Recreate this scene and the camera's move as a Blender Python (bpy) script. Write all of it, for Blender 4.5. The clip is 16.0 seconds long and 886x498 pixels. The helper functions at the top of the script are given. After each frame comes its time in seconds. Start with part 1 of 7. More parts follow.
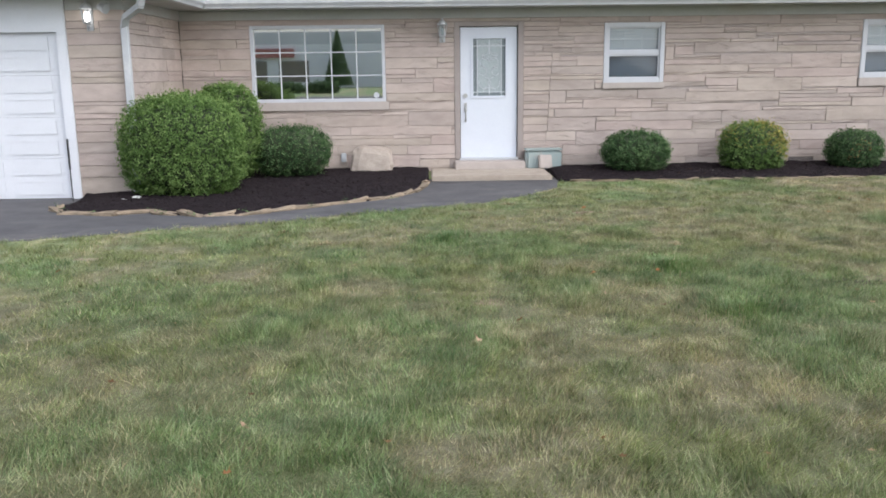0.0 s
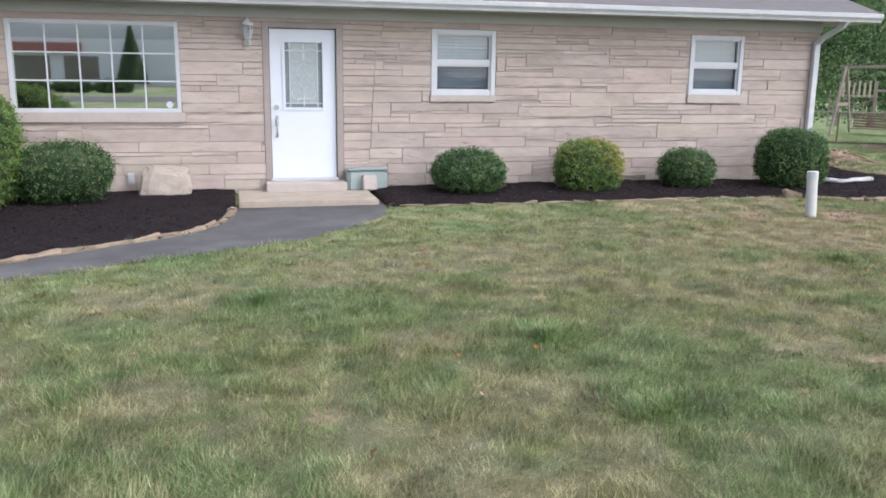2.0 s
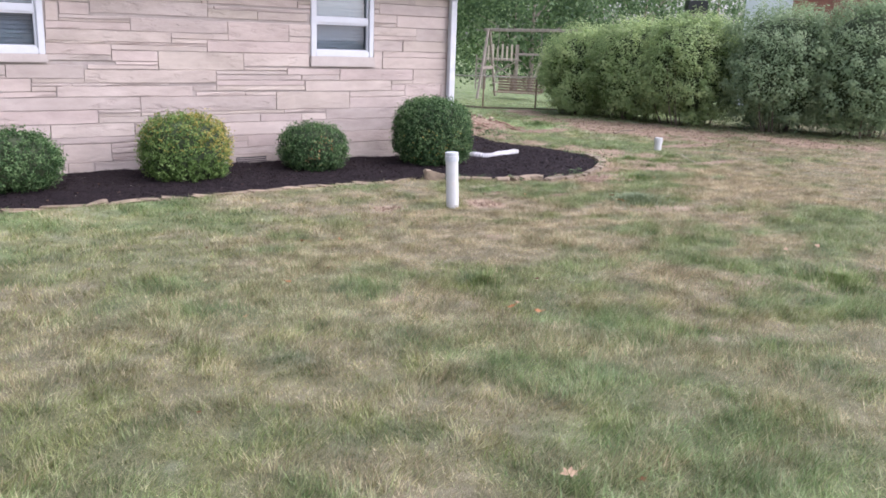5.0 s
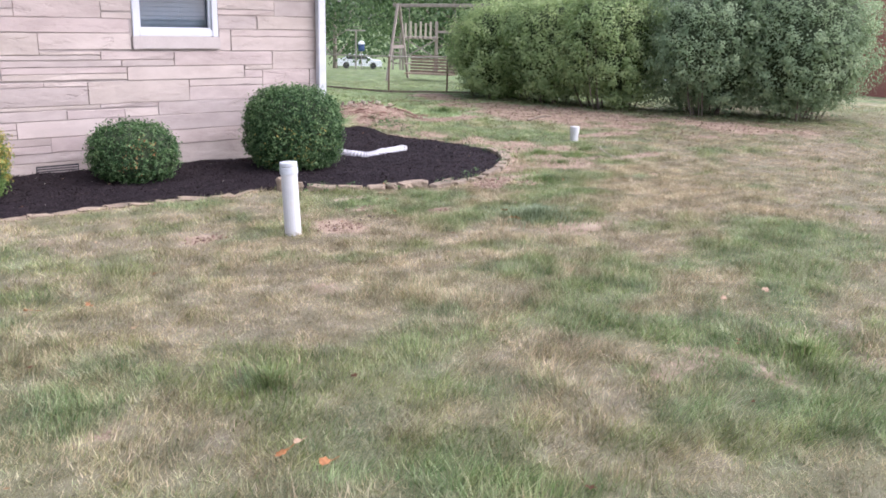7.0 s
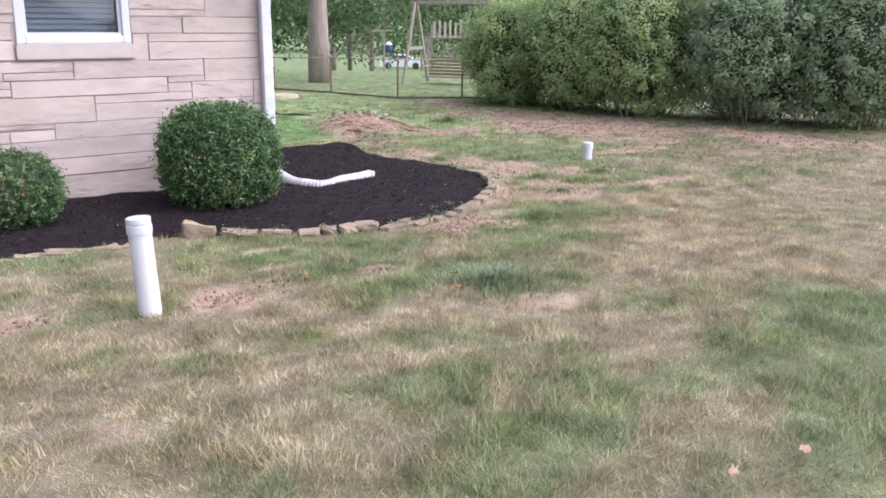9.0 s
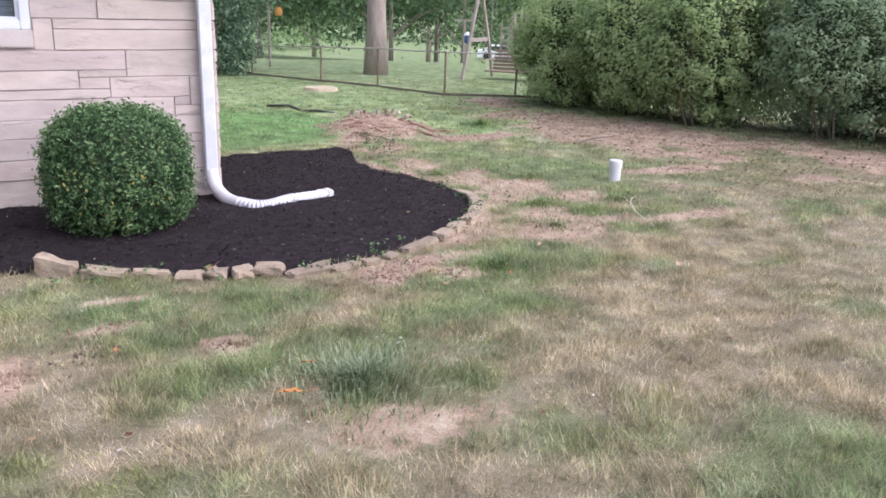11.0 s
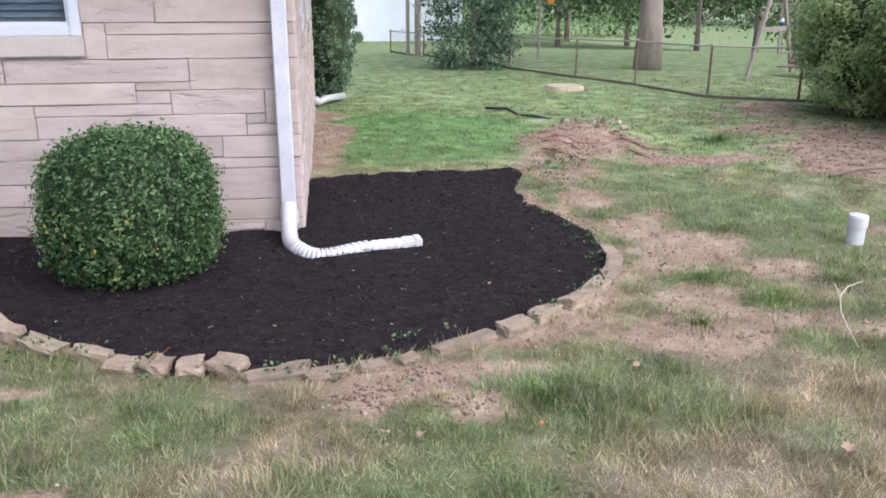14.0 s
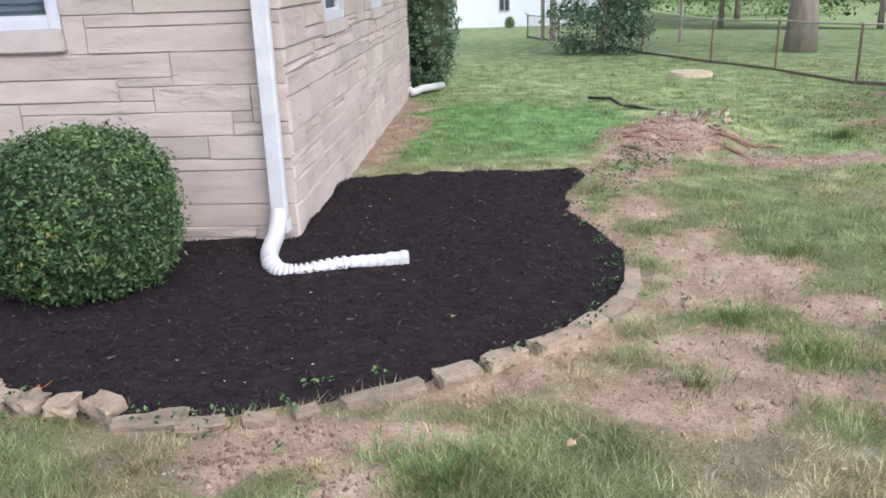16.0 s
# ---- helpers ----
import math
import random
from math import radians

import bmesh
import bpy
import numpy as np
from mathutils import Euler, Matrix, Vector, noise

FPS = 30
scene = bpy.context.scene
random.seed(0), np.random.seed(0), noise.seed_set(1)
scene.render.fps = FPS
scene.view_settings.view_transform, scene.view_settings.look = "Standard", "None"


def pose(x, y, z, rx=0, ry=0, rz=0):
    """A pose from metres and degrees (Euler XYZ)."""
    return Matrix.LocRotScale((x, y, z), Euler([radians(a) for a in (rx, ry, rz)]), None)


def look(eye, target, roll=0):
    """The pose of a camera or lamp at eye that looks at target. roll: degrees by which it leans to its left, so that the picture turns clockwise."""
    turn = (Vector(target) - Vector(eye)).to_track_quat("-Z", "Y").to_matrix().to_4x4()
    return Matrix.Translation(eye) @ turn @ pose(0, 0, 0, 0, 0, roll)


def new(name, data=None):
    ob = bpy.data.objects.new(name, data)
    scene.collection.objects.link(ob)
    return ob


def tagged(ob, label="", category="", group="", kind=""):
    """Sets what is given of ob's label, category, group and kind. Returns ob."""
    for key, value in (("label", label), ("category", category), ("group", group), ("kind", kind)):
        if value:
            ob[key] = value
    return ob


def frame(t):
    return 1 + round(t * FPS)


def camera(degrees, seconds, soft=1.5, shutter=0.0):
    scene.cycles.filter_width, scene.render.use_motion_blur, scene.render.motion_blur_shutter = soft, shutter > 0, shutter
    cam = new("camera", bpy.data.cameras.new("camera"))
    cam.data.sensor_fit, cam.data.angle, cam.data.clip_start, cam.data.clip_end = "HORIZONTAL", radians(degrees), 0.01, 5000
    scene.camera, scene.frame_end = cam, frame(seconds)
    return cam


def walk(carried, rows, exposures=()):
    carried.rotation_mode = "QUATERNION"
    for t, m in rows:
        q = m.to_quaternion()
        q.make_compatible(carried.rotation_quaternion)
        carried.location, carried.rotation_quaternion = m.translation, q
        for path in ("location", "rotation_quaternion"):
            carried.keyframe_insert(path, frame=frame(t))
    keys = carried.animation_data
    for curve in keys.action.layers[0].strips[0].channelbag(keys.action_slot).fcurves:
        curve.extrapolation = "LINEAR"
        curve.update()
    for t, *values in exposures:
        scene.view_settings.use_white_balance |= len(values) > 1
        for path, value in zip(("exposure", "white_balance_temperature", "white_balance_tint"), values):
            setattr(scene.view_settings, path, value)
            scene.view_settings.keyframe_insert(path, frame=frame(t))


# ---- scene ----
cam = camera(55.4, 16.0, soft=1.7)
PATH = [
    (0, (0.348, 0.197, 1.482), (0.387, 2.154, 1.07), -0.7),
    (0.5, (0.249, 0.542, 1.524), (0.364, 2.493, 1.097), 0.0),
    (1, (0.272, 0.898, 1.538), (0.479, 2.847, 1.137), 0.2),
    (1.5, (0.392, 1.358, 1.579), (0.718, 3.292, 1.188), 0.4),
    (2, (0.36, 1.761, 1.593), (0.84, 3.659, 1.184), 0.7),
    (2.5, (0.554, 2.135, 1.568), (1.18, 3.992, 1.167), 0.7),
    (3, (0.812, 2.466, 1.613), (1.626, 4.244, 1.189), 1.3),
    (3.5, (1.169, 2.917, 1.524), (2.135, 4.615, 1.097), 2.7),
    (4, (1.46, 3.143, 1.589), (2.505, 4.787, 1.139), 2.8),
    (6.5, (3.487, 4.834, 1.504), (4.732, 6.316, 1.001), 1.3),
    (7, (3.96, 4.993, 1.535), (5.217, 6.458, 1.012), 1.5),
    (7.5, (4.434, 5.311, 1.504), (5.698, 6.766, 0.969), 1.5),
    (8, (4.926, 5.434, 1.528), (6.134, 6.936, 0.994), 1.2),
    (8.5, (5.301, 5.666, 1.534), (6.49, 7.187, 1.01), 1.6),
    (9, (5.77, 5.941, 1.543), (6.931, 7.481, 1.015), 0.6),
    (11.5, (8.076, 6.807, 1.554), (8.949, 8.52, 1.001), 1.9),
    (12, (8.476, 7.044, 1.59), (9.229, 8.814, 1.04), 1.7),
    (12.5, (8.771, 7.282, 1.61), (9.335, 9.116, 1.046), 1.2),
    (13, (9.191, 7.43, 1.609), (9.594, 9.302, 1.032), 0.7),
    (13.5, (9.454, 7.621, 1.588), (9.796, 9.502, 1.002), 0.4),
    (14, (9.708, 7.851, 1.61), (9.962, 9.744, 1.015), -0.0),
    (14.5, (10.127, 7.968, 1.616), (10.309, 9.867, 1.016), -0.6),
    (15, (10.343, 8.193, 1.598), (10.465, 10.092, 0.982), -1.2),
    (15.5, (10.509, 8.467, 1.59), (10.471, 10.366, 0.965), -1.8),
    (16, (10.816, 8.577, 1.552), (10.67, 10.473, 0.932), -2.0),
]
EXPOSURES = [(0.0, 0.55, 6120, 10), (1.5, 0.73, 6080, 11), (2.8, 0.78, 6020, 15), (4.0, 0.93, 6000, 20), (7.0, 1.2, 5930, 23), (9.0, 1.17, 5900, 23), (12.0, 1.08, 5850, 21), (13.0, 0.98, 5850, 19), (14.5, 0.91, 5880, 17), (16.0, 0.9, 5930, 14)]
walk(cam, [(t, look(eye, target, roll)) for t, eye, target, roll in PATH], EXPOSURES)

# ---- world and light: bright overcast sky ----
SUN_ELEV, SUN_ROT = radians(47), radians(133)
world = bpy.data.worlds.new("sky")
scene.world = world
world.use_nodes = True
wn, wl = world.node_tree.nodes, world.node_tree.links
wn.clear()
w_out = wn.new("ShaderNodeOutputWorld")
w_bg = wn.new("ShaderNodeBackground")
w_sky = wn.new("ShaderNodeTexSky")
w_sky.sky_type = "NISHITA"
w_sky.sun_disc = False
w_sky.sun_elevation, w_sky.sun_rotation = SUN_ELEV, SUN_ROT
w_sky.air_density, w_sky.dust_density, w_sky.ozone_density = 1.0, 3.0, 1.0
w_grey = wn.new("ShaderNodeHueSaturation")
w_grey.inputs["Saturation"].default_value = 0.5
wl.new(w_sky.outputs[0], w_grey.inputs["Color"])
wl.new(w_grey.outputs[0], w_bg.inputs["Color"])
w_bg.inputs["Strength"].default_value = 0.15
wl.new(w_bg.outputs[0], w_out.inputs["Surface"])
sun = new("sun", bpy.data.lights.new("sun", "SUN"))
sun.data.energy, sun.data.angle, sun.data.color = 1.5, radians(110), (1.0, 0.985, 0.96)
sun.matrix_world = look((0, 0, 40), (math.sin(SUN_ROT) * -20, math.cos(SUN_ROT) * -20, 40 - 20 * math.tan(SUN_ELEV)))

# ---- noise on arrays ----
RNG = np.random.default_rng(7)


def value_noise(x, y, scale, seed):
    r = np.random.default_rng(seed)
    table = r.random((128, 128))
    u, v = np.asarray(x) / scale, np.asarray(y) / scale
    i, j = np.floor(u).astype(int), np.floor(v).astype(int)
    a, b = u - i, v - j
    a, b = a * a * (3 - 2 * a), b * b * (3 - 2 * b)
    g = lambda p, q: table[p % 128, q % 128]
    return (g(i, j) * (1 - a) + g(i + 1, j) * a) * (1 - b) + (g(i, j + 1) * (1 - a) + g(i + 1, j + 1) * a) * b


def fbm(x, y, scale, seed, octaves=4):
    total, weight, amp = 0, 0, 1.0
    for k in range(octaves):
        total = total + amp * value_noise(x, y, scale / 2 ** k, seed + k)
        weight, amp = weight + amp, amp * 0.55
    return total / weight


def smooth(e0, e1, v):
    t = np.clip((np.asarray(v, float) - e0) / (e1 - e0), 0, 1)
    return t * t * (3 - 2 * t)


def inside(x, y, poly):
    x, y = np.asarray(x), np.asarray(y)
    hit = np.zeros(x.shape, bool)
    for (x0, y0), (x1, y1) in zip(poly, poly[1:] + poly[:1]):
        if y0 != y1:
            hit ^= ((y0 > y) != (y1 > y)) & (x < (x1 - x0) * (y - y0) / (y1 - y0) + x0)
    return hit


def edge_distance(x, y, line):
    x, y = np.asarray(x, float), np.asarray(y, float)
    best = np.full(x.shape, 1e9)
    for (x0, y0), (x1, y1) in zip(line, line[1:]):
        dx, dy = x1 - x0, y1 - y0
        t = np.clip(((x - x0) * dx + (y - y0) * dy) / (dx * dx + dy * dy), 0, 1)
        best = np.minimum(best, np.hypot(x - x0 - t * dx, y - y0 - t * dy))
    return best


# ---- the plan ----
WALL_Y, SIDE_X, WING_X, WING_Y, BACK_Y = 13.68, 9.5, -3.4, 11.2, 20.6
EAVE_Z = 2.43
BED_RIGHT = [(2.27, 12.3), (3.1, 12.13), (4.2, 12.2), (5.4, 12.12), (6.7, 12.14), (7.45, 12.05), (7.95, 12.15), (8.25, 11.92), (8.6, 11.7),
             (8.95, 11.5), (9.35, 11.45), (9.75, 11.5), (10.2, 11.65), (10.6, 11.84), (11.0, 12.13), (11.3, 12.52), (11.47, 12.9), (11.53, 13.5),
             (11.35, 14.15), (11.28, 14.9), (11.5, 15.5), (11.42, 15.74), (10.75, 15.7), (9.48, 15.6)]
BED_RIGHT_POLY = BED_RIGHT + [(9.48, 13.66), (2.27, 13.66)]
BED_LEFT = [(-4.05, 10.85), (-4.0, 10.0), (-3.7, 9.62), (-3.15, 9.5), (-2.8, 9.66), (-2.1, 9.27), (-1.64, 9.37), (-1.15, 9.77), (-0.68, 10.21),
            (-0.1, 10.7), (0.25, 11.36), (0.4, 12.3)]
BED_LEFT_POLY = BED_LEFT + [(0.4, 13.66), (-3.38, 13.66), (-3.38, 11.18), (-4.05, 11.18)]
WALK_EDGE = [(-9.0, 2.0), (-6.6, 5.4), (-5.0, 7.2), (-3.58, 7.9), (-2.75, 8.2), (-1.65, 8.55), (-0.92, 8.97), (0.0, 9.46), (1.0, 10.11), (1.7, 10.9),
             (2.15, 11.66), (2.27, 12.3)]
ASPHALT = [(-14.0, -12.0), (-9.0, -12.0)] + WALK_EDGE + [(2.27, 12.7), (-14.0, 12.7)]


# the strip of lawn that the walker looks down on
VERGE = [(0.2, 2.6), (0.5, 4.2), (1.2, 5.2), (2.9, 6.1), (5.6, 7.6), (7.4, 8.5), (9.3, 9.6), (10.2, 10.5), (10.9, 11.2)]
STREETWARD = [(-6.0, -2.0), (3.0, -4.0), (9.0, 0.0), (14.0, 5.0), (17.0, 8.0)]


def base_height(x, y):
    return -0.08 * smooth(8.0, 11.6, y)


def ground_height(x, y):
    x, y = np.asarray(x, float), np.asarray(y, float)
    near = 1 - smooth(14, 30, np.hypot(x - 6, y - 9))
    h = base_height(x, y) + near * 0.035 * (fbm(x, y, 1.1, 21, 3) - 0.5) + near * 0.02 * (fbm(x, y, 0.35, 24, 2) - 0.5)
    u, v = 0.66 * (x - 12.5) + 0.75 * (y - 16.95), 0.75 * (x - 12.5) - 0.66 * (y - 16.95)
    mound = np.clip(1 - ((u - 0.1) / 1.15) ** 2 - (v / 0.72) ** 2, 0, 1)
    h = h + 0.15 * mound ** 0.7 * (0.25 + 1.2 * fbm(u * 0.6, v * 2.0, 0.5, 31, 4) + 0.35 * smooth(-0.5, 0.9, u)) + 0.07 * mound * (fbm(x, y, 0.22, 35, 3) - 0.5)
    h = h - 0.75 * smooth(27, 47, y) * (1 - smooth(18, 30, x))
    h = h - 3.3 * smooth(14, 78, np.hypot(x - 6, y - 9)) * smooth(16, 32, x)
    paved = inside(x, y, ASPHALT) | inside(x, y, BED_LEFT_POLY) | inside(x, y, BED_RIGHT_POLY)
    return np.where(paved, np.minimum(h, base_height(x, y) - 0.02), h)


def blob(x, y, cx, cy, rx, ry, seed=50, rough=0.55):
    d = np.hypot((x - cx) / rx, (y - cy) / ry) + rough * 2 * (fbm(x, y, 0.5, seed, 4) - 0.5)
    return 1 - smooth(0.75, 1.15, d)


GREEN_SPOTS = [(12.8, 13.85, 0.85, 1.2), (13.95, 16.6, 0.42, 0.5), (10.8, 11.02, 0.42, 0.42), (10.13, 10.85, 0.38, 0.22), (9.06, 11.0, 0.26, 0.24), (11.5, 14.6, 0.2, 0.25),
               (12.14, 11.91, 0.22, 0.28), (11.95, 12.47, 0.35, 0.14), (8.48, 10.61, 0.42, 0.26), (9.04, 10.18, 0.45, 0.26), (8.32, 10.95, 0.3, 0.3), (10.15, 8.1, 0.5, 0.62)]
GREEN_SPOTS += [(9.35, 7.93, 0.45, 0.42), (7.43, 6.62, 0.45, 0.6), (2.14, 6.31, 0.5, 0.42), (2.68, 5.55, 0.4, 0.24), (4.9, 6.51, 0.24, 0.32), (0.81, 7.33, 0.6, 0.5), (-1.52, 5.67, 0.5, 0.55),
                (-1.18, 3.33, 0.25, 0.3), (3.0, 5.66, 0.42, 0.7), (2.47, 4.33, 0.3, 0.45), (9.0, 7.4, 0.55, 0.3), (9.9, 10.35, 0.5, 0.28), (8.6, 10.15, 0.5, 0.25)]
STRAW_SPOTS = [(11.76, 11.03, 0.42, 0.36), (11.1, 9.88, 0.6, 0.6), (9.42, 10.53, 0.25, 0.2), (10.6, 9.22, 0.95, 0.6), (13.9, 10.1, 0.6, 0.8), (15.4, 10.2, 1.2, 0.8),
               (9.03, 8.62, 0.3, 0.36), (5.03, 7.75, 0.37, 0.24), (6.76, 7.43, 0.3, 0.34), (7.36, 9.2, 0.35, 0.3),
               (6.44, 8.54, 0.45, 0.25), (3.62, 5.97, 0.5, 0.4), (1.57, 6.55, 0.22, 0.22), (1.86, 8.55, 0.22, 0.28), (6.05, 9.17, 0.9, 0.5), (6.9, 7.29, 0.5, 0.6),
               (0.41, 3.21, 0.25, 0.22), (1.91, 4.03, 0.32, 0.4), (-1.05, 6.26, 0.25, 0.35), (0.87, 4.8, 0.2, 0.2), (-0.11, 5.87, 0.32, 0.3), (1.87, 5.74, 0.3, 0.35)]
BARE_BY_BED = [(12.0, 13.0, 0.5, 0.9), (12.35, 12.55, 0.5, 0.32), (11.9, 12.1, 0.5, 0.3), (12.8, 11.55, 0.6, 0.16), (11.56, 11.6, 0.42, 0.3), (9.78, 11.03, 0.13, 0.1),
               (10.0, 11.28, 0.3, 0.13), (10.25, 11.02, 0.13, 0.14), (10.3, 11.36, 0.45, 0.1), (12.1, 11.8, 0.4, 0.2), (14.2, 13.2, 0.7, 0.25), (8.25, 11.35, 0.2, 0.1)]
BARE_IN_LAWN = [(7.6, 10.5, 0.25, 0.27), (6.58, 10.7, 0.2, 0.16), (9.09, 9.22, 0.36, 0.25), (8.14, 10.95, 0.17, 0.12), (8.65, 10.45, 0.13, 0.1), (4.02, 5.62, 0.16, 0.09),
                (3.55, 5.95, 0.14, 0.09), (2.04, 9.1, 0.12, 0.08)]
BARE_BEHIND = [(12.4, 16.8, 0.85, 1.0), (11.95, 15.6, 0.45, 0.8), (11.75, 14.7, 0.25, 0.5), (15.1, 15.4, 1.0, 1.5), (15.7, 16.0, 1.0, 3.2), (16.9, 12.9, 1.1, 1.3),
               (13.3, 15.9, 0.8, 0.3), (9.6, 17.6, 0.3, 2.6), (13.75, 22.1, 0.45, 0.3), (16.0, 19.6, 0.7, 0.4)]
GREEN_ON_SOIL = [(11.95, 12.47, 0.33, 0.12), (12.2, 12.02, 0.28, 0.16), (13.0, 14.2, 0.85, 1.2), (14.0, 16.75, 0.5, 0.42), (12.4, 13.5, 0.25, 0.2), (11.6, 14.9, 0.22, 0.2),
                 (11.85, 15.75, 0.2, 0.2), (12.5, 15.75, 0.35, 0.2)]


def spots(x, y, places, seed, rough, grow=1.0):
    best = np.full(np.shape(x), 9.0)
    for cx, cy, rx, ry in places:
        best = np.minimum(best, np.hypot((x - cx) / (rx * grow), (y - cy) / (ry * grow)))
    return 1 - smooth(0.6, 1.3, best + rough * 2 * (fbm(x, y, 0.45, seed, 4) - 0.5))


def lawn_fields(x, y):
    """How dry, how lush and how bare the lawn is."""
    x, y = np.asarray(x, float), np.asarray(y, float)
    patch = fbm(x + 0.3 * y, y, 1.3, 3, 4)
    fine = fbm(x, y, 0.32, 9, 3)
    east = smooth(2.5, 9, x)
    dry = (0.34 + 0.32 * east) * (1 - 0.5 * smooth(11.2, 13.5, y)) * smooth(0.43, 0.61, 0.45 * patch + 0.55 * fine + 0.09 * east)
    lush = 0.62 * smooth(0.46, 0.64, fbm(x, y, 0.95, 14, 3)) * (1 - 0.35 * east)
    dry = dry + 0.12 * smooth(6.8, 8.5, y) * (1 - smooth(11, 13, y)) * smooth(1.5, 4, x) * (1 - 0.7 * smooth(7.5, 9, x))
    straw = spots(x, y, STRAW_SPOTS, 61, 0.75, 1.1)
    green = spots(x, y, GREEN_SPOTS, 164, 0.85, 1.15)
    dry = np.maximum(dry, (0.45 + 0.32 * east) * straw)
    dry, lush = dry * (1 - 0.75 * green), np.maximum(lush * (1 - 0.6 * straw), 0.55 * green)
    back = smooth(15.2, 17.5, y)
    rich = blob(x, y, 10.75, 17.9, 1.6, 2.1, 66, 0.3)
    dry = dry * (1 - 0.8 * back) * (1 - 0.97 * rich)
    lush = np.maximum(np.maximum(lush * (1 - 0.2 * back), 0.82 * rich), 0.3 * back)
    arc = edge_distance(x, y, BED_RIGHT[9:20]) + 0.95 * (fbm(x, y, 0.4, 70, 4) - 0.5)
    bare = (1 - smooth(0.05, 0.3, arc)) * smooth(8.9, 9.7, x) * (0.5 + 0.5 * smooth(10.2, 11.0, x))
    bare = np.maximum(bare, spots(x, y, BARE_BY_BED, 71, 0.8))
    bare = np.maximum(bare, spots(x, y, BARE_IN_LAWN, 77, 0.7))
    bare = np.maximum(bare, spots(x, y, BARE_BEHIND, 86, 0.9))
    bare = bare * (1 - 0.92 * spots(x, y, GREEN_ON_SOIL, 90, 0.7))
    bare = np.maximum(bare, smooth(0.72, 0.82, fbm(x, y, 0.5, 40, 4)) * 0.7)
    return dry, lush, bare


# ---- materials ----
def nodes_of(name):
    m = bpy.data.materials.new(name)
    m.use_nodes = True
    return m, m.node_tree.nodes, m.node_tree.links, m.node_tree.nodes["Principled BSDF"]


def ramp(nt, links, source, stops):
    r = nt.new("ShaderNodeValToRGB")
    while len(r.color_ramp.elements) < len(stops):
        r.color_ramp.elements.new(0.5)
    for e, (p, c) in zip(r.color_ramp.elements, stops):
        e.position, e.color = p, (*c, 1)
    links.new(source, r.inputs[0])
    return r.outputs[0]


def noise_at(nt, links, vec, scale, detail=4, rough=0.55, stretch=None):
    n = nt.new("ShaderNodeTexNoise")
    n.inputs["Scale"].default_value, n.inputs["Detail"].default_value, n.inputs["Roughness"].default_value = scale, detail, rough
    if stretch:
        k = nt.new("ShaderNodeMapping")
        k.inputs["Scale"].default_value = stretch
        links.new(vec, k.inputs[0])
        vec = k.outputs[0]
    links.new(vec, n.inputs["Vector"])
    return n.outputs[0]


def mixed(nt, links, fac, a, b, mode="MIX"):
    m = nt.new("ShaderNodeMix")
    m.data_type, m.blend_type = "RGBA", mode
    for sock, v in ((m.inputs[0], fac), (m.inputs[6], a), (m.inputs[7], b)):
        if isinstance(v, bpy.types.NodeSocket):
            links.new(v, sock)
        elif isinstance(v, (int, float)):
            sock.default_value = v
        else:
            sock.default_value = (*v, 1)
    return m.outputs[2]


def bumped(nt, links, bsdf, height, strength, distance):
    b = nt.new("ShaderNodeBump")
    b.inputs["Strength"].default_value, b.inputs["Distance"].default_value = strength, distance
    links.new(height, b.inputs["Height"])
    links.new(b.outputs[0], bsdf.inputs["Normal"])


def surface(name, low, high, scale=6, fine=60, rough=0.7, metal=0.0, bump=0.3, depth=0.004, stretch=None, dirt=None, dirt_scale=1.2, random=0.0, gloss=0.5):
    """A surface whose colour wanders between two tones, with grain, stains and relief."""
    m, nt, ln, p = nodes_of(name)
    pos = nt.new("ShaderNodeNewGeometry").outputs["Position"]
    a = noise_at(nt, ln, pos, scale, 5, 0.6, stretch)
    b = noise_at(nt, ln, pos, fine, 3, 0.6, stretch)
    both = mixed(nt, ln, 0.4, a, b)
    col = ramp(nt, ln, both, [(0.32, low), (0.68, high)])
    if dirt:
        d = ramp(nt, ln, noise_at(nt, ln, pos, dirt_scale, 6, 0.65), [(0.52, (0, 0, 0)), (0.75, (1, 1, 1))])
        col = mixed(nt, ln, d, col, dirt)
    if random:
        r = nt.new("ShaderNodeObjectInfo").outputs["Random"]
        f = ramp(nt, ln, r, [(0.0, (1 - random,) * 3), (1.0, (1 + random,) * 3)])
        col = mixed(nt, ln, 1.0, col, f, "MULTIPLY")
    ln.new(col, p.inputs["Base Color"])
    p.inputs["Roughness"].default_value, p.inputs["Metallic"].default_value = rough, metal
    p.inputs["Specular IOR Level"].default_value = gloss
    if bump:
        bumped(nt, ln, p, both, bump, depth)
    return m


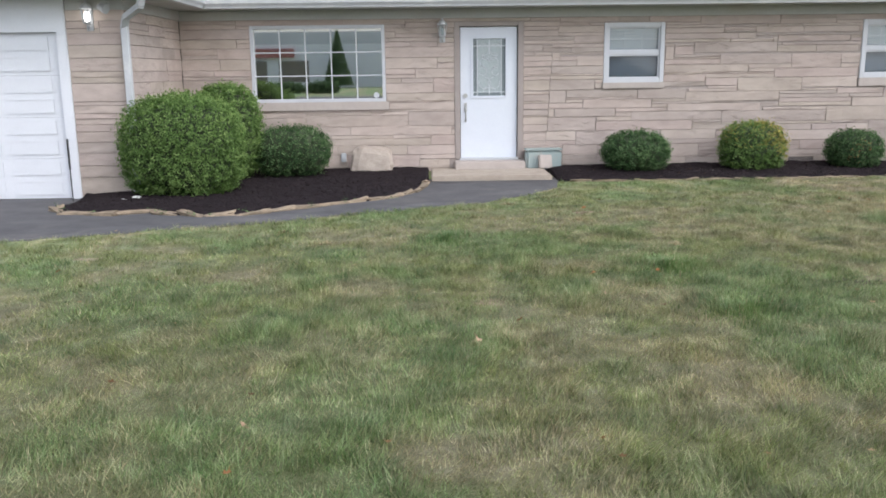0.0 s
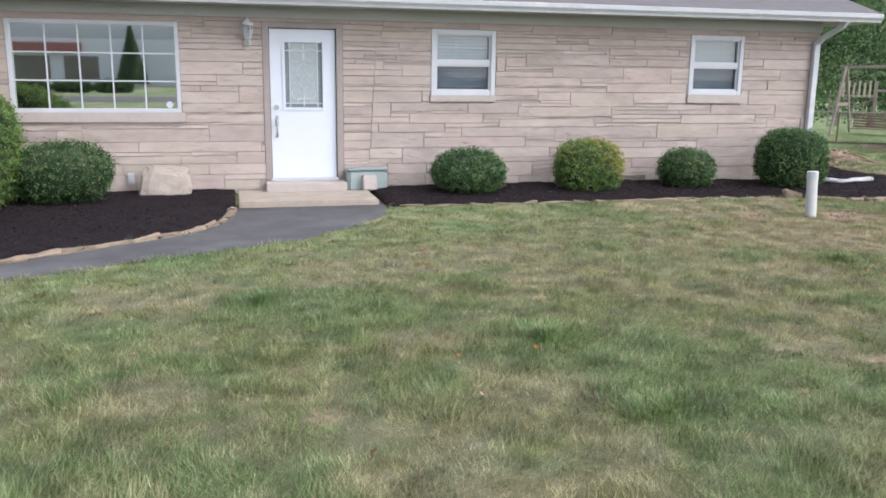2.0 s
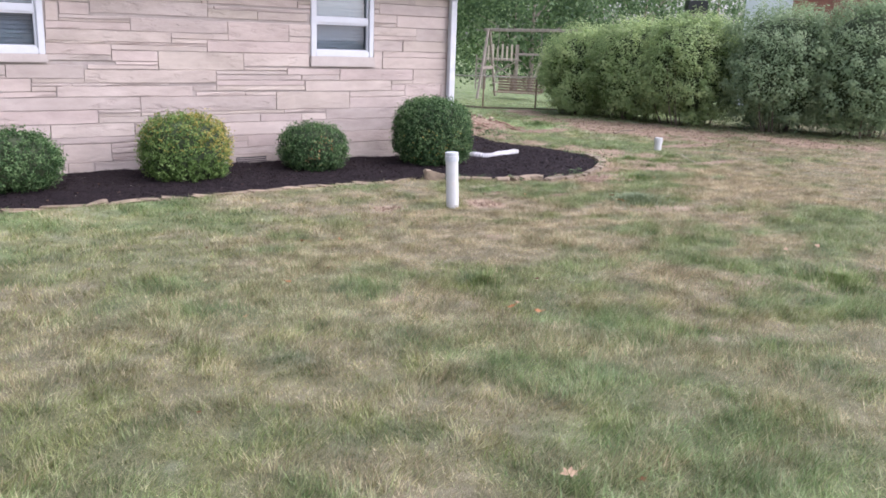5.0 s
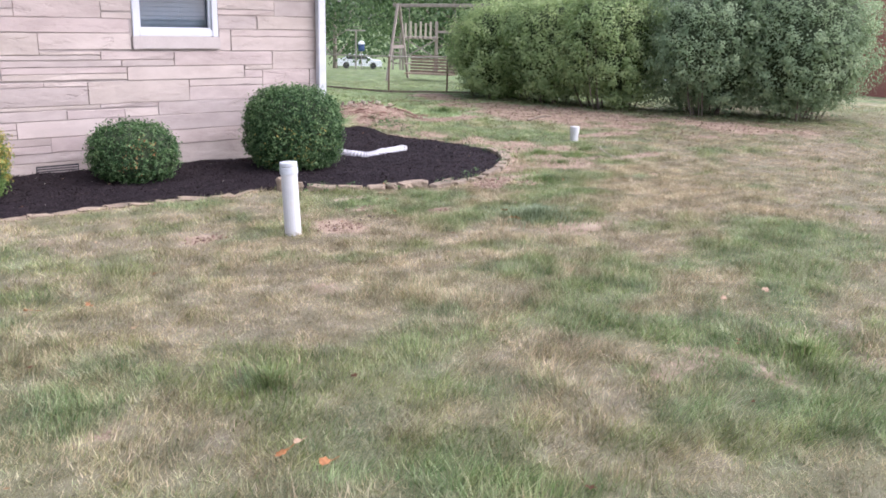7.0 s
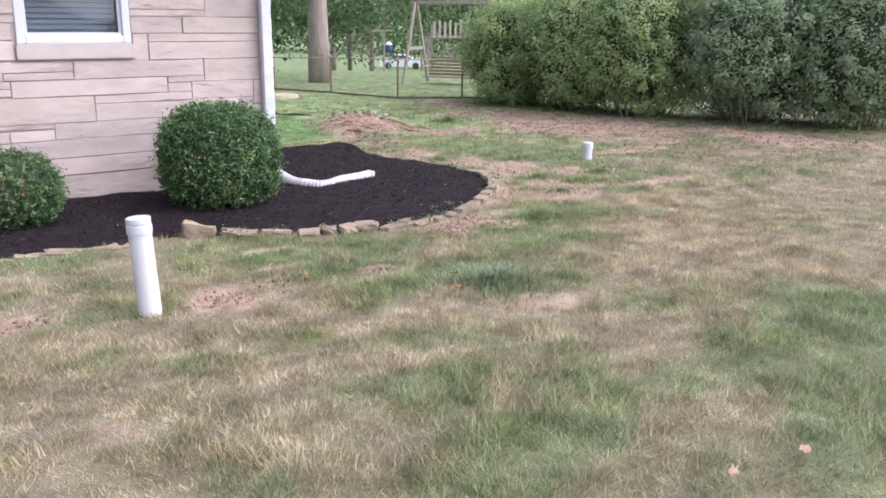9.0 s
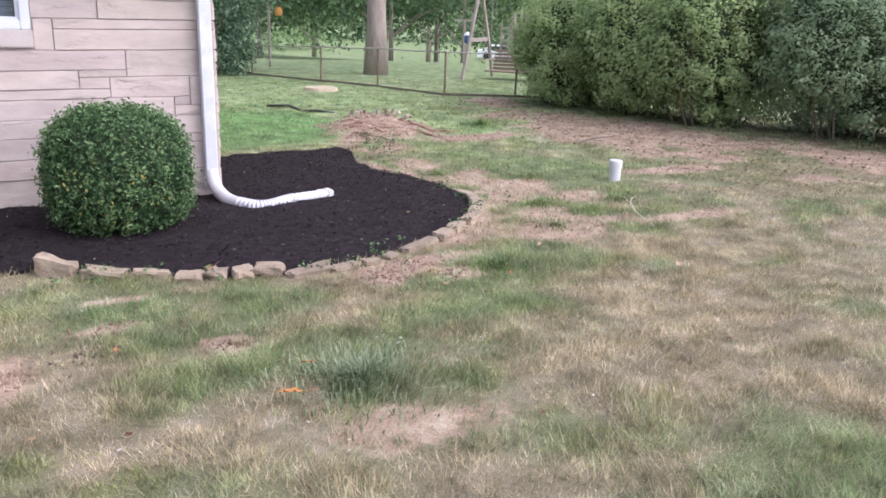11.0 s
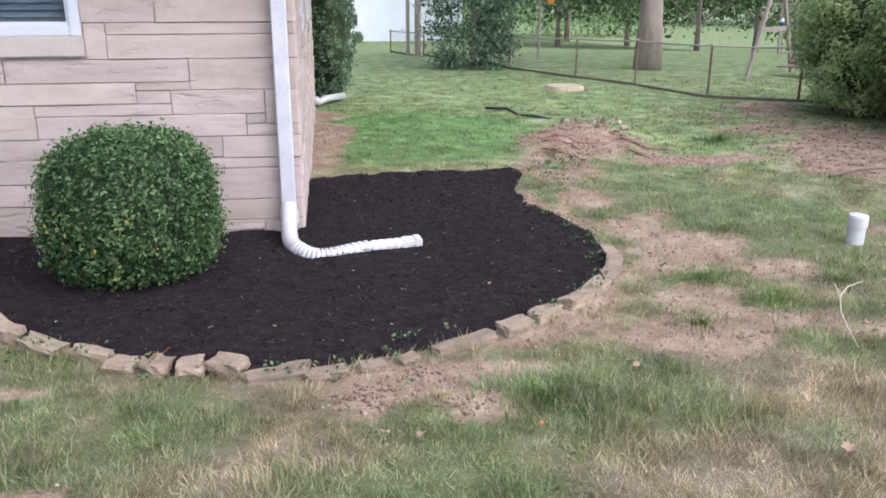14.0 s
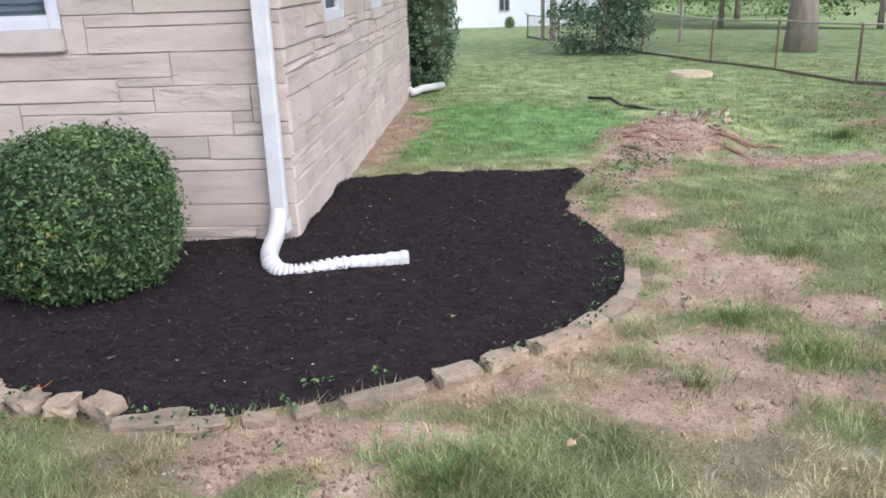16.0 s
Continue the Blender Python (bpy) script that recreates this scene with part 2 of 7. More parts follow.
def foliage(name, dark, mid, light, shift=0.25, patch=2.5):
    """Leaves: each one its own tone, with lighter and darker patches over the plant."""
    m, nt, ln, p = nodes_of(name)
    geo = nt.new("ShaderNodeNewGeometry")
    tint = nt.new("ShaderNodeAttribute")
    tint.attribute_name = "tint"
    n = noise_at(nt, ln, geo.outputs["Position"], patch, 3)
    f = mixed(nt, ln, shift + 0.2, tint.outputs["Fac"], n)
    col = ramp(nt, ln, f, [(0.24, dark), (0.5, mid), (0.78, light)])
    ln.new(col, p.inputs["Base Color"])
    p.inputs["Roughness"].default_value = 0.55
    p.inputs["Specular IOR Level"].default_value = 0.3
    t = nt.new("ShaderNodeBsdfTranslucent")
    ln.new(col, t.inputs["Color"])
    k = nt.new("ShaderNodeMixShader")
    k.inputs[0].default_value = 0.45
    ln.new(p.outputs[0], k.inputs[1])
    ln.new(t.outputs[0], k.inputs[2])
    ln.new(k.outputs[0], nt["Material Output"].inputs["Surface"])
    return m


def lawn_material(name, blades):
    m, nt, ln, p = nodes_of(name)
    pos = nt.new("ShaderNodeNewGeometry").outputs["Position"]

    def attr(n):
        a = nt.new("ShaderNodeAttribute")
        a.attribute_name = n
        return a.outputs["Fac"]
    n1 = noise_at(nt, ln, pos, 5.5, 5, 0.62)
    n2 = noise_at(nt, ln, pos, 70, 4, 0.7)
    n3 = ramp(nt, ln, noise_at(nt, ln, pos, 2.6, 4, 0.6), [(0.46, (0, 0, 0)), (0.70, (0.85, 0.85, 0.85))])
    v = mixed(nt, ln, 0.72, attr("tint") if blades else n2, n1)
    green = ramp(nt, ln, v, [(0.27, (0.046, 0.070, 0.018)), (0.5, (0.147, 0.193, 0.056)), (0.71, (0.30, 0.35, 0.15))])
    blue = ramp(nt, ln, v, [(0.27, (0.040, 0.073, 0.031)), (0.5, (0.130, 0.192, 0.083)), (0.71, (0.29, 0.37, 0.20))])
    lush = ramp(nt, ln, v, [(0.27, (0.040, 0.094, 0.020)), (0.5, (0.116, 0.218, 0.072)), (0.71, (0.225, 0.348, 0.160))])
    straw = ramp(nt, ln, v, [(0.27, (0.14, 0.108, 0.054)), (0.5, (0.362, 0.294, 0.174)), (0.71, (0.60, 0.51, 0.345))])
    col = mixed(nt, ln, n3, green, blue)
    col = mixed(nt, ln, attr("lush"), col, lush)
    col = mixed(nt, ln, attr("dry"), col, straw)
    mottle = ramp(nt, ln, noise_at(nt, ln, pos, 3.2, 4, 0.65), [(0.36, (0.72, 0.73, 0.74)), (0.5, (0.95, 0.95, 0.94)), (0.64, (1.18, 1.17, 1.14))])
    col = mixed(nt, ln, 1.0, col, mottle, "MULTIPLY")
    if blades:
        col = mixed(nt, ln, 1.0, col, (1.33, 1.265, 1.35), "MULTIPLY")
    if not blades:
        col = mixed(nt, ln, 1.0, col, mixed(nt, ln, attr("lush"), (1.8, 1.6, 2.25), (0.9, 1.13, 0.92)), "MULTIPLY")
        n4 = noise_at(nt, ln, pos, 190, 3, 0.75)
        # brown thatch colour, deepened to carry the shade between the blades
        thatch_shade = ramp(nt, ln, n4, [(0.36, (0.034, 0.031, 0.016)), (0.5, (0.086, 0.081, 0.041)), (0.63, (0.225, 0.205, 0.125))])
        col = mixed(nt, ln, attr("thatch_shade"), col, thatch_shade)
        earth = ramp(nt, ln, mixed(nt, ln, 0.5, n1, n2), [(0.30, (0.10, 0.066, 0.046)), (0.5, (0.29, 0.208, 0.148)), (0.72, (0.54, 0.44, 0.335))])
        ragged = nt.new("ShaderNodeMath")
        ragged.operation = "MULTIPLY_ADD"
        ln.new(noise_at(nt, ln, pos, 16, 5, 0.7), ragged.inputs[0])
        ragged.inputs[1].default_value = 1.6
        ln.new(attr("bare"), ragged.inputs[2])
        scaled = nt.new("ShaderNodeMapRange")
        ln.new(ragged.outputs[0], scaled.inputs[0])
        scaled.inputs[1].default_value, scaled.inputs[2].default_value = 1.15, 1.6
        col = mixed(nt, ln, scaled.outputs[0], col, earth)
        bumped(nt, ln, p, mixed(nt, ln, 0.5, n1, n2), 0.6, 0.02)
    ln.new(col, p.inputs["Base Color"])
    p.inputs["Roughness"].default_value = 0.5 if blades else 0.85
    p.inputs["Specular IOR Level"].default_value = 0.35 if blades else 0.15
    if blades:
        t, k = nt.new("ShaderNodeBsdfTranslucent"), nt.new("ShaderNodeMixShader")
        ln.new(col, t.inputs["Color"])
        k.inputs[0].default_value = 0.35
        ln.new(p.outputs[0], k.inputs[1])
        ln.new(t.outputs[0], k.inputs[2])
        ln.new(k.outputs[0], nt["Material Output"].inputs["Surface"])
    return m


M_GROUND = lawn_material("lawn_ground", False)
M_GRASS = lawn_material("grass_blades", True)
def stone_material():
    """Split limestone: smooth pale faces with chipped ledges, each block its own tone."""
    m, nt, ln, p = nodes_of("limestone")
    pos = nt.new("ShaderNodeNewGeometry").outputs["Position"]
    broad = noise_at(nt, ln, pos, 2.2, 4, 0.6, (0.7, 0.7, 1.6))
    chip = noise_at(nt, ln, pos, 8.5, 5, 0.55, (0.55, 0.55, 1.5))
    grain = noise_at(nt, ln, pos, 140, 2, 0.6)
    col = ramp(nt, ln, mixed(nt, ln, 0.35, broad, chip), [(0.33, (0.36, 0.306, 0.272)), (0.5, (0.435, 0.374, 0.336)), (0.68, (0.51, 0.446, 0.404))])
    r = nt.new("ShaderNodeObjectInfo").outputs["Random"]
    tone = ramp(nt, ln, r, [(0.0, (0.90, 0.885, 0.87)), (0.2, (1.02, 0.985, 0.985)), (0.4, (1.07, 1.0, 1.0)), (0.6, (1.02, 1.0, 0.94)), (0.8, (1.12, 1.07, 1.07)), (1.0, (1.15, 1.12, 1.08))])
    col = mixed(nt, ln, 1.0, col, tone, "MULTIPLY")
    col = mixed(nt, ln, 0.12, col, ramp(nt, ln, grain, [(0.3, (0.25, 0.2, 0.18)), (0.7, (0.62, 0.55, 0.5))]))
    ln.new(col, p.inputs["Base Color"])
    p.inputs["Roughness"].default_value = 0.88
    ledge = ramp(nt, ln, chip, [(0.36, (0, 0, 0)), (0.45, (0.75, 0.75, 0.75)), (0.62, (1, 1, 1))])
    where = ramp(nt, ln, noise_at(nt, ln, pos, 3.1, 3, 0.5, (0.6, 0.6, 1.5)), [(0.44, (0.12, 0.12, 0.12)), (0.6, (1, 1, 1))])
    relief = mixed(nt, ln, 1.0, ledge, where, "MULTIPLY")
    bumped(nt, ln, p, mixed(nt, ln, 0.08, relief, grain), 0.6, 0.016)
    return m


M_STONE = stone_material()
M_MORTAR = surface("mortar", (0.33, 0.28, 0.255), (0.41, 0.355, 0.325), 12, 90, 0.95, bump=0.5)
M_SILL = surface("sill_stone", (0.42, 0.36, 0.33), (0.52, 0.46, 0.42), 5, 70, 0.85, bump=0.35, depth=0.004)
M_WHITE = surface("white_paint", (0.48, 0.49, 0.51), (0.55, 0.56, 0.58), 3, 40, 0.45, bump=0.08, dirt=(0.66, 0.65, 0.64), dirt_scale=2.5)
M_GARAGE = surface("garage_paint", (0.72, 0.73, 0.77), (0.78, 0.79, 0.83), 2, 40, 0.4, bump=0.05)
M_VINYL = surface("white_vinyl", (0.54, 0.55, 0.58), (0.60, 0.61, 0.64), 3, 40, 0.4, bump=0.05)
M_DOOR = surface("door_paint", (0.65, 0.68, 0.75), (0.71, 0.74, 0.80), 2, 50, 0.4, bump=0.06)
M_FRIEZE = surface("frieze_paint", (0.42, 0.43, 0.42), (0.50, 0.51, 0.50), 2, 30, 0.6, bump=0.1, dirt=(0.40, 0.38, 0.36), dirt_scale=1.0)
M_BROWN = surface("door_casing", (0.29, 0.245, 0.225), (0.38, 0.33, 0.305), 4, 60, 0.6, bump=0.15)
M_CONCRETE = surface("concrete", (0.33, 0.275, 0.225), (0.46, 0.395, 0.325), 5, 80, 0.9, bump=0.4, depth=0.006, dirt=(0.30, 0.25, 0.21), dirt_scale=2.2)
M_ASPHALT = surface("asphalt", (0.055, 0.053, 0.057), (0.115, 0.111, 0.115), 2.5, 160, 0.8, bump=0.6, depth=0.004, dirt=(0.14, 0.13, 0.125), dirt_scale=0.9)
M_MULCH = surface("mulch", (0.0095, 0.0072, 0.0086), (0.038, 0.0285, 0.032), 14, 110, 0.95, bump=1.0, depth=0.03, stretch=(1, 1.6, 1), gloss=0.12)
M_CHIP_BROWN = surface("brown_shreds", (0.035, 0.023, 0.02), (0.09, 0.06, 0.05), 30, 120, 0.9, bump=0.2)
M_CHIP = surface("mulch_shreds", (0.0095, 0.0072, 0.0082), (0.040, 0.029, 0.030), 30, 120, 0.9, bump=0.2, gloss=0.15)
M_EDGE = surface("edging_rock", (0.17, 0.13, 0.09), (0.39, 0.305, 0.215), 7, 70, 0.9, bump=0.9, depth=0.016, dirt=(0.17, 0.14, 0.105), dirt_scale=5, random=0.25)
M_SHINGLE = surface("asphalt_shingles", (0.10, 0.092, 0.095), (0.19, 0.178, 0.18), 6, 90, 0.9, bump=0.5, stretch=(0.5, 4, 1))
M_PVC = surface("white_pvc", (0.52, 0.52, 0.51), (0.63, 0.63, 0.62), 6, 60, 0.4, bump=0.06, dirt=(0.55, 0.50, 0.44), dirt_scale=6)
M_BAND = surface("rubber_coupling", (0.45, 0.47, 0.49), (0.58, 0.60, 0.62), 9, 70, 0.5, bump=0.1)
M_BLACK = surface("black_metal", (0.02, 0.02, 0.02), (0.045, 0.045, 0.045), 8, 60, 0.5, bump=0.1)
M_STEEL = surface("satin_steel", (0.42, 0.41, 0.40), (0.55, 0.54, 0.53), 9, 80, 0.38, metal=1.0, bump=0.05)
M_GALV = surface("galvanised_steel", (0.17, 0.155, 0.13), (0.29, 0.265, 0.23), 12, 80, 0.6, metal=0.3, bump=0.1, dirt=(0.30, 0.22, 0.17), dirt_scale=4)
M_WOOD = surface("weathered_timber", (0.22, 0.18, 0.15), (0.38, 0.33, 0.28), 4, 50, 0.85, bump=0.4, stretch=(3, 3, 0.6))
M_BARK = surface("bark", (0.215, 0.17, 0.145), (0.45, 0.37, 0.315), 5, 30, 0.95, bump=1.0, depth=0.03, stretch=(2.5, 2.5, 0.4))
M_STEM = surface("shrub_stems", (0.10, 0.075, 0.055), (0.20, 0.16, 0.12), 12, 60, 0.9, bump=0.3)
# near-black, standing in for unlit interiors behind house, barn and car glass
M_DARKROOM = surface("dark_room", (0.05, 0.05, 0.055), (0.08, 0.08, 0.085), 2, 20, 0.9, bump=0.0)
M_BLIND = surface("blind_slats", (0.36, 0.40, 0.42), (0.44, 0.48, 0.50), 4, 40, 0.6, bump=0.0)
M_BARN = surface("barn_siding", (0.76, 0.78, 0.82), (0.84, 0.86, 0.89), 2, 30, 0.5, bump=0.1)
M_BRICK = surface("red_brick", (0.25, 0.10, 0.075), (0.36, 0.16, 0.12), 6, 40, 0.9, bump=0.4)
M_TEAL = surface("green_plastic", (0.27, 0.33, 0.325), (0.36, 0.42, 0.41), 5, 60, 0.6, bump=0.15, dirt=(0.34, 0.34, 0.31), dirt_scale=5)
M_TAN = surface("tan_resin_rock", (0.30, 0.25, 0.21), (0.46, 0.395, 0.34), 6, 50, 0.9, bump=0.6, depth=0.012)
M_LEAF_BOX = foliage("boxwood_leaves", (0.020, 0.048, 0.019), (0.064, 0.132, 0.047), (0.25, 0.37, 0.155), 0.12)
M_LEAF_BIG = foliage("privet_leaves", (0.052, 0.097, 0.026), (0.143, 0.239, 0.063), (0.314, 0.432, 0.143))
M_LEAF_DARK = foliage("dark_leaves", (0.039, 0.079, 0.039), (0.096, 0.176, 0.079), (0.194, 0.299, 0.140))
M_LEAF_GOLD = foliage("golden_leaves", (0.11, 0.13, 0.03), (0.34, 0.31, 0.08), (0.58, 0.46, 0.13), 0.1, 2.0)
M_LEAF_RUST = foliage("browned_leaves", (0.13, 0.08, 0.04), (0.32, 0.17, 0.07), (0.48, 0.28, 0.12), 0.1, 2.0)
M_LEAF_HEDGE = foliage("hedge_leaves", (0.17, 0.25, 0.104), (0.322, 0.43, 0.18), (0.51, 0.59, 0.278), 0.2, 1.1)
M_LEAF_PALE_BUSH = foliage("grey_green_leaves", (0.05, 0.095, 0.055), (0.13, 0.215, 0.12), (0.28, 0.38, 0.24), 0.15)
M_EARTH = surface("dug_earth", (0.20, 0.13, 0.097), (0.40, 0.285, 0.215), 9, 60, 0.95, bump=0.6, depth=0.01)
M_LEAF_HEDGE_DARK = foliage("dark_hedge_leaves", (0.14, 0.21, 0.118), (0.262, 0.355, 0.192), (0.44, 0.525, 0.30), 0.2, 1.1)
M_LEAF_TREE = foliage("tree_leaves", (0.062, 0.108, 0.052), (0.118, 0.195, 0.080), (0.21, 0.30, 0.135), 0.4, 0.5)
M_LEAF_PALE = foliage("pale_tree_leaves", (0.113, 0.187, 0.084), (0.261, 0.383, 0.168), (0.486, 0.618, 0.319), 0.4, 0.5)
# dark green put into the cores for the shade seen between leaves
M_CORE = surface("inner_shade", (0.03, 0.045, 0.02), (0.065, 0.085, 0.04), 20, 90, 0.95, bump=0.3)
M_LEAF_DEAD = foliage("fallen_leaves", (0.13, 0.06, 0.03), (0.26, 0.135, 0.06), (0.42, 0.29, 0.17), 0.0)


M_LEAF_BROWN = foliage("brown_litter", (0.084, 0.056, 0.035), (0.196, 0.133, 0.084), (0.378, 0.28, 0.182), 0.0)


def glass_material(name, gloss, tint):
    m, nt, ln, p = nodes_of(name)
    nt.remove(p)
    t, g, k = nt.new("ShaderNodeBsdfTransparent"), nt.new("ShaderNodeBsdfGlossy"), nt.new("ShaderNodeMixShader")
    t.inputs["Color"].default_value = (*tint, 1)
    g.inputs["Roughness"].default_value = 0.02
    k.inputs[0].default_value = gloss
    ln.new(t.outputs[0], k.inputs[1])
    ln.new(g.outputs[0], k.inputs[2])
    ln.new(k.outputs[0], nt["Material Output"].inputs["Surface"])
    return m


M_GLASS = glass_material("window_glass", 0.72, (0.75, 0.8, 0.8))
M_GLASS_BLIND = glass_material("sash_glass", 0.07, (0.85, 0.89, 0.91))
M_GLASS_SCREEN = glass_material("screened_glass", 0.06, (0.68, 0.72, 0.76))


def glowing(name, colour, strength):
    m, nt, ln, p = nodes_of(name)
    p.inputs["Base Color"].default_value = (*colour, 1)
    p.inputs["Emission Color"].default_value = (*colour, 1)
    p.inputs["Emission Strength"].default_value = strength
    return m


M_BULB = glowing("lit_bulb", (1.0, 0.93, 0.85), 6.0)


# ---- mesh building ----
class Shape:
    """Collects the faces of one part."""

    def __init__(self):
        self.bm = bmesh.new()

    def box(self, x0, x1, y0, y1, z0, z1, bevel=0.0):
        m = bmesh.ops.create_cube(self.bm, size=1.0)
        vs = m["verts"]
        for v in vs:
            v.co = Vector(((x0 + x1) / 2 + v.co.x * (x1 - x0), (y0 + y1) / 2 + v.co.y * (y1 - y0), (z0 + z1) / 2 + v.co.z * (z1 - z0)))
        if bevel:
            es = list({e for v in vs for e in v.link_edges})
            bmesh.ops.bevel(self.bm, geom=es, offset=bevel, segments=2, affect="EDGES", clamp_overlap=True)
        return self

    def beam(self, a, b, w, d=None, bevel=0.0):
        """A squared bar from a to b."""
        a, b = Vector(a), Vector(b)
        d = d or w
        m = Matrix.Translation((a + b) / 2) @ (b - a).to_track_quat("Z", "Y").to_matrix().to_4x4() @ Matrix.Diagonal((w, d, (b - a).length, 1))
        vs = bmesh.ops.create_cube(self.bm, size=1.0, matrix=m)["verts"]
        if bevel:
            bmesh.ops.bevel(self.bm, geom=list({e for v in vs for e in v.link_edges}), offset=bevel, segments=1, affect="EDGES", clamp_overlap=True)
        return self

    def tube(self, pts, radii, sides=12, cap=True):
        pts = [Vector(p) for p in pts]
        if isinstance(radii, (int, float)):
            radii = [radii] * len(pts)
        rings, up = [], None
        for i, p in enumerate(pts):
            d = (pts[min(i + 1, len(pts) - 1)] - pts[max(i - 1, 0)]).normalized()
            if up is None:
                up = d.orthogonal().normalized()
            up = (up - d * up.dot(d)).normalized()
            side = d.cross(up)
            rings.append([self.bm.verts.new(p + radii[i] * (math.cos(a) * up + math.sin(a) * side)) for a in [2 * math.pi * k / sides for k in range(sides)]])
        for r, s in zip(rings, rings[1:]):
            for k in range(sides):
                self.bm.faces.new((r[k], r[(k + 1) % sides], s[(k + 1) % sides], s[k]))
        if cap:
            self.bm.faces.new(rings[0][::-1])
            self.bm.faces.new(rings[-1])
        return self

    def lathe(self, c, profile, sides=20):
        return self.tube([(c[0], c[1], c[2] + z) for r, z in profile], [r for r, z in profile], sides)

    def prism(self, outline, y0, y1):
        """An outline in x and z pushed from y0 to y1."""
        a = [self.bm.verts.new((x, y0, z)) for x, z in outline]
        b = [self.bm.verts.new((x, y1, z)) for x, z in outline]
        n = len(a)
        for k in range(n):
            self.bm.faces.new((a[k], a[(k + 1) % n], b[(k + 1) % n], b[k]))
        self.bm.faces.new(a[::-1])
        self.bm.faces.new(b)
        return self

    def turn(self, m):
        bmesh.ops.transform(self.bm, matrix=m, verts=self.bm.verts[:])
        return self


def finish(name, bm, material, smooth_faces=False):
    bmesh.ops.recalc_face_normals(bm, faces=bm.faces[:])
    me = bpy.data.meshes.new(name)
    bm.to_mesh(me)
    bm.free()
    me.materials.append(material)
    if smooth_faces:
        me.polygons.foreach_set("use_smooth", np.ones(len(me.polygons), bool))
    return me


def part(name, shape, material, parent, label="", round_faces=False):
    ob = new(name, finish(name, shape.bm, material, round_faces))
    ob.parent = parent
    return tagged(ob, label)


def thing(name, at, label, category, group="", kind="", turn=0):
    ob = new(name)
    ob.empty_display_size = 0.1
    ob.matrix_world = pose(*at, 0, 0, turn)
    return tagged(ob, label, category, group, kind)


def raw_mesh(name, verts, faces_n, material, attrs=None, smooth_faces=False):
    """A mesh of loose faces, each of faces_n corners in a row."""
    v = np.asarray(verts, np.float32)
    me = bpy.data.meshes.new(name)
    n = len(v)
    me.vertices.add(n)
    me.vertices.foreach_set("co", v.ravel())
    f = faces_n if isinstance(faces_n, np.ndarray) else np.arange(n).reshape(-1, faces_n)
    me.loops.add(f.size)
    me.loops.foreach_set("vertex_index", f.ravel().astype(np.int32))
    me.polygons.add(len(f))
    me.polygons.foreach_set("loop_start", (np.arange(len(f)) * f.shape[1]).astype(np.int32))
    me.update(calc_edges=True)
    for key, val in (attrs or {}).items():
        me.attributes.new(key, "FLOAT", "POINT").data.foreach_set("value", np.asarray(val, np.float32))
    me.materials.append(material)
    if smooth_faces:
        me.polygons.foreach_set("use_smooth", np.ones(len(me.polygons), bool))
    return me


def leaves(name, pos, normal, size, material, rng, spread=0.7, slim=0.5, tint=None):
    """Many small folded leaves at pos, facing roughly along normal."""
    n = len(pos)
    nrm = normal + spread * rng.normal(size=(n, 3))
    nrm /= np.linalg.norm(nrm, axis=1, keepdims=True) + 1e-9
    t = rng.normal(size=(n, 3))
    t -= nrm * (t * nrm).sum(1, keepdims=True)
    t /= np.linalg.norm(t, axis=1, keepdims=True) + 1e-9
    b = np.cross(nrm, t)
    s = (size * (0.6 + 0.8 * rng.random(n)))[:, None]
    mid = pos + nrm * s * 0.12
    v = np.stack([pos - t * s * 0.5, mid + b * s * 0.5 * slim, pos + t * s * 0.5, mid - b * s * 0.5 * slim], 1).reshape(-1, 3)
    return raw_mesh(name, v, 4, material, {"tint": np.repeat(rng.random(n) if tint is None else tint, 4)})


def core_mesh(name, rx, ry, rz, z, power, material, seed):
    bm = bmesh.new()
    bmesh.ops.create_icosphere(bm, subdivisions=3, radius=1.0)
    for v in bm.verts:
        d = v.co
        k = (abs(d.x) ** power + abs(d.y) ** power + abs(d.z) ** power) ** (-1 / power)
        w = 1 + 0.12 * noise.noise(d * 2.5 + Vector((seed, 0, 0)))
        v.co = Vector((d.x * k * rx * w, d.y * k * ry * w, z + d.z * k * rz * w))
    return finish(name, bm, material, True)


def even_directions(n, rng):
    """Directions spread evenly over a sphere, a little shaken."""
    k = np.arange(n) + 0.5
    z, a = 1 - 2 * k / n, k * 2.39996
    q = np.sqrt(1 - z * z)
    d = np.column_stack([q * np.cos(a), q * np.sin(a), z]) + rng.normal(size=(n, 3)) * 0.9 / math.sqrt(n)
    return d / np.linalg.norm(d, axis=1, keepdims=True)


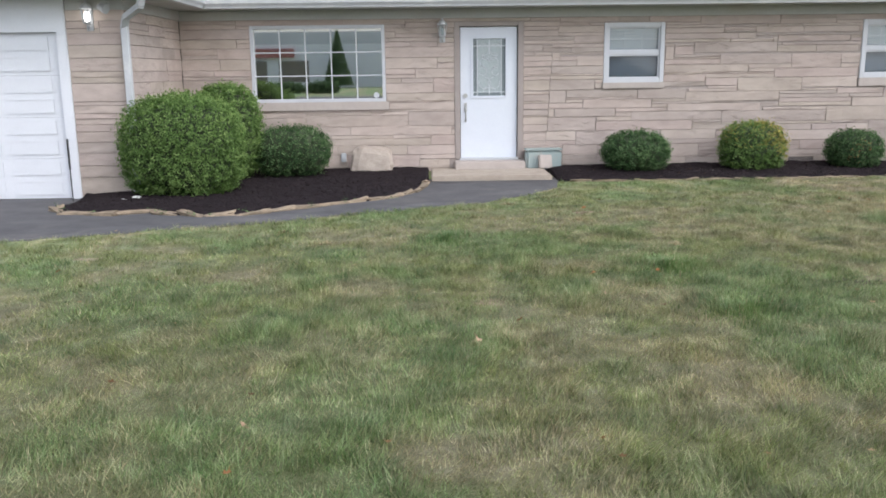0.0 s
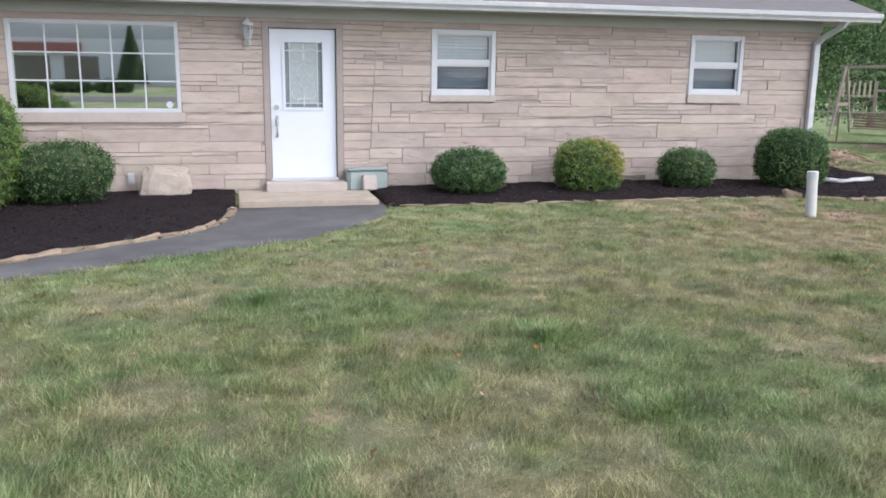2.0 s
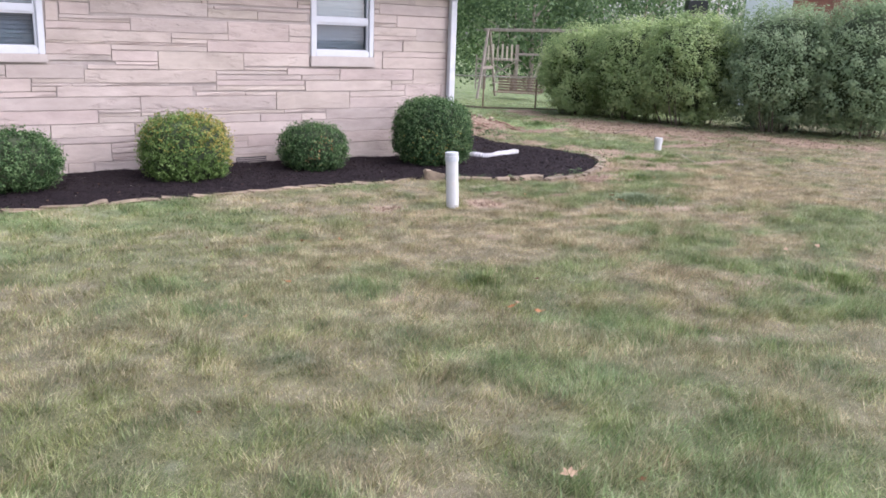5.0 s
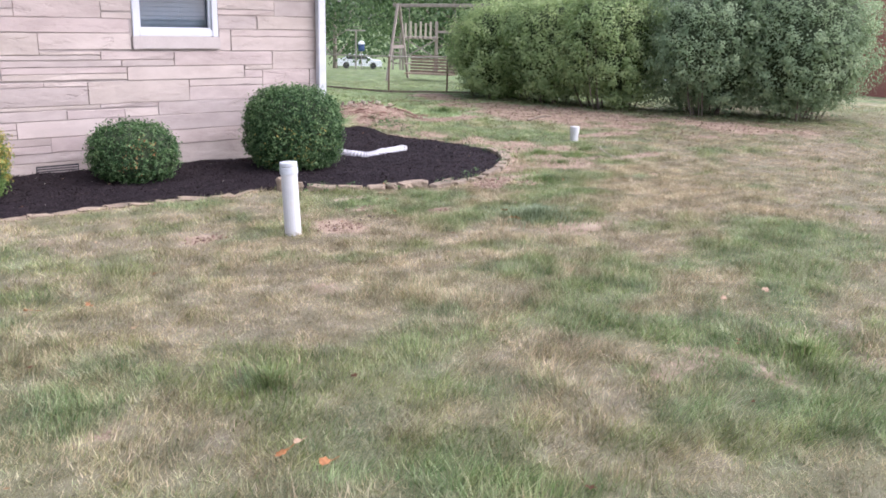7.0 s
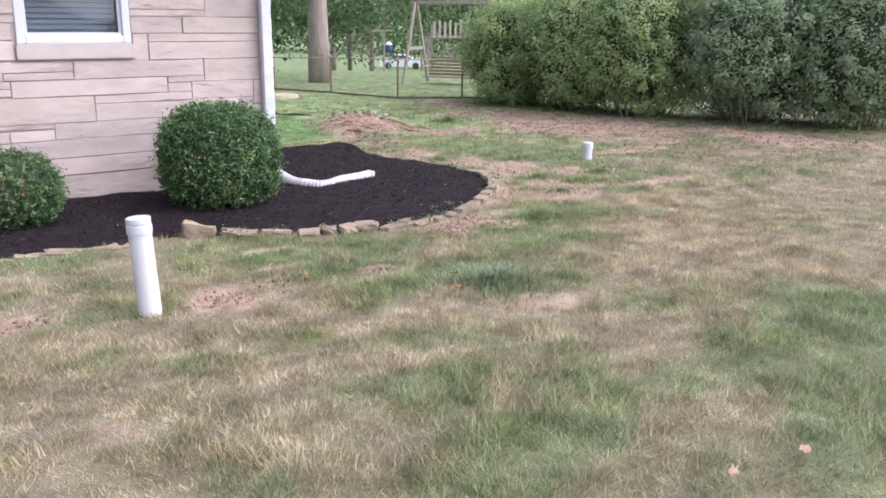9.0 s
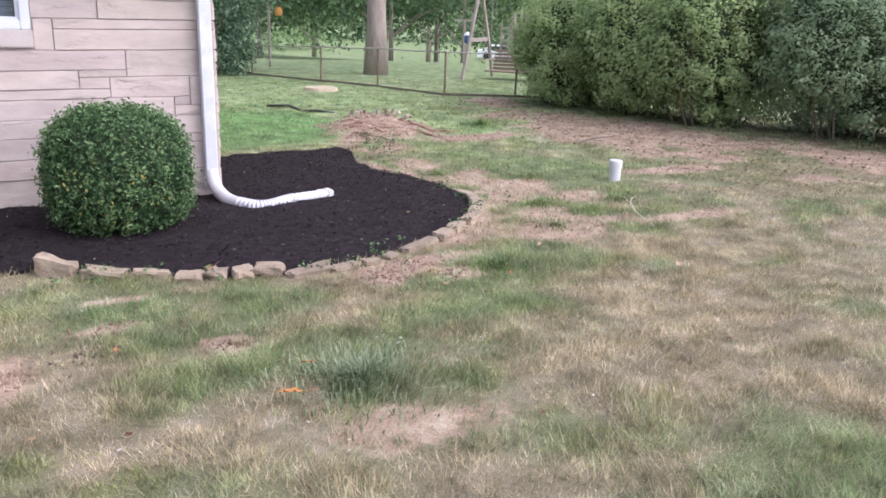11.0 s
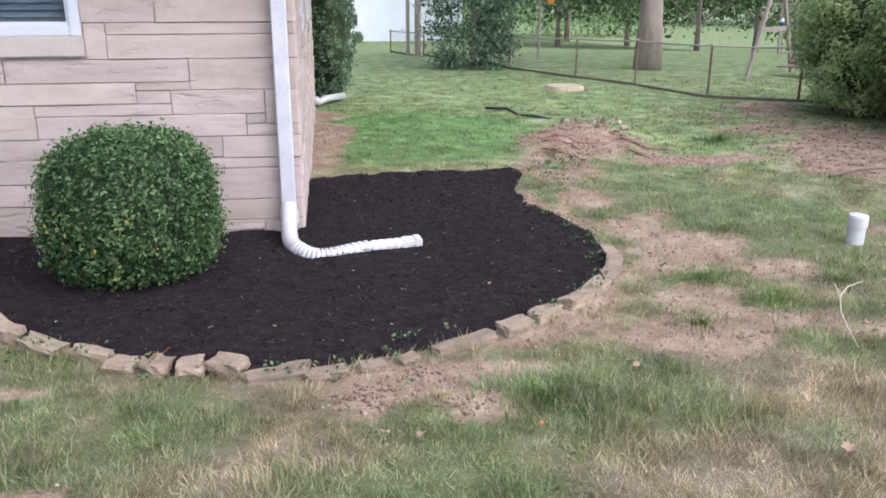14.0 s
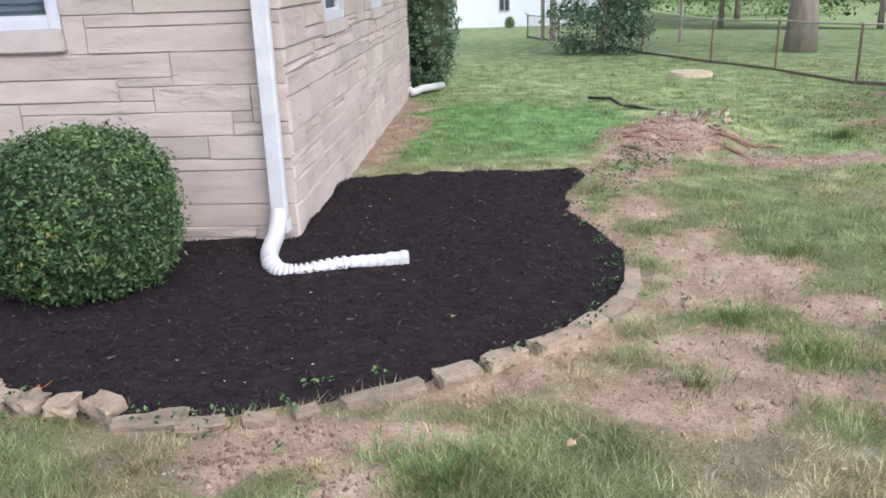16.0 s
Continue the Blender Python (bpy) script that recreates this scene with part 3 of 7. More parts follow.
def shrub(name, x, y, z, rx, ry, h, material, label, count, leaf, power=2.6, seed=1, group="clipped shrubs along the house", patches=()):
    """A clipped round shrub: stems, a solid core coloured as its dark shaded inside, and short leafy shoots over an
    uneven outline.
    """
    rng = np.random.default_rng(seed)
    top = thing(name, (x, y, z), label, "shrub", group)
    rz, size = h / 2, np.array([rx, ry, h / 2])
    per = 26
    m = max(60, count // per)
    d = even_directions(m, rng)
    k = (np.abs(d) ** power).sum(1) ** (-1 / power)
    lump = 1 + 0.022 * np.sin(d[:, 0] * 4 + seed) * np.sin(d[:, 1] * 5 + 2 * seed) + 0.012 * np.sin(d[:, 2] * 5 + seed) + 0.024 * rng.normal(size=m)
    length = rng.uniform(0.03, 0.085, m) * min(1.6, max(rx, rz) / 0.5)
    root = d * (k * lump)[:, None] * (size - 0.055 * min(1.6, rx / 0.5)) + np.array([0, 0, rz + 0.03])
    nrm = d / size
    nrm /= np.linalg.norm(nrm, axis=1, keepdims=True)
    way = nrm + np.array([0, 0, 0.5]) + 0.35 * rng.normal(size=(m, 3))
    way /= np.linalg.norm(way, axis=1, keepdims=True)
    own = np.repeat(np.arange(m), per)
    n = m * per
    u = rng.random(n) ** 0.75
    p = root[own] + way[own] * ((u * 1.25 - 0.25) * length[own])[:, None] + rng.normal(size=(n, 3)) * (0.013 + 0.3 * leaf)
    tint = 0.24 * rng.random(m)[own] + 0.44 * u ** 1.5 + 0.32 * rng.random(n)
    face = way[own] + 0.4 * nrm[own]
    left = p[:, 2] > 0.02
    for part_name, direction, reach, share, leaf_material, part_label in patches:
        v = np.array(direction, float) / np.linalg.norm(direction)
        hit = left & ((d @ v)[own] + 0.12 * rng.normal(size=m)[own] > reach) & (rng.random(n) < share) & (u > 0.35)
        ob = new(part_name, leaves(part_name, p[hit], face[hit], leaf, leaf_material, rng, 0.8, 0.5, tint[hit]))
        ob.parent = top
        tagged(ob, part_label, kind="stuff")
        left &= ~hit
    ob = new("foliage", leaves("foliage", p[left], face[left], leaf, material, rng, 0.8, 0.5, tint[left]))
    ob.parent = top
    ob = new("shade_core", core_mesh("shade_core", rx * 0.82, ry * 0.82, rz * 0.84, rz + 0.03, power, M_CORE, seed))
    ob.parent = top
    for k in range(7):
        a = 2 * math.pi * k / 7 + seed
        s = Shape().tube([(0.06 * math.cos(a), 0.06 * math.sin(a), -0.06), (0.25 * rx * math.cos(a), 0.25 * ry * math.sin(a), h * 0.3), (0.6 * rx * math.cos(a), 0.6 * ry * math.sin(a), h * 0.62)], [0.016, 0.012, 0.006], 6)
        part("stem", s, M_STEM, top)
    return top


def tree(name, x, y, height, trunk_r, crown_low, crown_r, count, leaf, material, label, seed=1, clumps=60, group="", squash=1.0, lean=0.0):
    """A tapered trunk with limbs, and a crown of leaf clumps with gaps."""
    rng = np.random.default_rng(seed)
    z = float(ground_height(x, y)) - 0.05
    top = thing(name, (x, y, z), label, "tree", group)
    s = Shape()
    pts = [(0.08 * trunk_r * math.sin(3 * k) + lean * k / 8, 0.08 * trunk_r * math.cos(2 * k), height * 0.85 * k / 8) for k in range(9)]
    s.tube(pts, [trunk_r * (1.2 if k == 0 else 1.0 - 0.105 * k) for k in range(9)], 12)
    part("trunk", s, M_BARK, top, round_faces=True)
    centres = []
    for k in range(clumps):
        a, u = rng.uniform(0, 2 * math.pi), rng.uniform(0.02, 1)
        zc = crown_low + (height - crown_low) * u
        r = crown_r * math.sqrt(max(0.05, 1 - (2 * u - 0.75) ** 2 * 0.55)) * rng.uniform(0.35, 1.0)
        c = np.array([r * math.cos(a) + lean * u, r * math.sin(a) * squash, zc])
        centres.append(c)
        if k % 6 == 0:
            zs = max(crown_low * 0.75, zc - r * 0.75)
            s = Shape().tube([(0, 0, zs), (c[0] * 0.5, c[1] * 0.5, (zs + zc) / 2 + 0.1 * r), tuple(c)], [trunk_r * 0.3, trunk_r * 0.18, trunk_r * 0.05], 6)
            part("limb", s, M_BARK, top)
    which = rng.integers(0, clumps, count)
    off = rng.normal(size=(count, 3)) * np.array([1, 1, 0.6]) * crown_r * 0.17
    p = np.array(centres)[which] + off
    ob = new("crown", leaves("crown", p, off / (crown_r * 0.17) + np.array([0, -0.3, 0.7]), leaf, material, rng, 0.6, 0.6))
    ob.parent = top
    return top


# ---- ground ----
def spaced(lo, hi, step, far):
    mid = np.arange(lo, hi + step / 2, step)
    out = step * 1.18 ** np.arange(1, 60)
    out = np.cumsum(out)
    out = out[out < far]
    return np.concatenate([lo - out[::-1], mid, hi + out])


GX, GY = spaced(-7, 20, 0.14, 900), spaced(1.0, 25, 0.14, 900)
gx, gy = np.meshgrid(GX, GY)
gz = ground_height(gx, gy)
nx, ny = len(GX), len(GY)
cell = (np.arange(ny - 1)[:, None] * nx + np.arange(nx - 1)[None, :]).ravel()
dry, lush, bare = lawn_fields(gx.ravel(), gy.ravel())
# its share is highest where blades stand thickest, darkening the ground as their shade
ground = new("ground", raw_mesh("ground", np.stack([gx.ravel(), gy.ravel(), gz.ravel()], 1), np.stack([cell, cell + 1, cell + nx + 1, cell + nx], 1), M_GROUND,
                                {"dry": dry, "lush": lush, "bare": bare, "thatch_shade": 0.78 - 0.63 * smooth(2.0, 7, np.minimum(edge_distance(gx.ravel(), gy.ravel(), VERGE), edge_distance(gx.ravel(), gy.ravel(), STREETWARD) - 3))}, True))
tagged(ground, "patchy green and straw lawn with bare reddish soil", "ground", kind="structure")


def sheet(name, poly, step, material, height, label, category, kind="structure", roughness=0.0, seed=1):
    """A fine sheet over an outline, whose border follows the outline."""
    xs, ys = [p[0] for p in poly], [p[1] for p in poly]
    bm = bmesh.new()
    vs = [bm.verts.new((x, y, 0)) for x, y in poly]
    bm.faces.new(vs)
    for axis, lo, hi in ((0, min(xs), max(xs)), (1, min(ys), max(ys))):
        c = lo + step
        while c < hi:
            co, no = Vector((0, 0, 0)), Vector((0, 0, 0))
            co[axis], no[axis] = c, 1
            bmesh.ops.bisect_plane(bm, geom=bm.verts[:] + bm.edges[:] + bm.faces[:], plane_co=co, plane_no=no, dist=1e-5)
            c += step
    px = np.array([v.co.x for v in bm.verts])
    py = np.array([v.co.y for v in bm.verts])
    for v, z in zip(bm.verts, height(px, py)):
        v.co.z = float(z)
    skirt = bmesh.ops.extrude_edge_only(bm, edges=[e for e in bm.edges if e.is_boundary])
    for g in skirt["geom"]:
        if isinstance(g, bmesh.types.BMVert):
            g.co.z -= 0.12
    ob = new(name, finish(name, bm, material, True))
    return tagged(ob, label, category, kind=kind)


def mulch_height(line, seed):
    def height(x, y):
        d = edge_distance(x, y, line)
        dip = -0.025 * np.exp(-((y - 13.65) / 0.28) ** 2) * smooth(7.6, 8.6, x) * (1 - smooth(9.3, 9.7, x))
        return base_height(x, y) + dip + 0.075 * smooth(0.0, 0.5, d) + 0.05 * (fbm(x, y, 0.5, seed, 4) - 0.5) + 0.045 * (fbm(x, y, 0.1, seed + 9, 2) - 0.5)
    return height


MULCH_R, MULCH_L = mulch_height(BED_RIGHT, 101), mulch_height(BED_LEFT, 131)
sheet("pavement", ASPHALT, 0.8, M_ASPHALT, lambda x, y: base_height(x, y) - 0.004, "dark worn asphalt drive and front walk", "pavement")
sheet("mulch_bed", BED_RIGHT_POLY, 0.1, M_MULCH, MULCH_R, "fresh black mulch bed round the house corner", "mulch bed")
sheet("mulch_bed", BED_LEFT_POLY, 0.11, M_MULCH, MULCH_L, "fresh black mulch bed beside the front door", "mulch bed")


def shreds(poly, height, count, seed, lo, hi, material=M_CHIP, label="loose black bark shreds lying on the mulch"):
    rng = np.random.default_rng(seed)
    p = rng.uniform(lo, hi, (count, 2))
    p = p[inside(p[:, 0], p[:, 1], poly)]
    n = len(p)
    a, tilt = rng.uniform(0, 2 * np.pi, n), rng.normal(0, 0.35, n)
    le, w = 0.004 + 0.015 * rng.random(n) ** 1.6, rng.uniform(0.0015, 0.0048, n)
    d = np.stack([np.cos(a) * np.cos(tilt), np.sin(a) * np.cos(tilt), np.sin(tilt)], 1) * le[:, None]
    s = np.stack([-np.sin(a), np.cos(a), rng.normal(0, 0.5, n)], 1) * w[:, None]
    c = np.column_stack([p, height(p[:, 0], p[:, 1]) + rng.uniform(0.001, 0.012, n)])
    v = np.stack([c - d - s, c + d - s * 0.4, c + d + s * 0.6, c - d + s], 1).reshape(-1, 3)
    ob = new("mulch_shreds", raw_mesh("mulch_shreds", v, 4, material))
    return tagged(ob, label, "mulch", kind="stuff")


shreds(BED_RIGHT_POLY, MULCH_R, 90000, 5, (2.2, 11.4), (11.6, 15.8))
shreds(BED_LEFT_POLY, MULCH_L, 26000, 6, (-4.1, 9.4), (0.5, 13.7))
shreds(BED_RIGHT_POLY, MULCH_R, 9000, 7, (2.2, 11.4), (11.6, 15.8), M_CHIP_BROWN, "loose brown bark shreds lying on the mulch")
shreds(BED_LEFT_POLY, MULCH_L, 1500, 8, (-4.1, 9.4), (0.5, 13.7), M_CHIP_BROWN, "loose brown bark shreds lying on the mulch")


# ---- the house ----
house = thing("house", (0, 0, 0), "single-storey ranch house faced with pinkish split limestone", "house")
WINDOWS = {"front": [(-2.33, -0.25, 1.03, 2.2), (3.17, 4.12, 1.275, 2.19), (7.235, 8.155, 1.305, 2.2)], "side": [(14.95, 15.75, 1.24, 2.12), (17.3, 18.1, 1.24, 2.12)]}
DOOR = (0.83, 1.91, 0.114, 2.23)
SILLS = {"front": [(-2.38, -0.2, 0.9, 1.03), (3.15, 4.135, 1.185, 1.275), (7.22, 8.165, 1.175, 1.305)], "side": [(14.9, 15.8, 1.14, 1.24), (17.25, 18.15, 1.14, 1.24)]}
WALL_LOW, WALL_TOP = -0.2, 2.285


def cut_rects(rect, holes):
    """What is left of a rectangle (u0, u1, z0, z1) when the holes are taken out of it."""
    todo = [rect]
    for h0, h1, k0, k1 in holes:
        left = []
        for a0, a1, b0, b1 in todo:
            if h1 <= a0 or h0 >= a1 or k1 <= b0 or k0 >= b1:
                left.append((a0, a1, b0, b1))
                continue
            if b0 < k0:
                left.append((a0, a1, b0, k0))
            if b1 > k1:
                left.append((a0, a1, k1, b1))
            lo, hi = max(b0, k0), min(b1, k1)
            if a0 < h0:
                left.append((a0, h0, lo, hi))
            if a1 > h1:
                left.append((h1, a1, lo, hi))
        todo = left
    return todo


def backing(holes, u0, u1, z0, z1, face, depth, axis):
    """The solid wall behind the facing, one connected block with its openings."""
    us = sorted({u0, u1, *[h[0] for h in holes], *[h[1] for h in holes]})
    zs = sorted({z0, z1, *[h[2] for h in holes], *[h[3] for h in holes]})
    s = Shape()
    at = (lambda u, z: (u, face + 0.011, z)) if axis == "front" else (lambda u, z: (face - 0.011, u, z))
    v = {(u, z): s.bm.verts.new(at(u, z)) for u in us for z in zs}
    for a0, a1 in zip(us, us[1:]):
        for c0, c1 in zip(zs, zs[1:]):
            mu, mz = (a0 + a1) / 2, (c0 + c1) / 2
            if not any(h[0] < mu < h[1] and h[2] < mz < h[3] for h in holes):
                s.bm.faces.new((v[a0, c0], v[a1, c0], v[a1, c1], v[a0, c1]))
    out = bmesh.ops.extrude_face_region(s.bm, geom=s.bm.faces[:])
    push = Vector((0, depth, 0)) if axis == "front" else Vector((-depth, 0, 0))
    bmesh.ops.translate(s.bm, vec=push, verts=[g for g in out["geom"] if isinstance(g, bmesh.types.BMVert)])
    return s


HOLES_F = WINDOWS["front"] + [DOOR]
wall_front = part("front_wall", backing(HOLES_F, WING_X, SIDE_X - 0.02, WALL_LOW, EAVE_Z + 0.2, WALL_Y, 0.25, "front"), M_MORTAR, house, "pinkish split limestone ashlar wall")
wall_side = part("side_wall", backing(WINDOWS["side"], WALL_Y + 0.02, BACK_Y, WALL_LOW, EAVE_Z + 0.2, SIDE_X, 0.25, "side"), M_MORTAR, house, "pinkish split limestone ashlar wall")
s = Shape().box(WING_X - 0.25, WING_X - 0.011, WING_Y + 0.02, WALL_Y, WALL_LOW, EAVE_Z + 0.2)
wall_wing = part("wing_wall", s, M_MORTAR, house, "limestone side wall of the garage wing")
s = Shape().box(-4.12, WING_X - 0.02, WING_Y + 0.011, WING_Y + 0.25, WALL_LOW, EAVE_Z + 0.2)
wall_pier = part("pier", s, M_MORTAR, house, "limestone pier beside the garage door")
# added plain shell that shuts light out of the rooms
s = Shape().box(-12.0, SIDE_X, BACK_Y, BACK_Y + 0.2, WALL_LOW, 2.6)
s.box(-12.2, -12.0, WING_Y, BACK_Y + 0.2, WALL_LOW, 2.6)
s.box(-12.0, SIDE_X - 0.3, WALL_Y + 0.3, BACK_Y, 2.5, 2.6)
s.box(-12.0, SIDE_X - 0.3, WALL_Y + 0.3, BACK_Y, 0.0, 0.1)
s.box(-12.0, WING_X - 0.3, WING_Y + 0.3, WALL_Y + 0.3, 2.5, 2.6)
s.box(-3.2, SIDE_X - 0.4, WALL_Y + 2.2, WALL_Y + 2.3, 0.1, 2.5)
part("inner_walls", s, M_DARKROOM, house, "near-black stand-in walls for the dim rooms behind the windows")


def stone_mesh(w, h, bulge, rng):
    """One split-faced block: its face bulges unevenly and its edges are worn."""
    n = max(1, min(4, int(w / 0.25)))
    e = min(0.0032 + bulge * 0.4, h * 0.2)
    xs = [0.0] + [w * (k + rng.uniform(-0.2, 0.2)) / n for k in range(1, n)] + [w]
    verts, faces = [], []
    zs = [0.0, h]
    rows = []
    for z in (0, h):
        rows.append([(x, 0.0065 + rng.uniform(-0.002, 0.002), z + (rng.uniform(-0.003, 0.003) if 0 < x < w else 0)) for x in xs])
    inner = []
    for z in (e * 1.2, h - e * 1.2):
        inner.append([(min(max(x, e), w - e), rng.uniform(-0.011, 0.004) - bulge * rng.uniform(0.3, 1), z) for x in xs])
    grid = [rows[0], inner[0], inner[1], rows[1]]
    for r in grid:
        verts += r
    m = n + 1
    for j in range(3):
        for i in range(n):
            faces.append((j * m + i, j * m + i + 1, (j + 1) * m + i + 1, (j + 1) * m + i))
    faces.append((0, m, 2 * m, 3 * m))
    faces.append((n, 3 * m + n, 2 * m + n, m + n))
    me = bpy.data.meshes.new("stone")
    me.from_pydata(verts, [], faces)
    me.materials.append(M_STONE)
    return me


COURSES = (-0.18, -0.03, 0.19, 0.34, 0.5, 0.64, 0.865, 1.005, 1.155, 1.385, 1.53, 1.7, 1.86, 2.0, 2.15, 2.285)


def ashlar(u0, u1, holes, seed, lo=0.55, hi=1.75):
    """Rectangles of random ashlar: long courses, many of them split into a thick and a thin bed."""
    rng = random.Random(seed)
    out = []
    for z, z1 in zip(COURSES, COURSES[1:]):
        h = z1 - z
        u = u0
        while u < u1 - 0.01:
            w = rng.uniform(lo, hi)
            if u1 - u - w < 0.3:
                w = u1 - u
            kind = rng.random()
            if kind < 0.6 or h < 0.13:
                cells = [(u, u + w, z, z + h)]
            else:
                c = rng.choice((0.05, 0.06, 0.075, 0.09))
                c = c if rng.random() < 0.5 else h - c
                cells = []
                for b0, b1 in ((z, z + c), (z + c, z + h)):
                    if w > 0.9 and rng.random() < 0.5:
                        k = u + w * rng.uniform(0.3, 0.7)
                        cells += [(u, k, b0, b1), (k, u + w, b0, b1)]
                    else:
                        cells.append((u, u + w, b0, b1))
            for c in cells:
                out += [r for r in cut_rects(c, holes) if r[1] - r[0] > 0.05 and r[3] - r[2] > 0.025]
            u += w
    return out


# ---- doors, windows, eaves ----
def window(x0, x1, z0, z1, sill, blinds, columns, rows, axis="front"):
    """A white vinyl window with its sill; built facing -y and turned for the side wall."""
    m = Matrix.Identity(4) if axis == "front" else Matrix(((0, -1, 0, SIDE_X + WALL_Y), (1, 0, 0, 0), (0, 0, 1, 0), (0, 0, 0, 1)))
    f, y = 0.068 if blinds else 0.05, WALL_Y
    s = Shape()
    s.box(x0, x0 + f, y - 0.012, y + 0.12, z0, z1, 0.006)
    s.box(x1 - f, x1, y - 0.012, y + 0.12, z0, z1, 0.006)
    s.box(x0 + f, x1 - f, y - 0.010, y + 0.12, z1 - f, z1, 0.006)
    s.box(x0 + f, x1 - f, y - 0.010, y + 0.12, z0, z0 + f, 0.006)
    w = part("window", s.turn(m), M_VINYL, house, "white vinyl window frame")
    zm, mw = (z0 + z1) / 2, 0.006 if blinds else 0.009
    if blinds:
        s = Shape()
        s.box(x0 + f, x1 - f, y + 0.01, y + 0.05, zm - 0.03, zm + 0.03, 0.005)
        for a, b in ((z0 + f, zm - 0.03), (zm + 0.03, z1 - f)):
            s.box(x0 + f, x0 + f + 0.025, y + 0.022, y + 0.05, a, b)
            s.box(x1 - f - 0.025, x1 - f, y + 0.022, y + 0.05, a, b)
            s.box(x0 + f + 0.025, x1 - f - 0.025, y + 0.024, y + 0.05, b - 0.02, b)
            s.box(x0 + f + 0.025, x1 - f - 0.025, y + 0.024, y + 0.05, a, a + 0.02)
        part("sash", s.turn(m), M_VINYL, w)
    for a, b in (((z0 + f, zm), (zm, z1 - f)) if blinds else ((z0 + f, z1 - f),)):
        p = part("pane", Shape().box(x0 + f, x1 - f, y + 0.06, y + 0.066, a, b).turn(m), (M_GLASS_SCREEN if a < zm - 0.1 else M_GLASS_BLIND) if blinds else M_GLASS, w)
        p.visible_shadow = False
    for k in range(1, columns):
        u = x0 + f + (x1 - x0 - 2 * f) * k / columns
        part("muntin", Shape().box(u - mw, u + mw, y + 0.072 if blinds else y + 0.045, y + 0.074 if blinds else y + 0.058, z0 + f if not blinds else zm + 0.05, z1 - f).turn(m), M_VINYL, w)
    for k in range(1, rows):
        lo_z = z0 + f if not blinds else zm + 0.03
        u = lo_z + (z1 - f - lo_z) * k / rows
        part("muntin", Shape().box(x0 + f, x1 - f, y + 0.068 if blinds else y + 0.043, y + 0.075 if blinds else y + 0.056, u - mw, u + mw).turn(m), M_VINYL, w)
    if blinds:
        z, s = z0 + f, Shape()
        while z < z1 - f:
            a = [s.bm.verts.new(c) for c in ((x0 + f, y + 0.115, z), (x1 - f, y + 0.115, z), (x1 - f, y + 0.135, z + 0.042), (x0 + f, y + 0.135, z + 0.042))]
            s.bm.faces.new(a)
            z += 0.045
        me = part("blind", s.turn(m), M_BLIND, w, "half-closed pale horizontal blind")
    s0, s1, k0, k1 = sill
    part("sill", Shape().box(s0, s1, y - 0.035, y + 0.1, k0, k1, 0.008).turn(m), M_SILL, w, "limestone window sill")
    return w


for k, (r, sl) in enumerate(zip(WINDOWS["front"], SILLS["front"])):
    window(*r, sl, k > 0, 5 if k == 0 else 3, 3 if k == 0 else 2)
for r, sl in zip(WINDOWS["side"], SILLS["side"]):
    window(*r, sl, True, 3, 2, "side")
part("security_badge", Shape().tube([(-0.4, WALL_Y + 0.05, 1.13), (-0.4, WALL_Y + 0.058, 1.13)], 0.045, 16), M_VINYL, house, "small round white window sticker")

# front door
X0, X1, Z0, Z1 = 0.924, 1.814, 0.114, 2.151
s = Shape()
s.box(DOOR[0], X0 - 0.01, WALL_Y - 0.015, WALL_Y + 0.2, Z0, DOOR[3], 0.006)
s.box(X1 + 0.01, DOOR[1], WALL_Y - 0.015, WALL_Y + 0.2, Z0, DOOR[3], 0.006)
s.box(X0 - 0.01, X1 + 0.01, WALL_Y - 0.012, WALL_Y + 0.2, Z1 + 0.01, DOOR[3], 0.006)
door = part("door", s, M_BROWN, house, "taupe door casing with a white entry door")
GL = (1.115, 1.645, 1.085, 1.985)
s = Shape()
for r in cut_rects((X0, X1, Z0 + 0.012, Z1), [(GL[0], GL[1], GL[2], GL[3])]):
    s.box(r[0], r[1], WALL_Y + 0.05, WALL_Y + 0.095, r[2], r[3])
part("door_leaf", s, M_DOOR, door, "white painted steel door leaf")
s = Shape()
for a0, a1, b0, b1 in ((GL[0] - 0.03, GL[0] + 0.012, GL[2] - 0.03, GL[3] + 0.03), (GL[1] - 0.012, GL[1] + 0.03, GL[2] - 0.03, GL[3] + 0.03)):
    s.box(a0, a1, WALL_Y + 0.036, WALL_Y + 0.1, b0, b1, 0.006)
for b0, b1 in ((GL[2] - 0.03, GL[2] + 0.012), (GL[3] - 0.012, GL[3] + 0.03)):
    s.box(GL[0] + 0.012, GL[1] - 0.012, WALL_Y + 0.037, WALL_Y + 0.1, b0, b1, 0.006)
part("glass_surround", s, M_DOOR, door)
M_FROST = surface("frosted_glass", (0.30, 0.35, 0.36), (0.46, 0.50, 0.51), 30, 120, 0.25, bump=0.3)
M_BEVEL = surface("dark_bevelled_glass", (0.13, 0.16, 0.17), (0.24, 0.27, 0.29), 20, 90, 0.08, bump=0.1)
M_CAME = surface("grey_came", (0.54, 0.57, 0.59), (0.66, 0.69, 0.71), 20, 90, 0.35, bump=0.0)
part("frosted_pane", Shape().box(GL[0] + 0.075, GL[1] - 0.075, WALL_Y + 0.07, WALL_Y + 0.078, GL[2] + 0.07, GL[3] - 0.02), M_FROST, door)
s = Shape()
for r in cut_rects((GL[0], GL[1], GL[2], GL[3]), [(GL[0] + 0.075, GL[1] - 0.075, GL[2] + 0.07, GL[3] - 0.02)]):
    s.box(r[0], r[1], WALL_Y + 0.07, WALL_Y + 0.078, r[2], r[3])
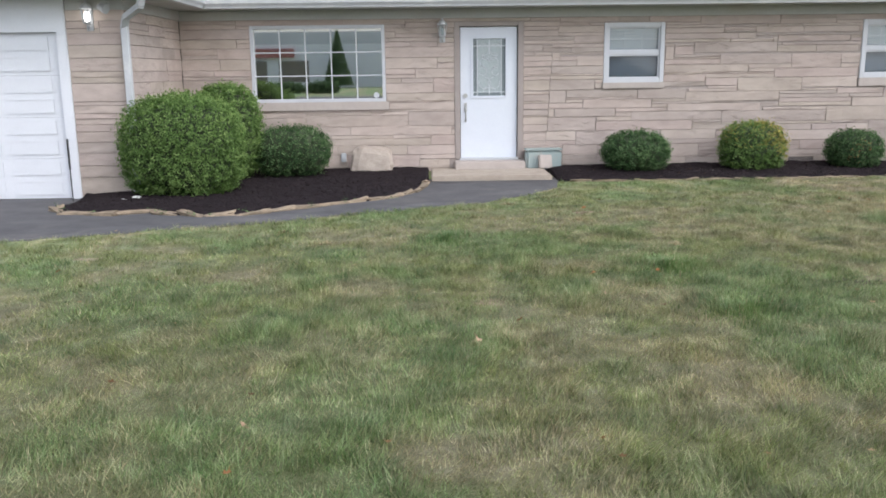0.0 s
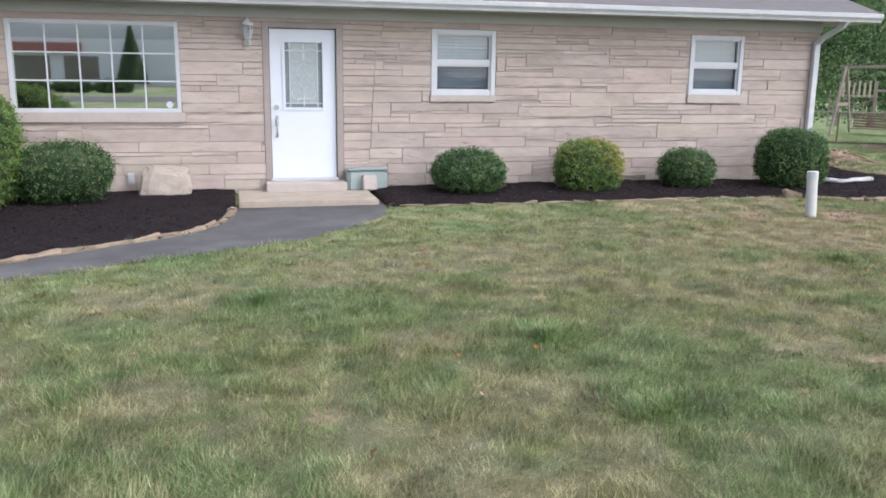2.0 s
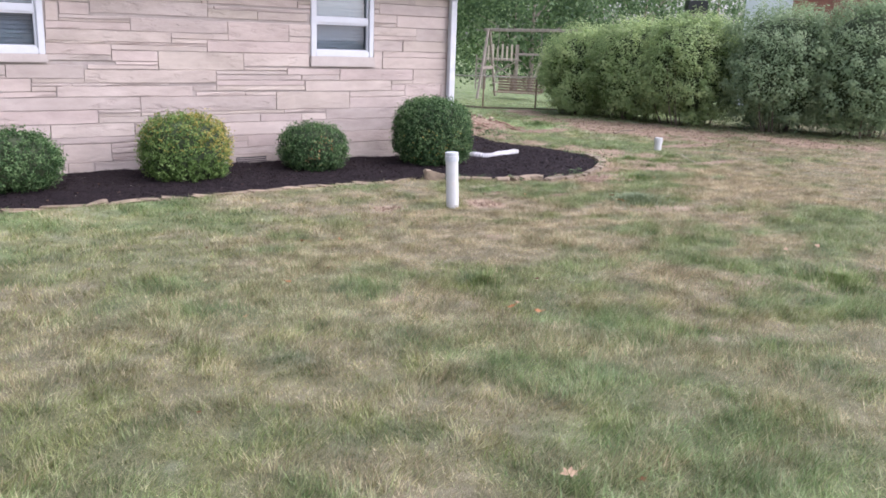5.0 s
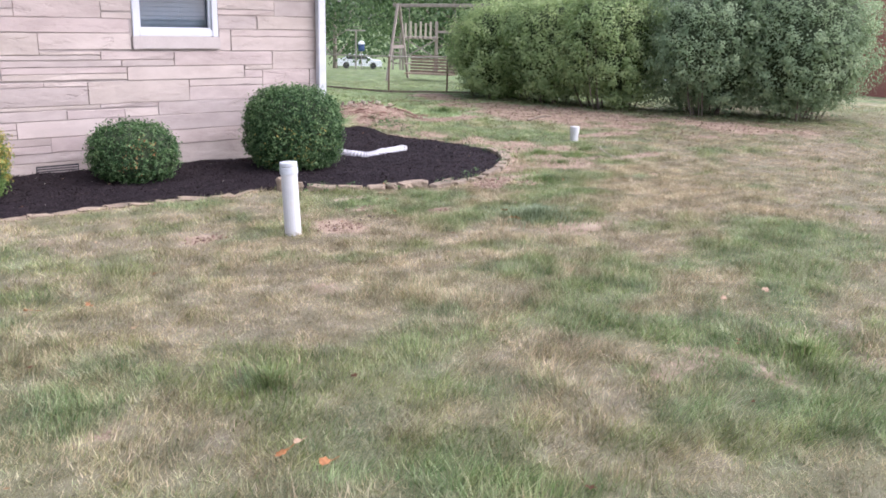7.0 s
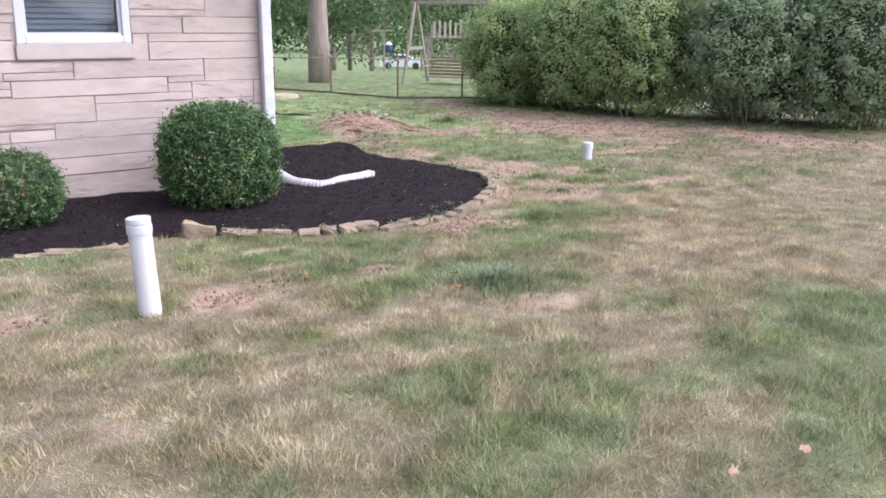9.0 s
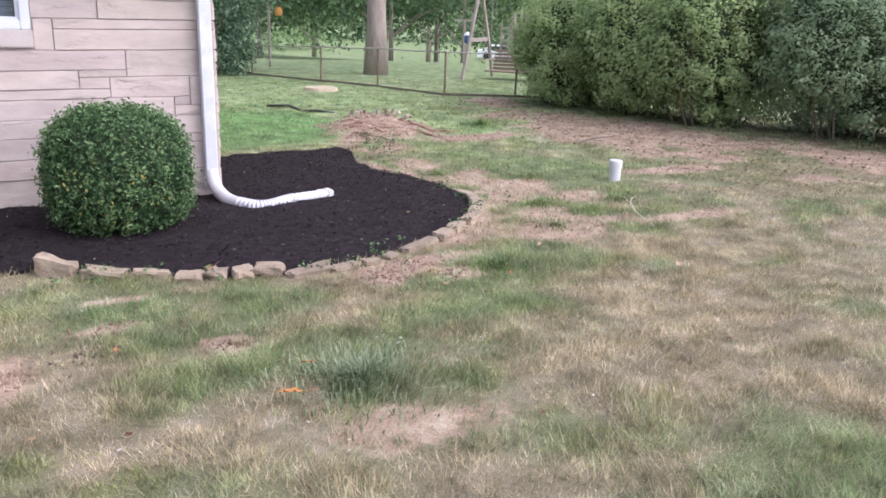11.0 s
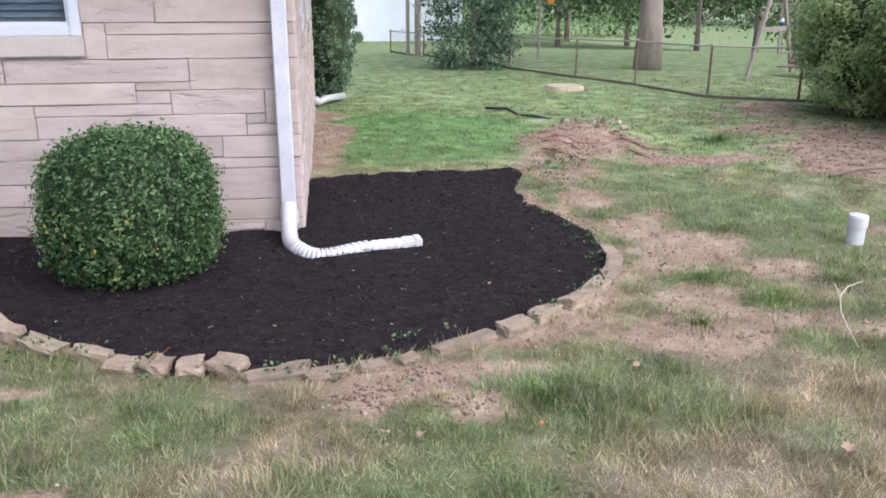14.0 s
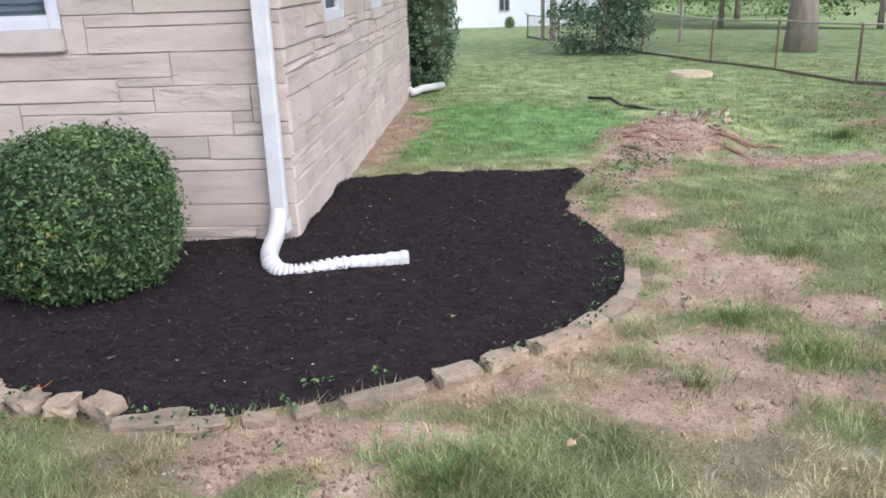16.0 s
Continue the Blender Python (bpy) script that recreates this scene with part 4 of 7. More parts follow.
part("bevelled_border", s, M_BEVEL, door, "dark bevelled glass border strips")
gcx, gcz = (GL[0] + GL[1]) / 2, (GL[2] + GL[3]) / 2
s = Shape()
for x in (GL[0] + 0.075, GL[1] - 0.075):
    s.beam((x, WALL_Y + 0.066, GL[2]), (x, WALL_Y + 0.066, GL[3]), 0.012)
for z in (GL[2] + 0.07, GL[3] - 0.12):
    s.beam((GL[0], WALL_Y + 0.066, z), (GL[1], WALL_Y + 0.066, z), 0.012)
for sg in (-1, 1):
    for cx, cz, r, a0, a1 in ((0.1, 0.27, 0.09, 20, 290), (0.07, 0.08, 0.07, -90, 180), (0.1, -0.06, 0.06, 60, 330), (0.075, -0.24, 0.09, 90, 380), (0.045, -0.36, 0.05, 0, 220), (0.06, 0.17, 0.05, 180, 420)):
        s.tube([(gcx + sg * (cx + r * math.cos(radians(a0 + (a1 - a0) * k / 14))), WALL_Y + 0.065, gcz + cz + r * math.sin(radians(a0 + (a1 - a0) * k / 14))) for k in range(15)], 0.005, 5)
for z0_, z1_ in ((0.2, 0.42), (-0.42, -0.3)):
    s.beam((gcx, WALL_Y + 0.065, gcz + z0_), (gcx, WALL_Y + 0.065, gcz + z1_), 0.014)
part("leaded_scrollwork", s, M_CAME, door, "grey leaded scroll ornament")
s = Shape()
s.tube([(X0 + 0.075, WALL_Y + 0.03, 1.1), (X0 + 0.075, WALL_Y + 0.052, 1.1)], 0.036, 16)
part("deadbolt", s, M_STEEL, door)
s = Shape()
s.box(X0 + 0.055, X0 + 0.1, WALL_Y + 0.04, WALL_Y + 0.052, 0.84, 0.99, 0.006)
s.tube([(X0 + 0.078, WALL_Y + 0.04, 0.93), (X0 + 0.078, WALL_Y - 0.01, 0.92), (X0 + 0.078, WALL_Y - 0.02, 0.86), (X0 + 0.078, WALL_Y - 0.015, 0.76), (X0 + 0.078, WALL_Y + 0.045, 0.7)], [0.012, 0.013, 0.011, 0.012, 0.016], 10)
part("handle", s, M_STEEL, door, "satin nickel entry handle")
part("threshold", Shape().box(X0 - 0.02, X1 + 0.02, WALL_Y - 0.05, WALL_Y + 0.1, Z0 - 0.022, Z0 + 0.01, 0.004), M_WHITE, door)
part("step", Shape().box(0.82, 1.92, WALL_Y - 0.3, WALL_Y + 0.05, -0.06, Z0 - 0.025, 0.012), M_SILL, house, "worn limestone door step")
stoop = thing("stoop", (0, 0, 0), "worn tan concrete stoop before the front door", "stoop", kind="structure")
part("slab", Shape().box(0.44, 2.2, 12.42, 13.3, -0.2, -0.012, 0.018), M_CONCRETE, stoop)
part("slab", Shape().box(0.44, 2.2, 13.302, 13.66, -0.2, -0.03, 0.01), M_CONCRETE, stoop)

# frieze, soffit, gutter, roof
s = Shape()
s.box(WING_X, SIDE_X + 0.012, WALL_Y - 0.022, WALL_Y + 0.016, WALL_TOP, EAVE_Z, 0.004)
s.box(SIDE_X - 0.016, SIDE_X + 0.022, WALL_Y + 0.02, BACK_Y, WALL_TOP, EAVE_Z, 0.004)
s.box(WING_X - 0.016, WING_X + 0.022, WING_Y, WALL_Y - 0.03, WALL_TOP, EAVE_Z, 0.004)
s.box(WING_X - 0.7, WING_X + 0.02, WING_Y - 0.022, WING_Y + 0.016, WALL_TOP, EAVE_Z, 0.004)
part("frieze_board", s, M_FRIEZE, house, "greige painted frieze board under the eaves")
s = Shape()
s.box(WING_X + 0.45, 10.14, WALL_Y - 0.45, WALL_Y, EAVE_Z, EAVE_Z + 0.02)
s.box(SIDE_X, 10.14, WALL_Y, BACK_Y, EAVE_Z, EAVE_Z + 0.02)
s.box(-12.0, WING_X + 0.45, WING_Y - 0.45, WING_Y, EAVE_Z, EAVE_Z + 0.02)
s.box(WING_X, WING_X + 0.45, WING_Y, WALL_Y, EAVE_Z, EAVE_Z + 0.02)
part("soffit", s, M_FRIEZE, house, "greige soffit boards")


def gutter_profile():
    return [(0.0, 0.0), (-0.075, 0.0), (-0.085, 0.03), (-0.115, 0.07), (-0.12, 0.125), (-0.108, 0.13), (-0.1, 0.115), (0.0, 0.125)]


def gutter(a, b, out, label=""):
    """A K-shaped gutter from a to b; out points away from the eave."""
    a, b, o = Vector(a), Vector(b), Vector(out)
    s = Shape()
    ra = [s.bm.verts.new(a - o * u + Vector((0, 0, z))) for u, z in gutter_profile()]
    rb = [s.bm.verts.new(b - o * u + Vector((0, 0, z))) for u, z in gutter_profile()]
    n = len(ra)
    for k in range(n):
        s.bm.faces.new((ra[k], ra[(k + 1) % n], rb[(k + 1) % n], rb[k]))
    s.bm.faces.new(ra)
    s.bm.faces.new(rb[::-1])
    return part("gutter", s, M_WHITE, house, label or "white aluminium gutter")


gutter((WING_X + 0.45, WALL_Y - 0.45, EAVE_Z - 0.005), (10.16, WALL_Y - 0.45, EAVE_Z - 0.005), (0, -1, 0))
gutter((WING_X + 0.45, WING_Y - 0.57, EAVE_Z - 0.005), (WING_X + 0.45, WALL_Y - 0.57, EAVE_Z - 0.005), (1, 0, 0))
gutter((-12.0, WING_Y - 0.45, EAVE_Z - 0.005), (WING_X + 0.45, WING_Y - 0.45, EAVE_Z - 0.005), (0, -1, 0))
PITCH = 0.33
RIDGE_Y = 17.0


def roof_piece(corners, thick=0.05):
    s = Shape()
    a = [s.bm.verts.new(c) for c in corners]
    b = [s.bm.verts.new((c[0], c[1], c[2] - thick)) for c in corners]
    n = len(a)
    s.bm.faces.new(a)
    s.bm.faces.new(b[::-1])
    for k in range(n):
        s.bm.faces.new((a[k], b[k], b[(k + 1) % n], a[(k + 1) % n]))
    return s


ez, ridge_z = EAVE_Z + 0.135, EAVE_Z + 0.135 + PITCH * (RIDGE_Y - WALL_Y + 0.5)
s = roof_piece([(WING_X + 0.4, WALL_Y - 0.5, ez), (10.18, WALL_Y - 0.5, ez), (10.18, RIDGE_Y, ridge_z), (WING_X + 0.4, RIDGE_Y, ridge_z)])
part("roof", s, M_SHINGLE, house, "grey asphalt shingle roof")
s = roof_piece([(-12.2, BACK_Y + 0.6, ez), (10.18, BACK_Y + 0.6, ez), (10.18, RIDGE_Y, ridge_z), (-12.2, RIDGE_Y, ridge_z)])
part("roof", s, M_SHINGLE, house, "grey asphalt shingle roof")
s = roof_piece([(-12.2, WING_Y - 0.5, ez), (WING_X + 0.5, WING_Y - 0.5, ez), (-5.2, RIDGE_Y - 2.2, ez + PITCH * 4.3), (-12.2, RIDGE_Y - 2.2, ez + PITCH * 4.3)])
part("roof", s, M_SHINGLE, house, "grey asphalt shingle roof")
s = roof_piece([(WING_X + 0.5, WING_Y - 0.5, ez), (WING_X + 0.5, RIDGE_Y, ez), (-6.0, RIDGE_Y, ez + PITCH * 3.0), (-5.2, RIDGE_Y - 2.2, ez + PITCH * 4.3)])
part("roof", s, M_SHINGLE, house, "grey asphalt shingle roof")
s = Shape()
s.box(10.13, 10.18, WALL_Y - 0.45, BACK_Y + 0.5, EAVE_Z, EAVE_Z + 0.13)
part("fascia", s, M_WHITE, house, "white fascia board")


def bent_pipe(pts, w, d, name, material, parent, label=""):
    s = Shape()
    for a, b in zip(pts, pts[1:]):
        s.beam(a, b, w, d, 0.006)
    return part(name, s, material, parent, label)


# downspout at the corner, with its flexible extension lying on the mulch
ds = part("downspout", Shape().beam((9.405, WALL_Y - 0.06, 0.08), (9.405, WALL_Y - 0.06, 2.12), 0.1, 0.075, 0.008), M_WHITE, house, "white aluminium corner downspout")
bent_pipe([(9.405, WALL_Y - 0.06, 2.1), (9.44, WALL_Y - 0.16, 2.2), (9.56, WALL_Y - 0.42, 2.36), (9.58, WALL_Y - 0.5, 2.45)], 0.09, 0.07, "elbow", M_WHITE, ds)
s = Shape()
s.box(9.345, 9.465, WALL_Y - 0.11, WALL_Y - 0.015, 0.03, 0.13, 0.01)
part("boot", s, M_PVC, ds)
pts, rad = [], []
way = [Vector((9.405, 13.61, 0.16)), Vector((9.405, 13.5, 0.06)), Vector((9.43, 13.22, 0.005)), Vector((9.54, 12.98, -0.005)), Vector((9.68, 12.95, -0.005)), Vector((9.9, 13.06, 0.0)), Vector((10.17, 13.1, 0.005))]
for k in range(len(way) - 1):
    for j in range(48):
        t = j / 48
        p0, p1, p2, p3 = way[max(k - 1, 0)], way[k], way[k + 1], way[min(k + 2, len(way) - 1)]
        pts.append(0.5 * ((2 * p1) + (p2 - p0) * t + (2 * p0 - 5 * p1 + 4 * p2 - p3) * t * t + (3 * p1 - p0 - 3 * p2 + p3) * t ** 3))
for k in range(len(pts)):
    u = k / len(pts)
    swell = 0.054 - 0.009 * min(max((u - 0.4) / 0.25, 0), 1)
    fold = 0.0 if u < 0.42 else (0.006 if u < 0.86 else 0.002)
    rad.append(swell + (fold if k % 8 < 4 else -fold))
part("flexible_extension", Shape().tube(pts, rad, 14, False), surface("dusty_white_plastic", (0.46, 0.445, 0.46), (0.58, 0.565, 0.58), 9, 60, 0.5, bump=0.1), ds, "white corrugated downspout extension", True)

s = Shape().box(-0.03, 0.06, -0.046, 0.046, -0.042, 0.042, 0.01)
s.box(0.045, 0.1, -0.05, 0.05, -0.048, 0.048, 0.008)
s.turn(pose(*way[-1], 3, 2, math.degrees(math.atan2(way[-1].y - way[-2].y, way[-1].x - way[-2].x))))
part("end_cuff", s, M_PVC, ds)

# downspout of the garage wing
dw = part("downspout", Shape().beam((WING_X + 0.03, WING_Y - 0.06, -0.05), (WING_X + 0.03, WING_Y - 0.06, 2.1), 0.09, 0.07, 0.008), M_WHITE, house, "white aluminium downspout on the garage corner")
bent_pipe([(WING_X + 0.03, WING_Y - 0.06, 2.08), (WING_X + 0.09, WING_Y - 0.16, 2.18), (WING_X + 0.36, WING_Y - 0.4, 2.3), (WING_X + 0.4, WING_Y - 0.46, 2.44)], 0.085, 0.07, "elbow", M_WHITE, dw)

# garage door
s = Shape()
s.box(-4.25, -4.12, WING_Y - 0.02, WING_Y + 0.15, -0.1, 2.02, 0.006)
s.box(-9.6, -4.12, WING_Y - 0.025, WING_Y + 0.15, 2.02, EAVE_Z, 0.006)
s.box(-12.0, -9.5, WING_Y - 0.02, WING_Y + 0.15, -0.1, EAVE_Z, 0.006)
garage = part("garage_door", s, M_GARAGE, house, "white panelled sectional garage door")
for j in range(4):
    z0 = -0.09 + j * 0.5275
    s = Shape().box(-9.5, -4.26, WING_Y + 0.06, WING_Y + 0.1, z0, z0 + 0.5255, 0.003)
    for i in range(7):
        x1 = -4.38 - i * 0.735
        for g in (0.045, 0.305):
            s.box(x1 - 0.62, x1, WING_Y + 0.05, WING_Y + 0.062, z0 + g, z0 + g + 0.175, 0.008)
    part("door_section", s, M_GARAGE, garage)


# ---- things along the house ----
def lantern(x, y, z, lit):
    top = thing("wall_lantern", (x, y, z), "white wall lantern, " + ("lit" if lit else "unlit") + ", on the limestone wall", "wall lamp", "wall lanterns")
    part("back_plate", Shape().box(-0.045, 0.045, -0.02, 0.0, -0.16, 0.12, 0.006), M_WHITE, top)
    part("arm", Shape().tube([(0, -0.01, -0.1), (0, -0.06, -0.14), (0, -0.1, -0.1), (0, -0.1, -0.07)], 0.01, 8), M_WHITE, top)
    s = Shape().lathe((0, -0.1, 0), [(0.03, -0.08), (0.05, -0.07), (0.05, -0.06)], 12)
    for k in range(6):
        a = math.pi * k / 3
        s.beam((0.045 * math.cos(a), -0.1 + 0.045 * math.sin(a), -0.06), (0.07 * math.cos(a), -0.1 + 0.07 * math.sin(a), 0.1), 0.01)
    part("cage", s, M_WHITE, top)
    part("cap", Shape().lathe((0, -0.1, 0.1), [(0.08, 0.0), (0.075, 0.02), (0.04, 0.06), (0.015, 0.075), (0.012, 0.1)], 12), M_WHITE, top)
    part("bulb", Shape().lathe((0, -0.1, -0.06), [(0.012, 0.0), (0.03, 0.05), (0.034, 0.08), (0.02, 0.12), (0.003, 0.13)], 12), M_BULB if lit else M_FROST, top)


lantern(0.645, WALL_Y, 2.08, False)
lantern(-3.81, WING_Y, 2.19, True)
sensor = thing("motion_light", (-3.6, WING_Y, 2.34), "grey round motion-sensor light beside the lit lantern", "wall lamp")
part("mount", Shape().tube([(0, -0.022, 0), (0, -0.06, 0)], 0.06, 16), M_BAND, sensor)
part("arm", Shape().tube([(0, -0.05, 0), (0, -0.1, -0.03)], 0.014, 8), M_BAND, sensor)
part("head", Shape().tube([(-0.05, -0.09, -0.02), (0.01, -0.12, -0.045), (0.05, -0.14, -0.06)], [0.035, 0.05, 0.06], 14), M_WHITE, sensor)

rock = thing("artificial_rock", (-0.47, 13.36, -0.08), "hollow grey-tan resin rock cover against the wall", "utility cover")
bm = bmesh.new()
bmesh.ops.create_cube(bm, size=2.0)
bmesh.ops.subdivide_edges(bm, edges=bm.edges[:], cuts=4, use_grid_fill=True)
for v in bm.verts:
    d = v.co.copy()
    k = (abs(d.x) ** 6 + abs(d.y) ** 6 + abs(d.z) ** 6) ** (-1 / 6) * max(abs(d.x), abs(d.y), abs(d.z))
    w = 1 + 0.13 * noise.noise(d * 0.9 + Vector((2, 5, 1))) + 0.05 * noise.noise(d * 2.7)
    v.co = Vector((d.x * k * 0.31 * w * (1 - 0.13 * d.z) + 0.03 * d.z, d.y * k * 0.2 * w + 0.05 * d.z, 0.2 + d.z * k * 0.22 * w - 0.03 * d.x * (d.z > 0)))
ob = new("shell", finish("shell", bm, M_TAN))
ob.parent = rock

box = thing("utility_box", (2.2, 13.5, -0.05), "faded grey-green plastic utility box beside the stoop", "utility box")
part("body", Shape().box(-0.27, 0.29, -0.12, 0.13, 0.0, 0.31, 0.035), M_TEAL, box)
part("lid", Shape().box(-0.28, 0.3, -0.13, 0.14, 0.3, 0.325, 0.01), M_TEAL, box)
blk = thing("paver_block", (2.22, 13.3, -0.02), "pale concrete paver leaning on the utility box", "paver")
part("block", Shape().box(-0.1, 0.1, -0.05, 0.04, 0.0, 0.21, 0.012).turn(pose(0, 0, 0, -10, 0, 8)), M_SILL, blk)

tap = thing("outlet_box", (-0.94, WALL_Y, 0.16), "small grey weatherproof outlet box low on the wall", "outlet")
part("cover", Shape().box(-0.04, 0.04, -0.06, 0.0, -0.07, 0.07, 0.008), M_BAND, tap)

rod = thing("driveway_marker", (-4.12, 10.9, -0.09), "thin black driveway marker rod", "marker")
part("rod", Shape().tube([(0, 0, -0.05), (0, 0, 0.45)], 0.008, 8), M_BLACK, rod)
part("grip", Shape().tube([(0, 0, 0.42), (0.0, 0, 0.8)], 0.014, 8), M_BLACK, rod)

vent = thing("crawl_vent", (6.4, WALL_Y, -0.02), "dark crawl-space vent low in the limestone", "vent")
s = Shape().box(-0.2, 0.2, -0.012, 0.0, -0.06, 0.09)
part("frame", s, M_BLACK, vent)
for k in range(6):
    part("slat", Shape().box(-0.19, 0.19, -0.022, -0.012, -0.05 + k * 0.023, -0.04 + k * 0.023), M_BROWN, vent)

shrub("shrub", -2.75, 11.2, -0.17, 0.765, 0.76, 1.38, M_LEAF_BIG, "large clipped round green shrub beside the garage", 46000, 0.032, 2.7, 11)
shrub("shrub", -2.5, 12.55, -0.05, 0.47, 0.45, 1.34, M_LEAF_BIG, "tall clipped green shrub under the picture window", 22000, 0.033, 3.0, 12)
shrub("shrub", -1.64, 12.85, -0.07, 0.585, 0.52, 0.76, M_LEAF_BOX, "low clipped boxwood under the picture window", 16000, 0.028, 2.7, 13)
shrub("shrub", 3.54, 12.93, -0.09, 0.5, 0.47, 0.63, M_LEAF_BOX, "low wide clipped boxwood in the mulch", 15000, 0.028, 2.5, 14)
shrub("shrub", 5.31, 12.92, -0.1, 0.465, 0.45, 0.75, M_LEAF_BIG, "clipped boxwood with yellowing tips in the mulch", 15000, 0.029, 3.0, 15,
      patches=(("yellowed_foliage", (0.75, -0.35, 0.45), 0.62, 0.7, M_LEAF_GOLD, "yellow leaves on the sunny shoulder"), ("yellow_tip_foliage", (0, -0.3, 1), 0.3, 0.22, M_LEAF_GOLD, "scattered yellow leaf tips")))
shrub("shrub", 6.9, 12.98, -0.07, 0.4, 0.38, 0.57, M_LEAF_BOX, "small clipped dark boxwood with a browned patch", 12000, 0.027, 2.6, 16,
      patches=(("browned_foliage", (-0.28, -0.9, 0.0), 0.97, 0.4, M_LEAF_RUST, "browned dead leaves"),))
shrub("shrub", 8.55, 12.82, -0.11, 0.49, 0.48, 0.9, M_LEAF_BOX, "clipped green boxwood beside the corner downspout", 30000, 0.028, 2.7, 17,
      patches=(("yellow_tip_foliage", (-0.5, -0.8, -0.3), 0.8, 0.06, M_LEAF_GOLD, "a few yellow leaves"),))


def rock_mesh(lx, ly, lz, seed, rough=1.0):
    """A rough split block with worn corners."""
    bm = bmesh.new()
    bmesh.ops.create_cube(bm, size=1.0)
    bmesh.ops.subdivide_edges(bm, edges=bm.edges[:], cuts=3, use_grid_fill=True)
    for v in bm.verts:
        d = v.co * 2
        r = (abs(d.x) ** 14 + abs(d.y) ** 14 + abs(d.z) ** 14) ** (-1 / 14) * max(abs(d.x), abs(d.y), abs(d.z))
        k = 1 + 0.16 * rough * noise.noise(d * 0.9 + Vector((seed * 3.1, seed, 0))) + 0.07 * rough * noise.noise(d * 2.3 + Vector((seed, 0, seed)))
        v.co = Vector((d.x / 2 * r * (1 + (k - 1) * 0.5 * rough) * lx, d.y / 2 * r * k * ly, d.z / 2 * r * k * lz))
    return finish("edging_stone", bm, M_EDGE)


def edging(line, start, stop, seed, label, low=1.0, size=(0.17, 0.34), tilt=7):
    rng = random.Random(seed)
    pts = [Vector((x, y, 0)) for x, y in line]
    lengths = [(b - a).length for a, b in zip(pts, pts[1:])]
    u, total = start, sum(lengths)
    while u < min(stop, total):
        lx = rng.uniform(*size)
        c, k = u + lx / 2, 0
        while k < len(lengths) - 1 and c > lengths[k]:
            c -= lengths[k]
            k += 1
        d = (pts[k + 1] - pts[k]).normalized()
        p = pts[k] + d * c
        out = Vector((d.y, -d.x, 0)) * rng.uniform(-0.035, 0.01)
        lz = rng.uniform(0.07, 0.1) * low
        ob = new("edging_stone", rock_mesh(lx * 1.02, rng.uniform(0.075, 0.11), lz, rng.random() * 50, 1.0 if tilt < 5 else 2.3))
        z = float(base_height(p.x, p.y)) + lz * rng.uniform(-0.22, 0.03)
        ob.matrix_world = pose(p.x + out.x, p.y + out.y, z, rng.uniform(-tilt, tilt), rng.uniform(-tilt, tilt), math.degrees(math.atan2(d.y, d.x)) + rng.uniform(-tilt, tilt))
        tagged(ob, label, "stone", "bed edging stones")
        u += lx * rng.uniform(0.97, 1.05)


edging(BED_LEFT, 0.6, 9, 3, "rough tan limestone edging the mulch bed", 0.8, (0.2, 0.42))
edging(BED_RIGHT, 0.2, 5.4, 5, "flat tan limestone edging the mulch bed", 0.4)
# the larger stones round the corner bed: x, y, length, width, height, turn
STONES = [(8.02, 12.02, 0.22, 0.12, 0.15, -32), (8.28, 11.85, 0.25, 0.09, 0.07, -33), (8.53, 11.74, 0.21, 0.09, 0.06, -25), (8.73, 11.57, 0.15, 0.11, 0.075, -20), (8.88, 11.53, 0.12, 0.1, 0.085, 62),
          (9.03, 11.51, 0.12, 0.11, 0.085, 85), (9.2, 11.51, 0.18, 0.1, 0.08, -30), (9.42, 11.39, 0.27, 0.09, 0.06, 6), (9.65, 11.38, 0.18, 0.08, 0.05, 12)]
BLOCKS = [(9.86, 11.43, 0.12, 0.07, 0.04, 10), (10.03, 11.49, 0.1, 0.07, 0.04, 30), (10.32, 11.63, 0.34, 0.09, 0.06, 24), (10.61, 11.79, 0.19, 0.09, 0.075, 35), (10.81, 11.95, 0.22, 0.09, 0.075, 42),
          (11.03, 12.12, 0.24, 0.1, 0.075, 42), (11.2, 12.3, 0.23, 0.1, 0.07, 50), (11.35, 12.52, 0.24, 0.1, 0.055, 58), (11.46, 12.76, 0.24, 0.09, 0.045, 70), (11.52, 13.03, 0.26, 0.08, 0.035, 82)]
rr = random.Random(44)
for rough_kind, (places, kind_label) in enumerate(((BLOCKS, "squared tan limestone block edging the mulch bed"), (STONES, "small rough limestone edging the mulch bed"))):
    for x, y, lx, ly, lz, a in places:
        ob = new("edging_stone", rock_mesh(lx * 1.04, ly * 1.1, lz, rr.random() * 50, 2.0 if rough_kind else 1.2))
        ob.matrix_world = pose(x, y, float(base_height(x, y)) + lz * 0.16, rr.uniform(-6, 6), rr.uniform(-5, 5) + (14 if lz > 0.1 else 0), a)
        tagged(ob, kind_label, "stone", "bed edging stones")


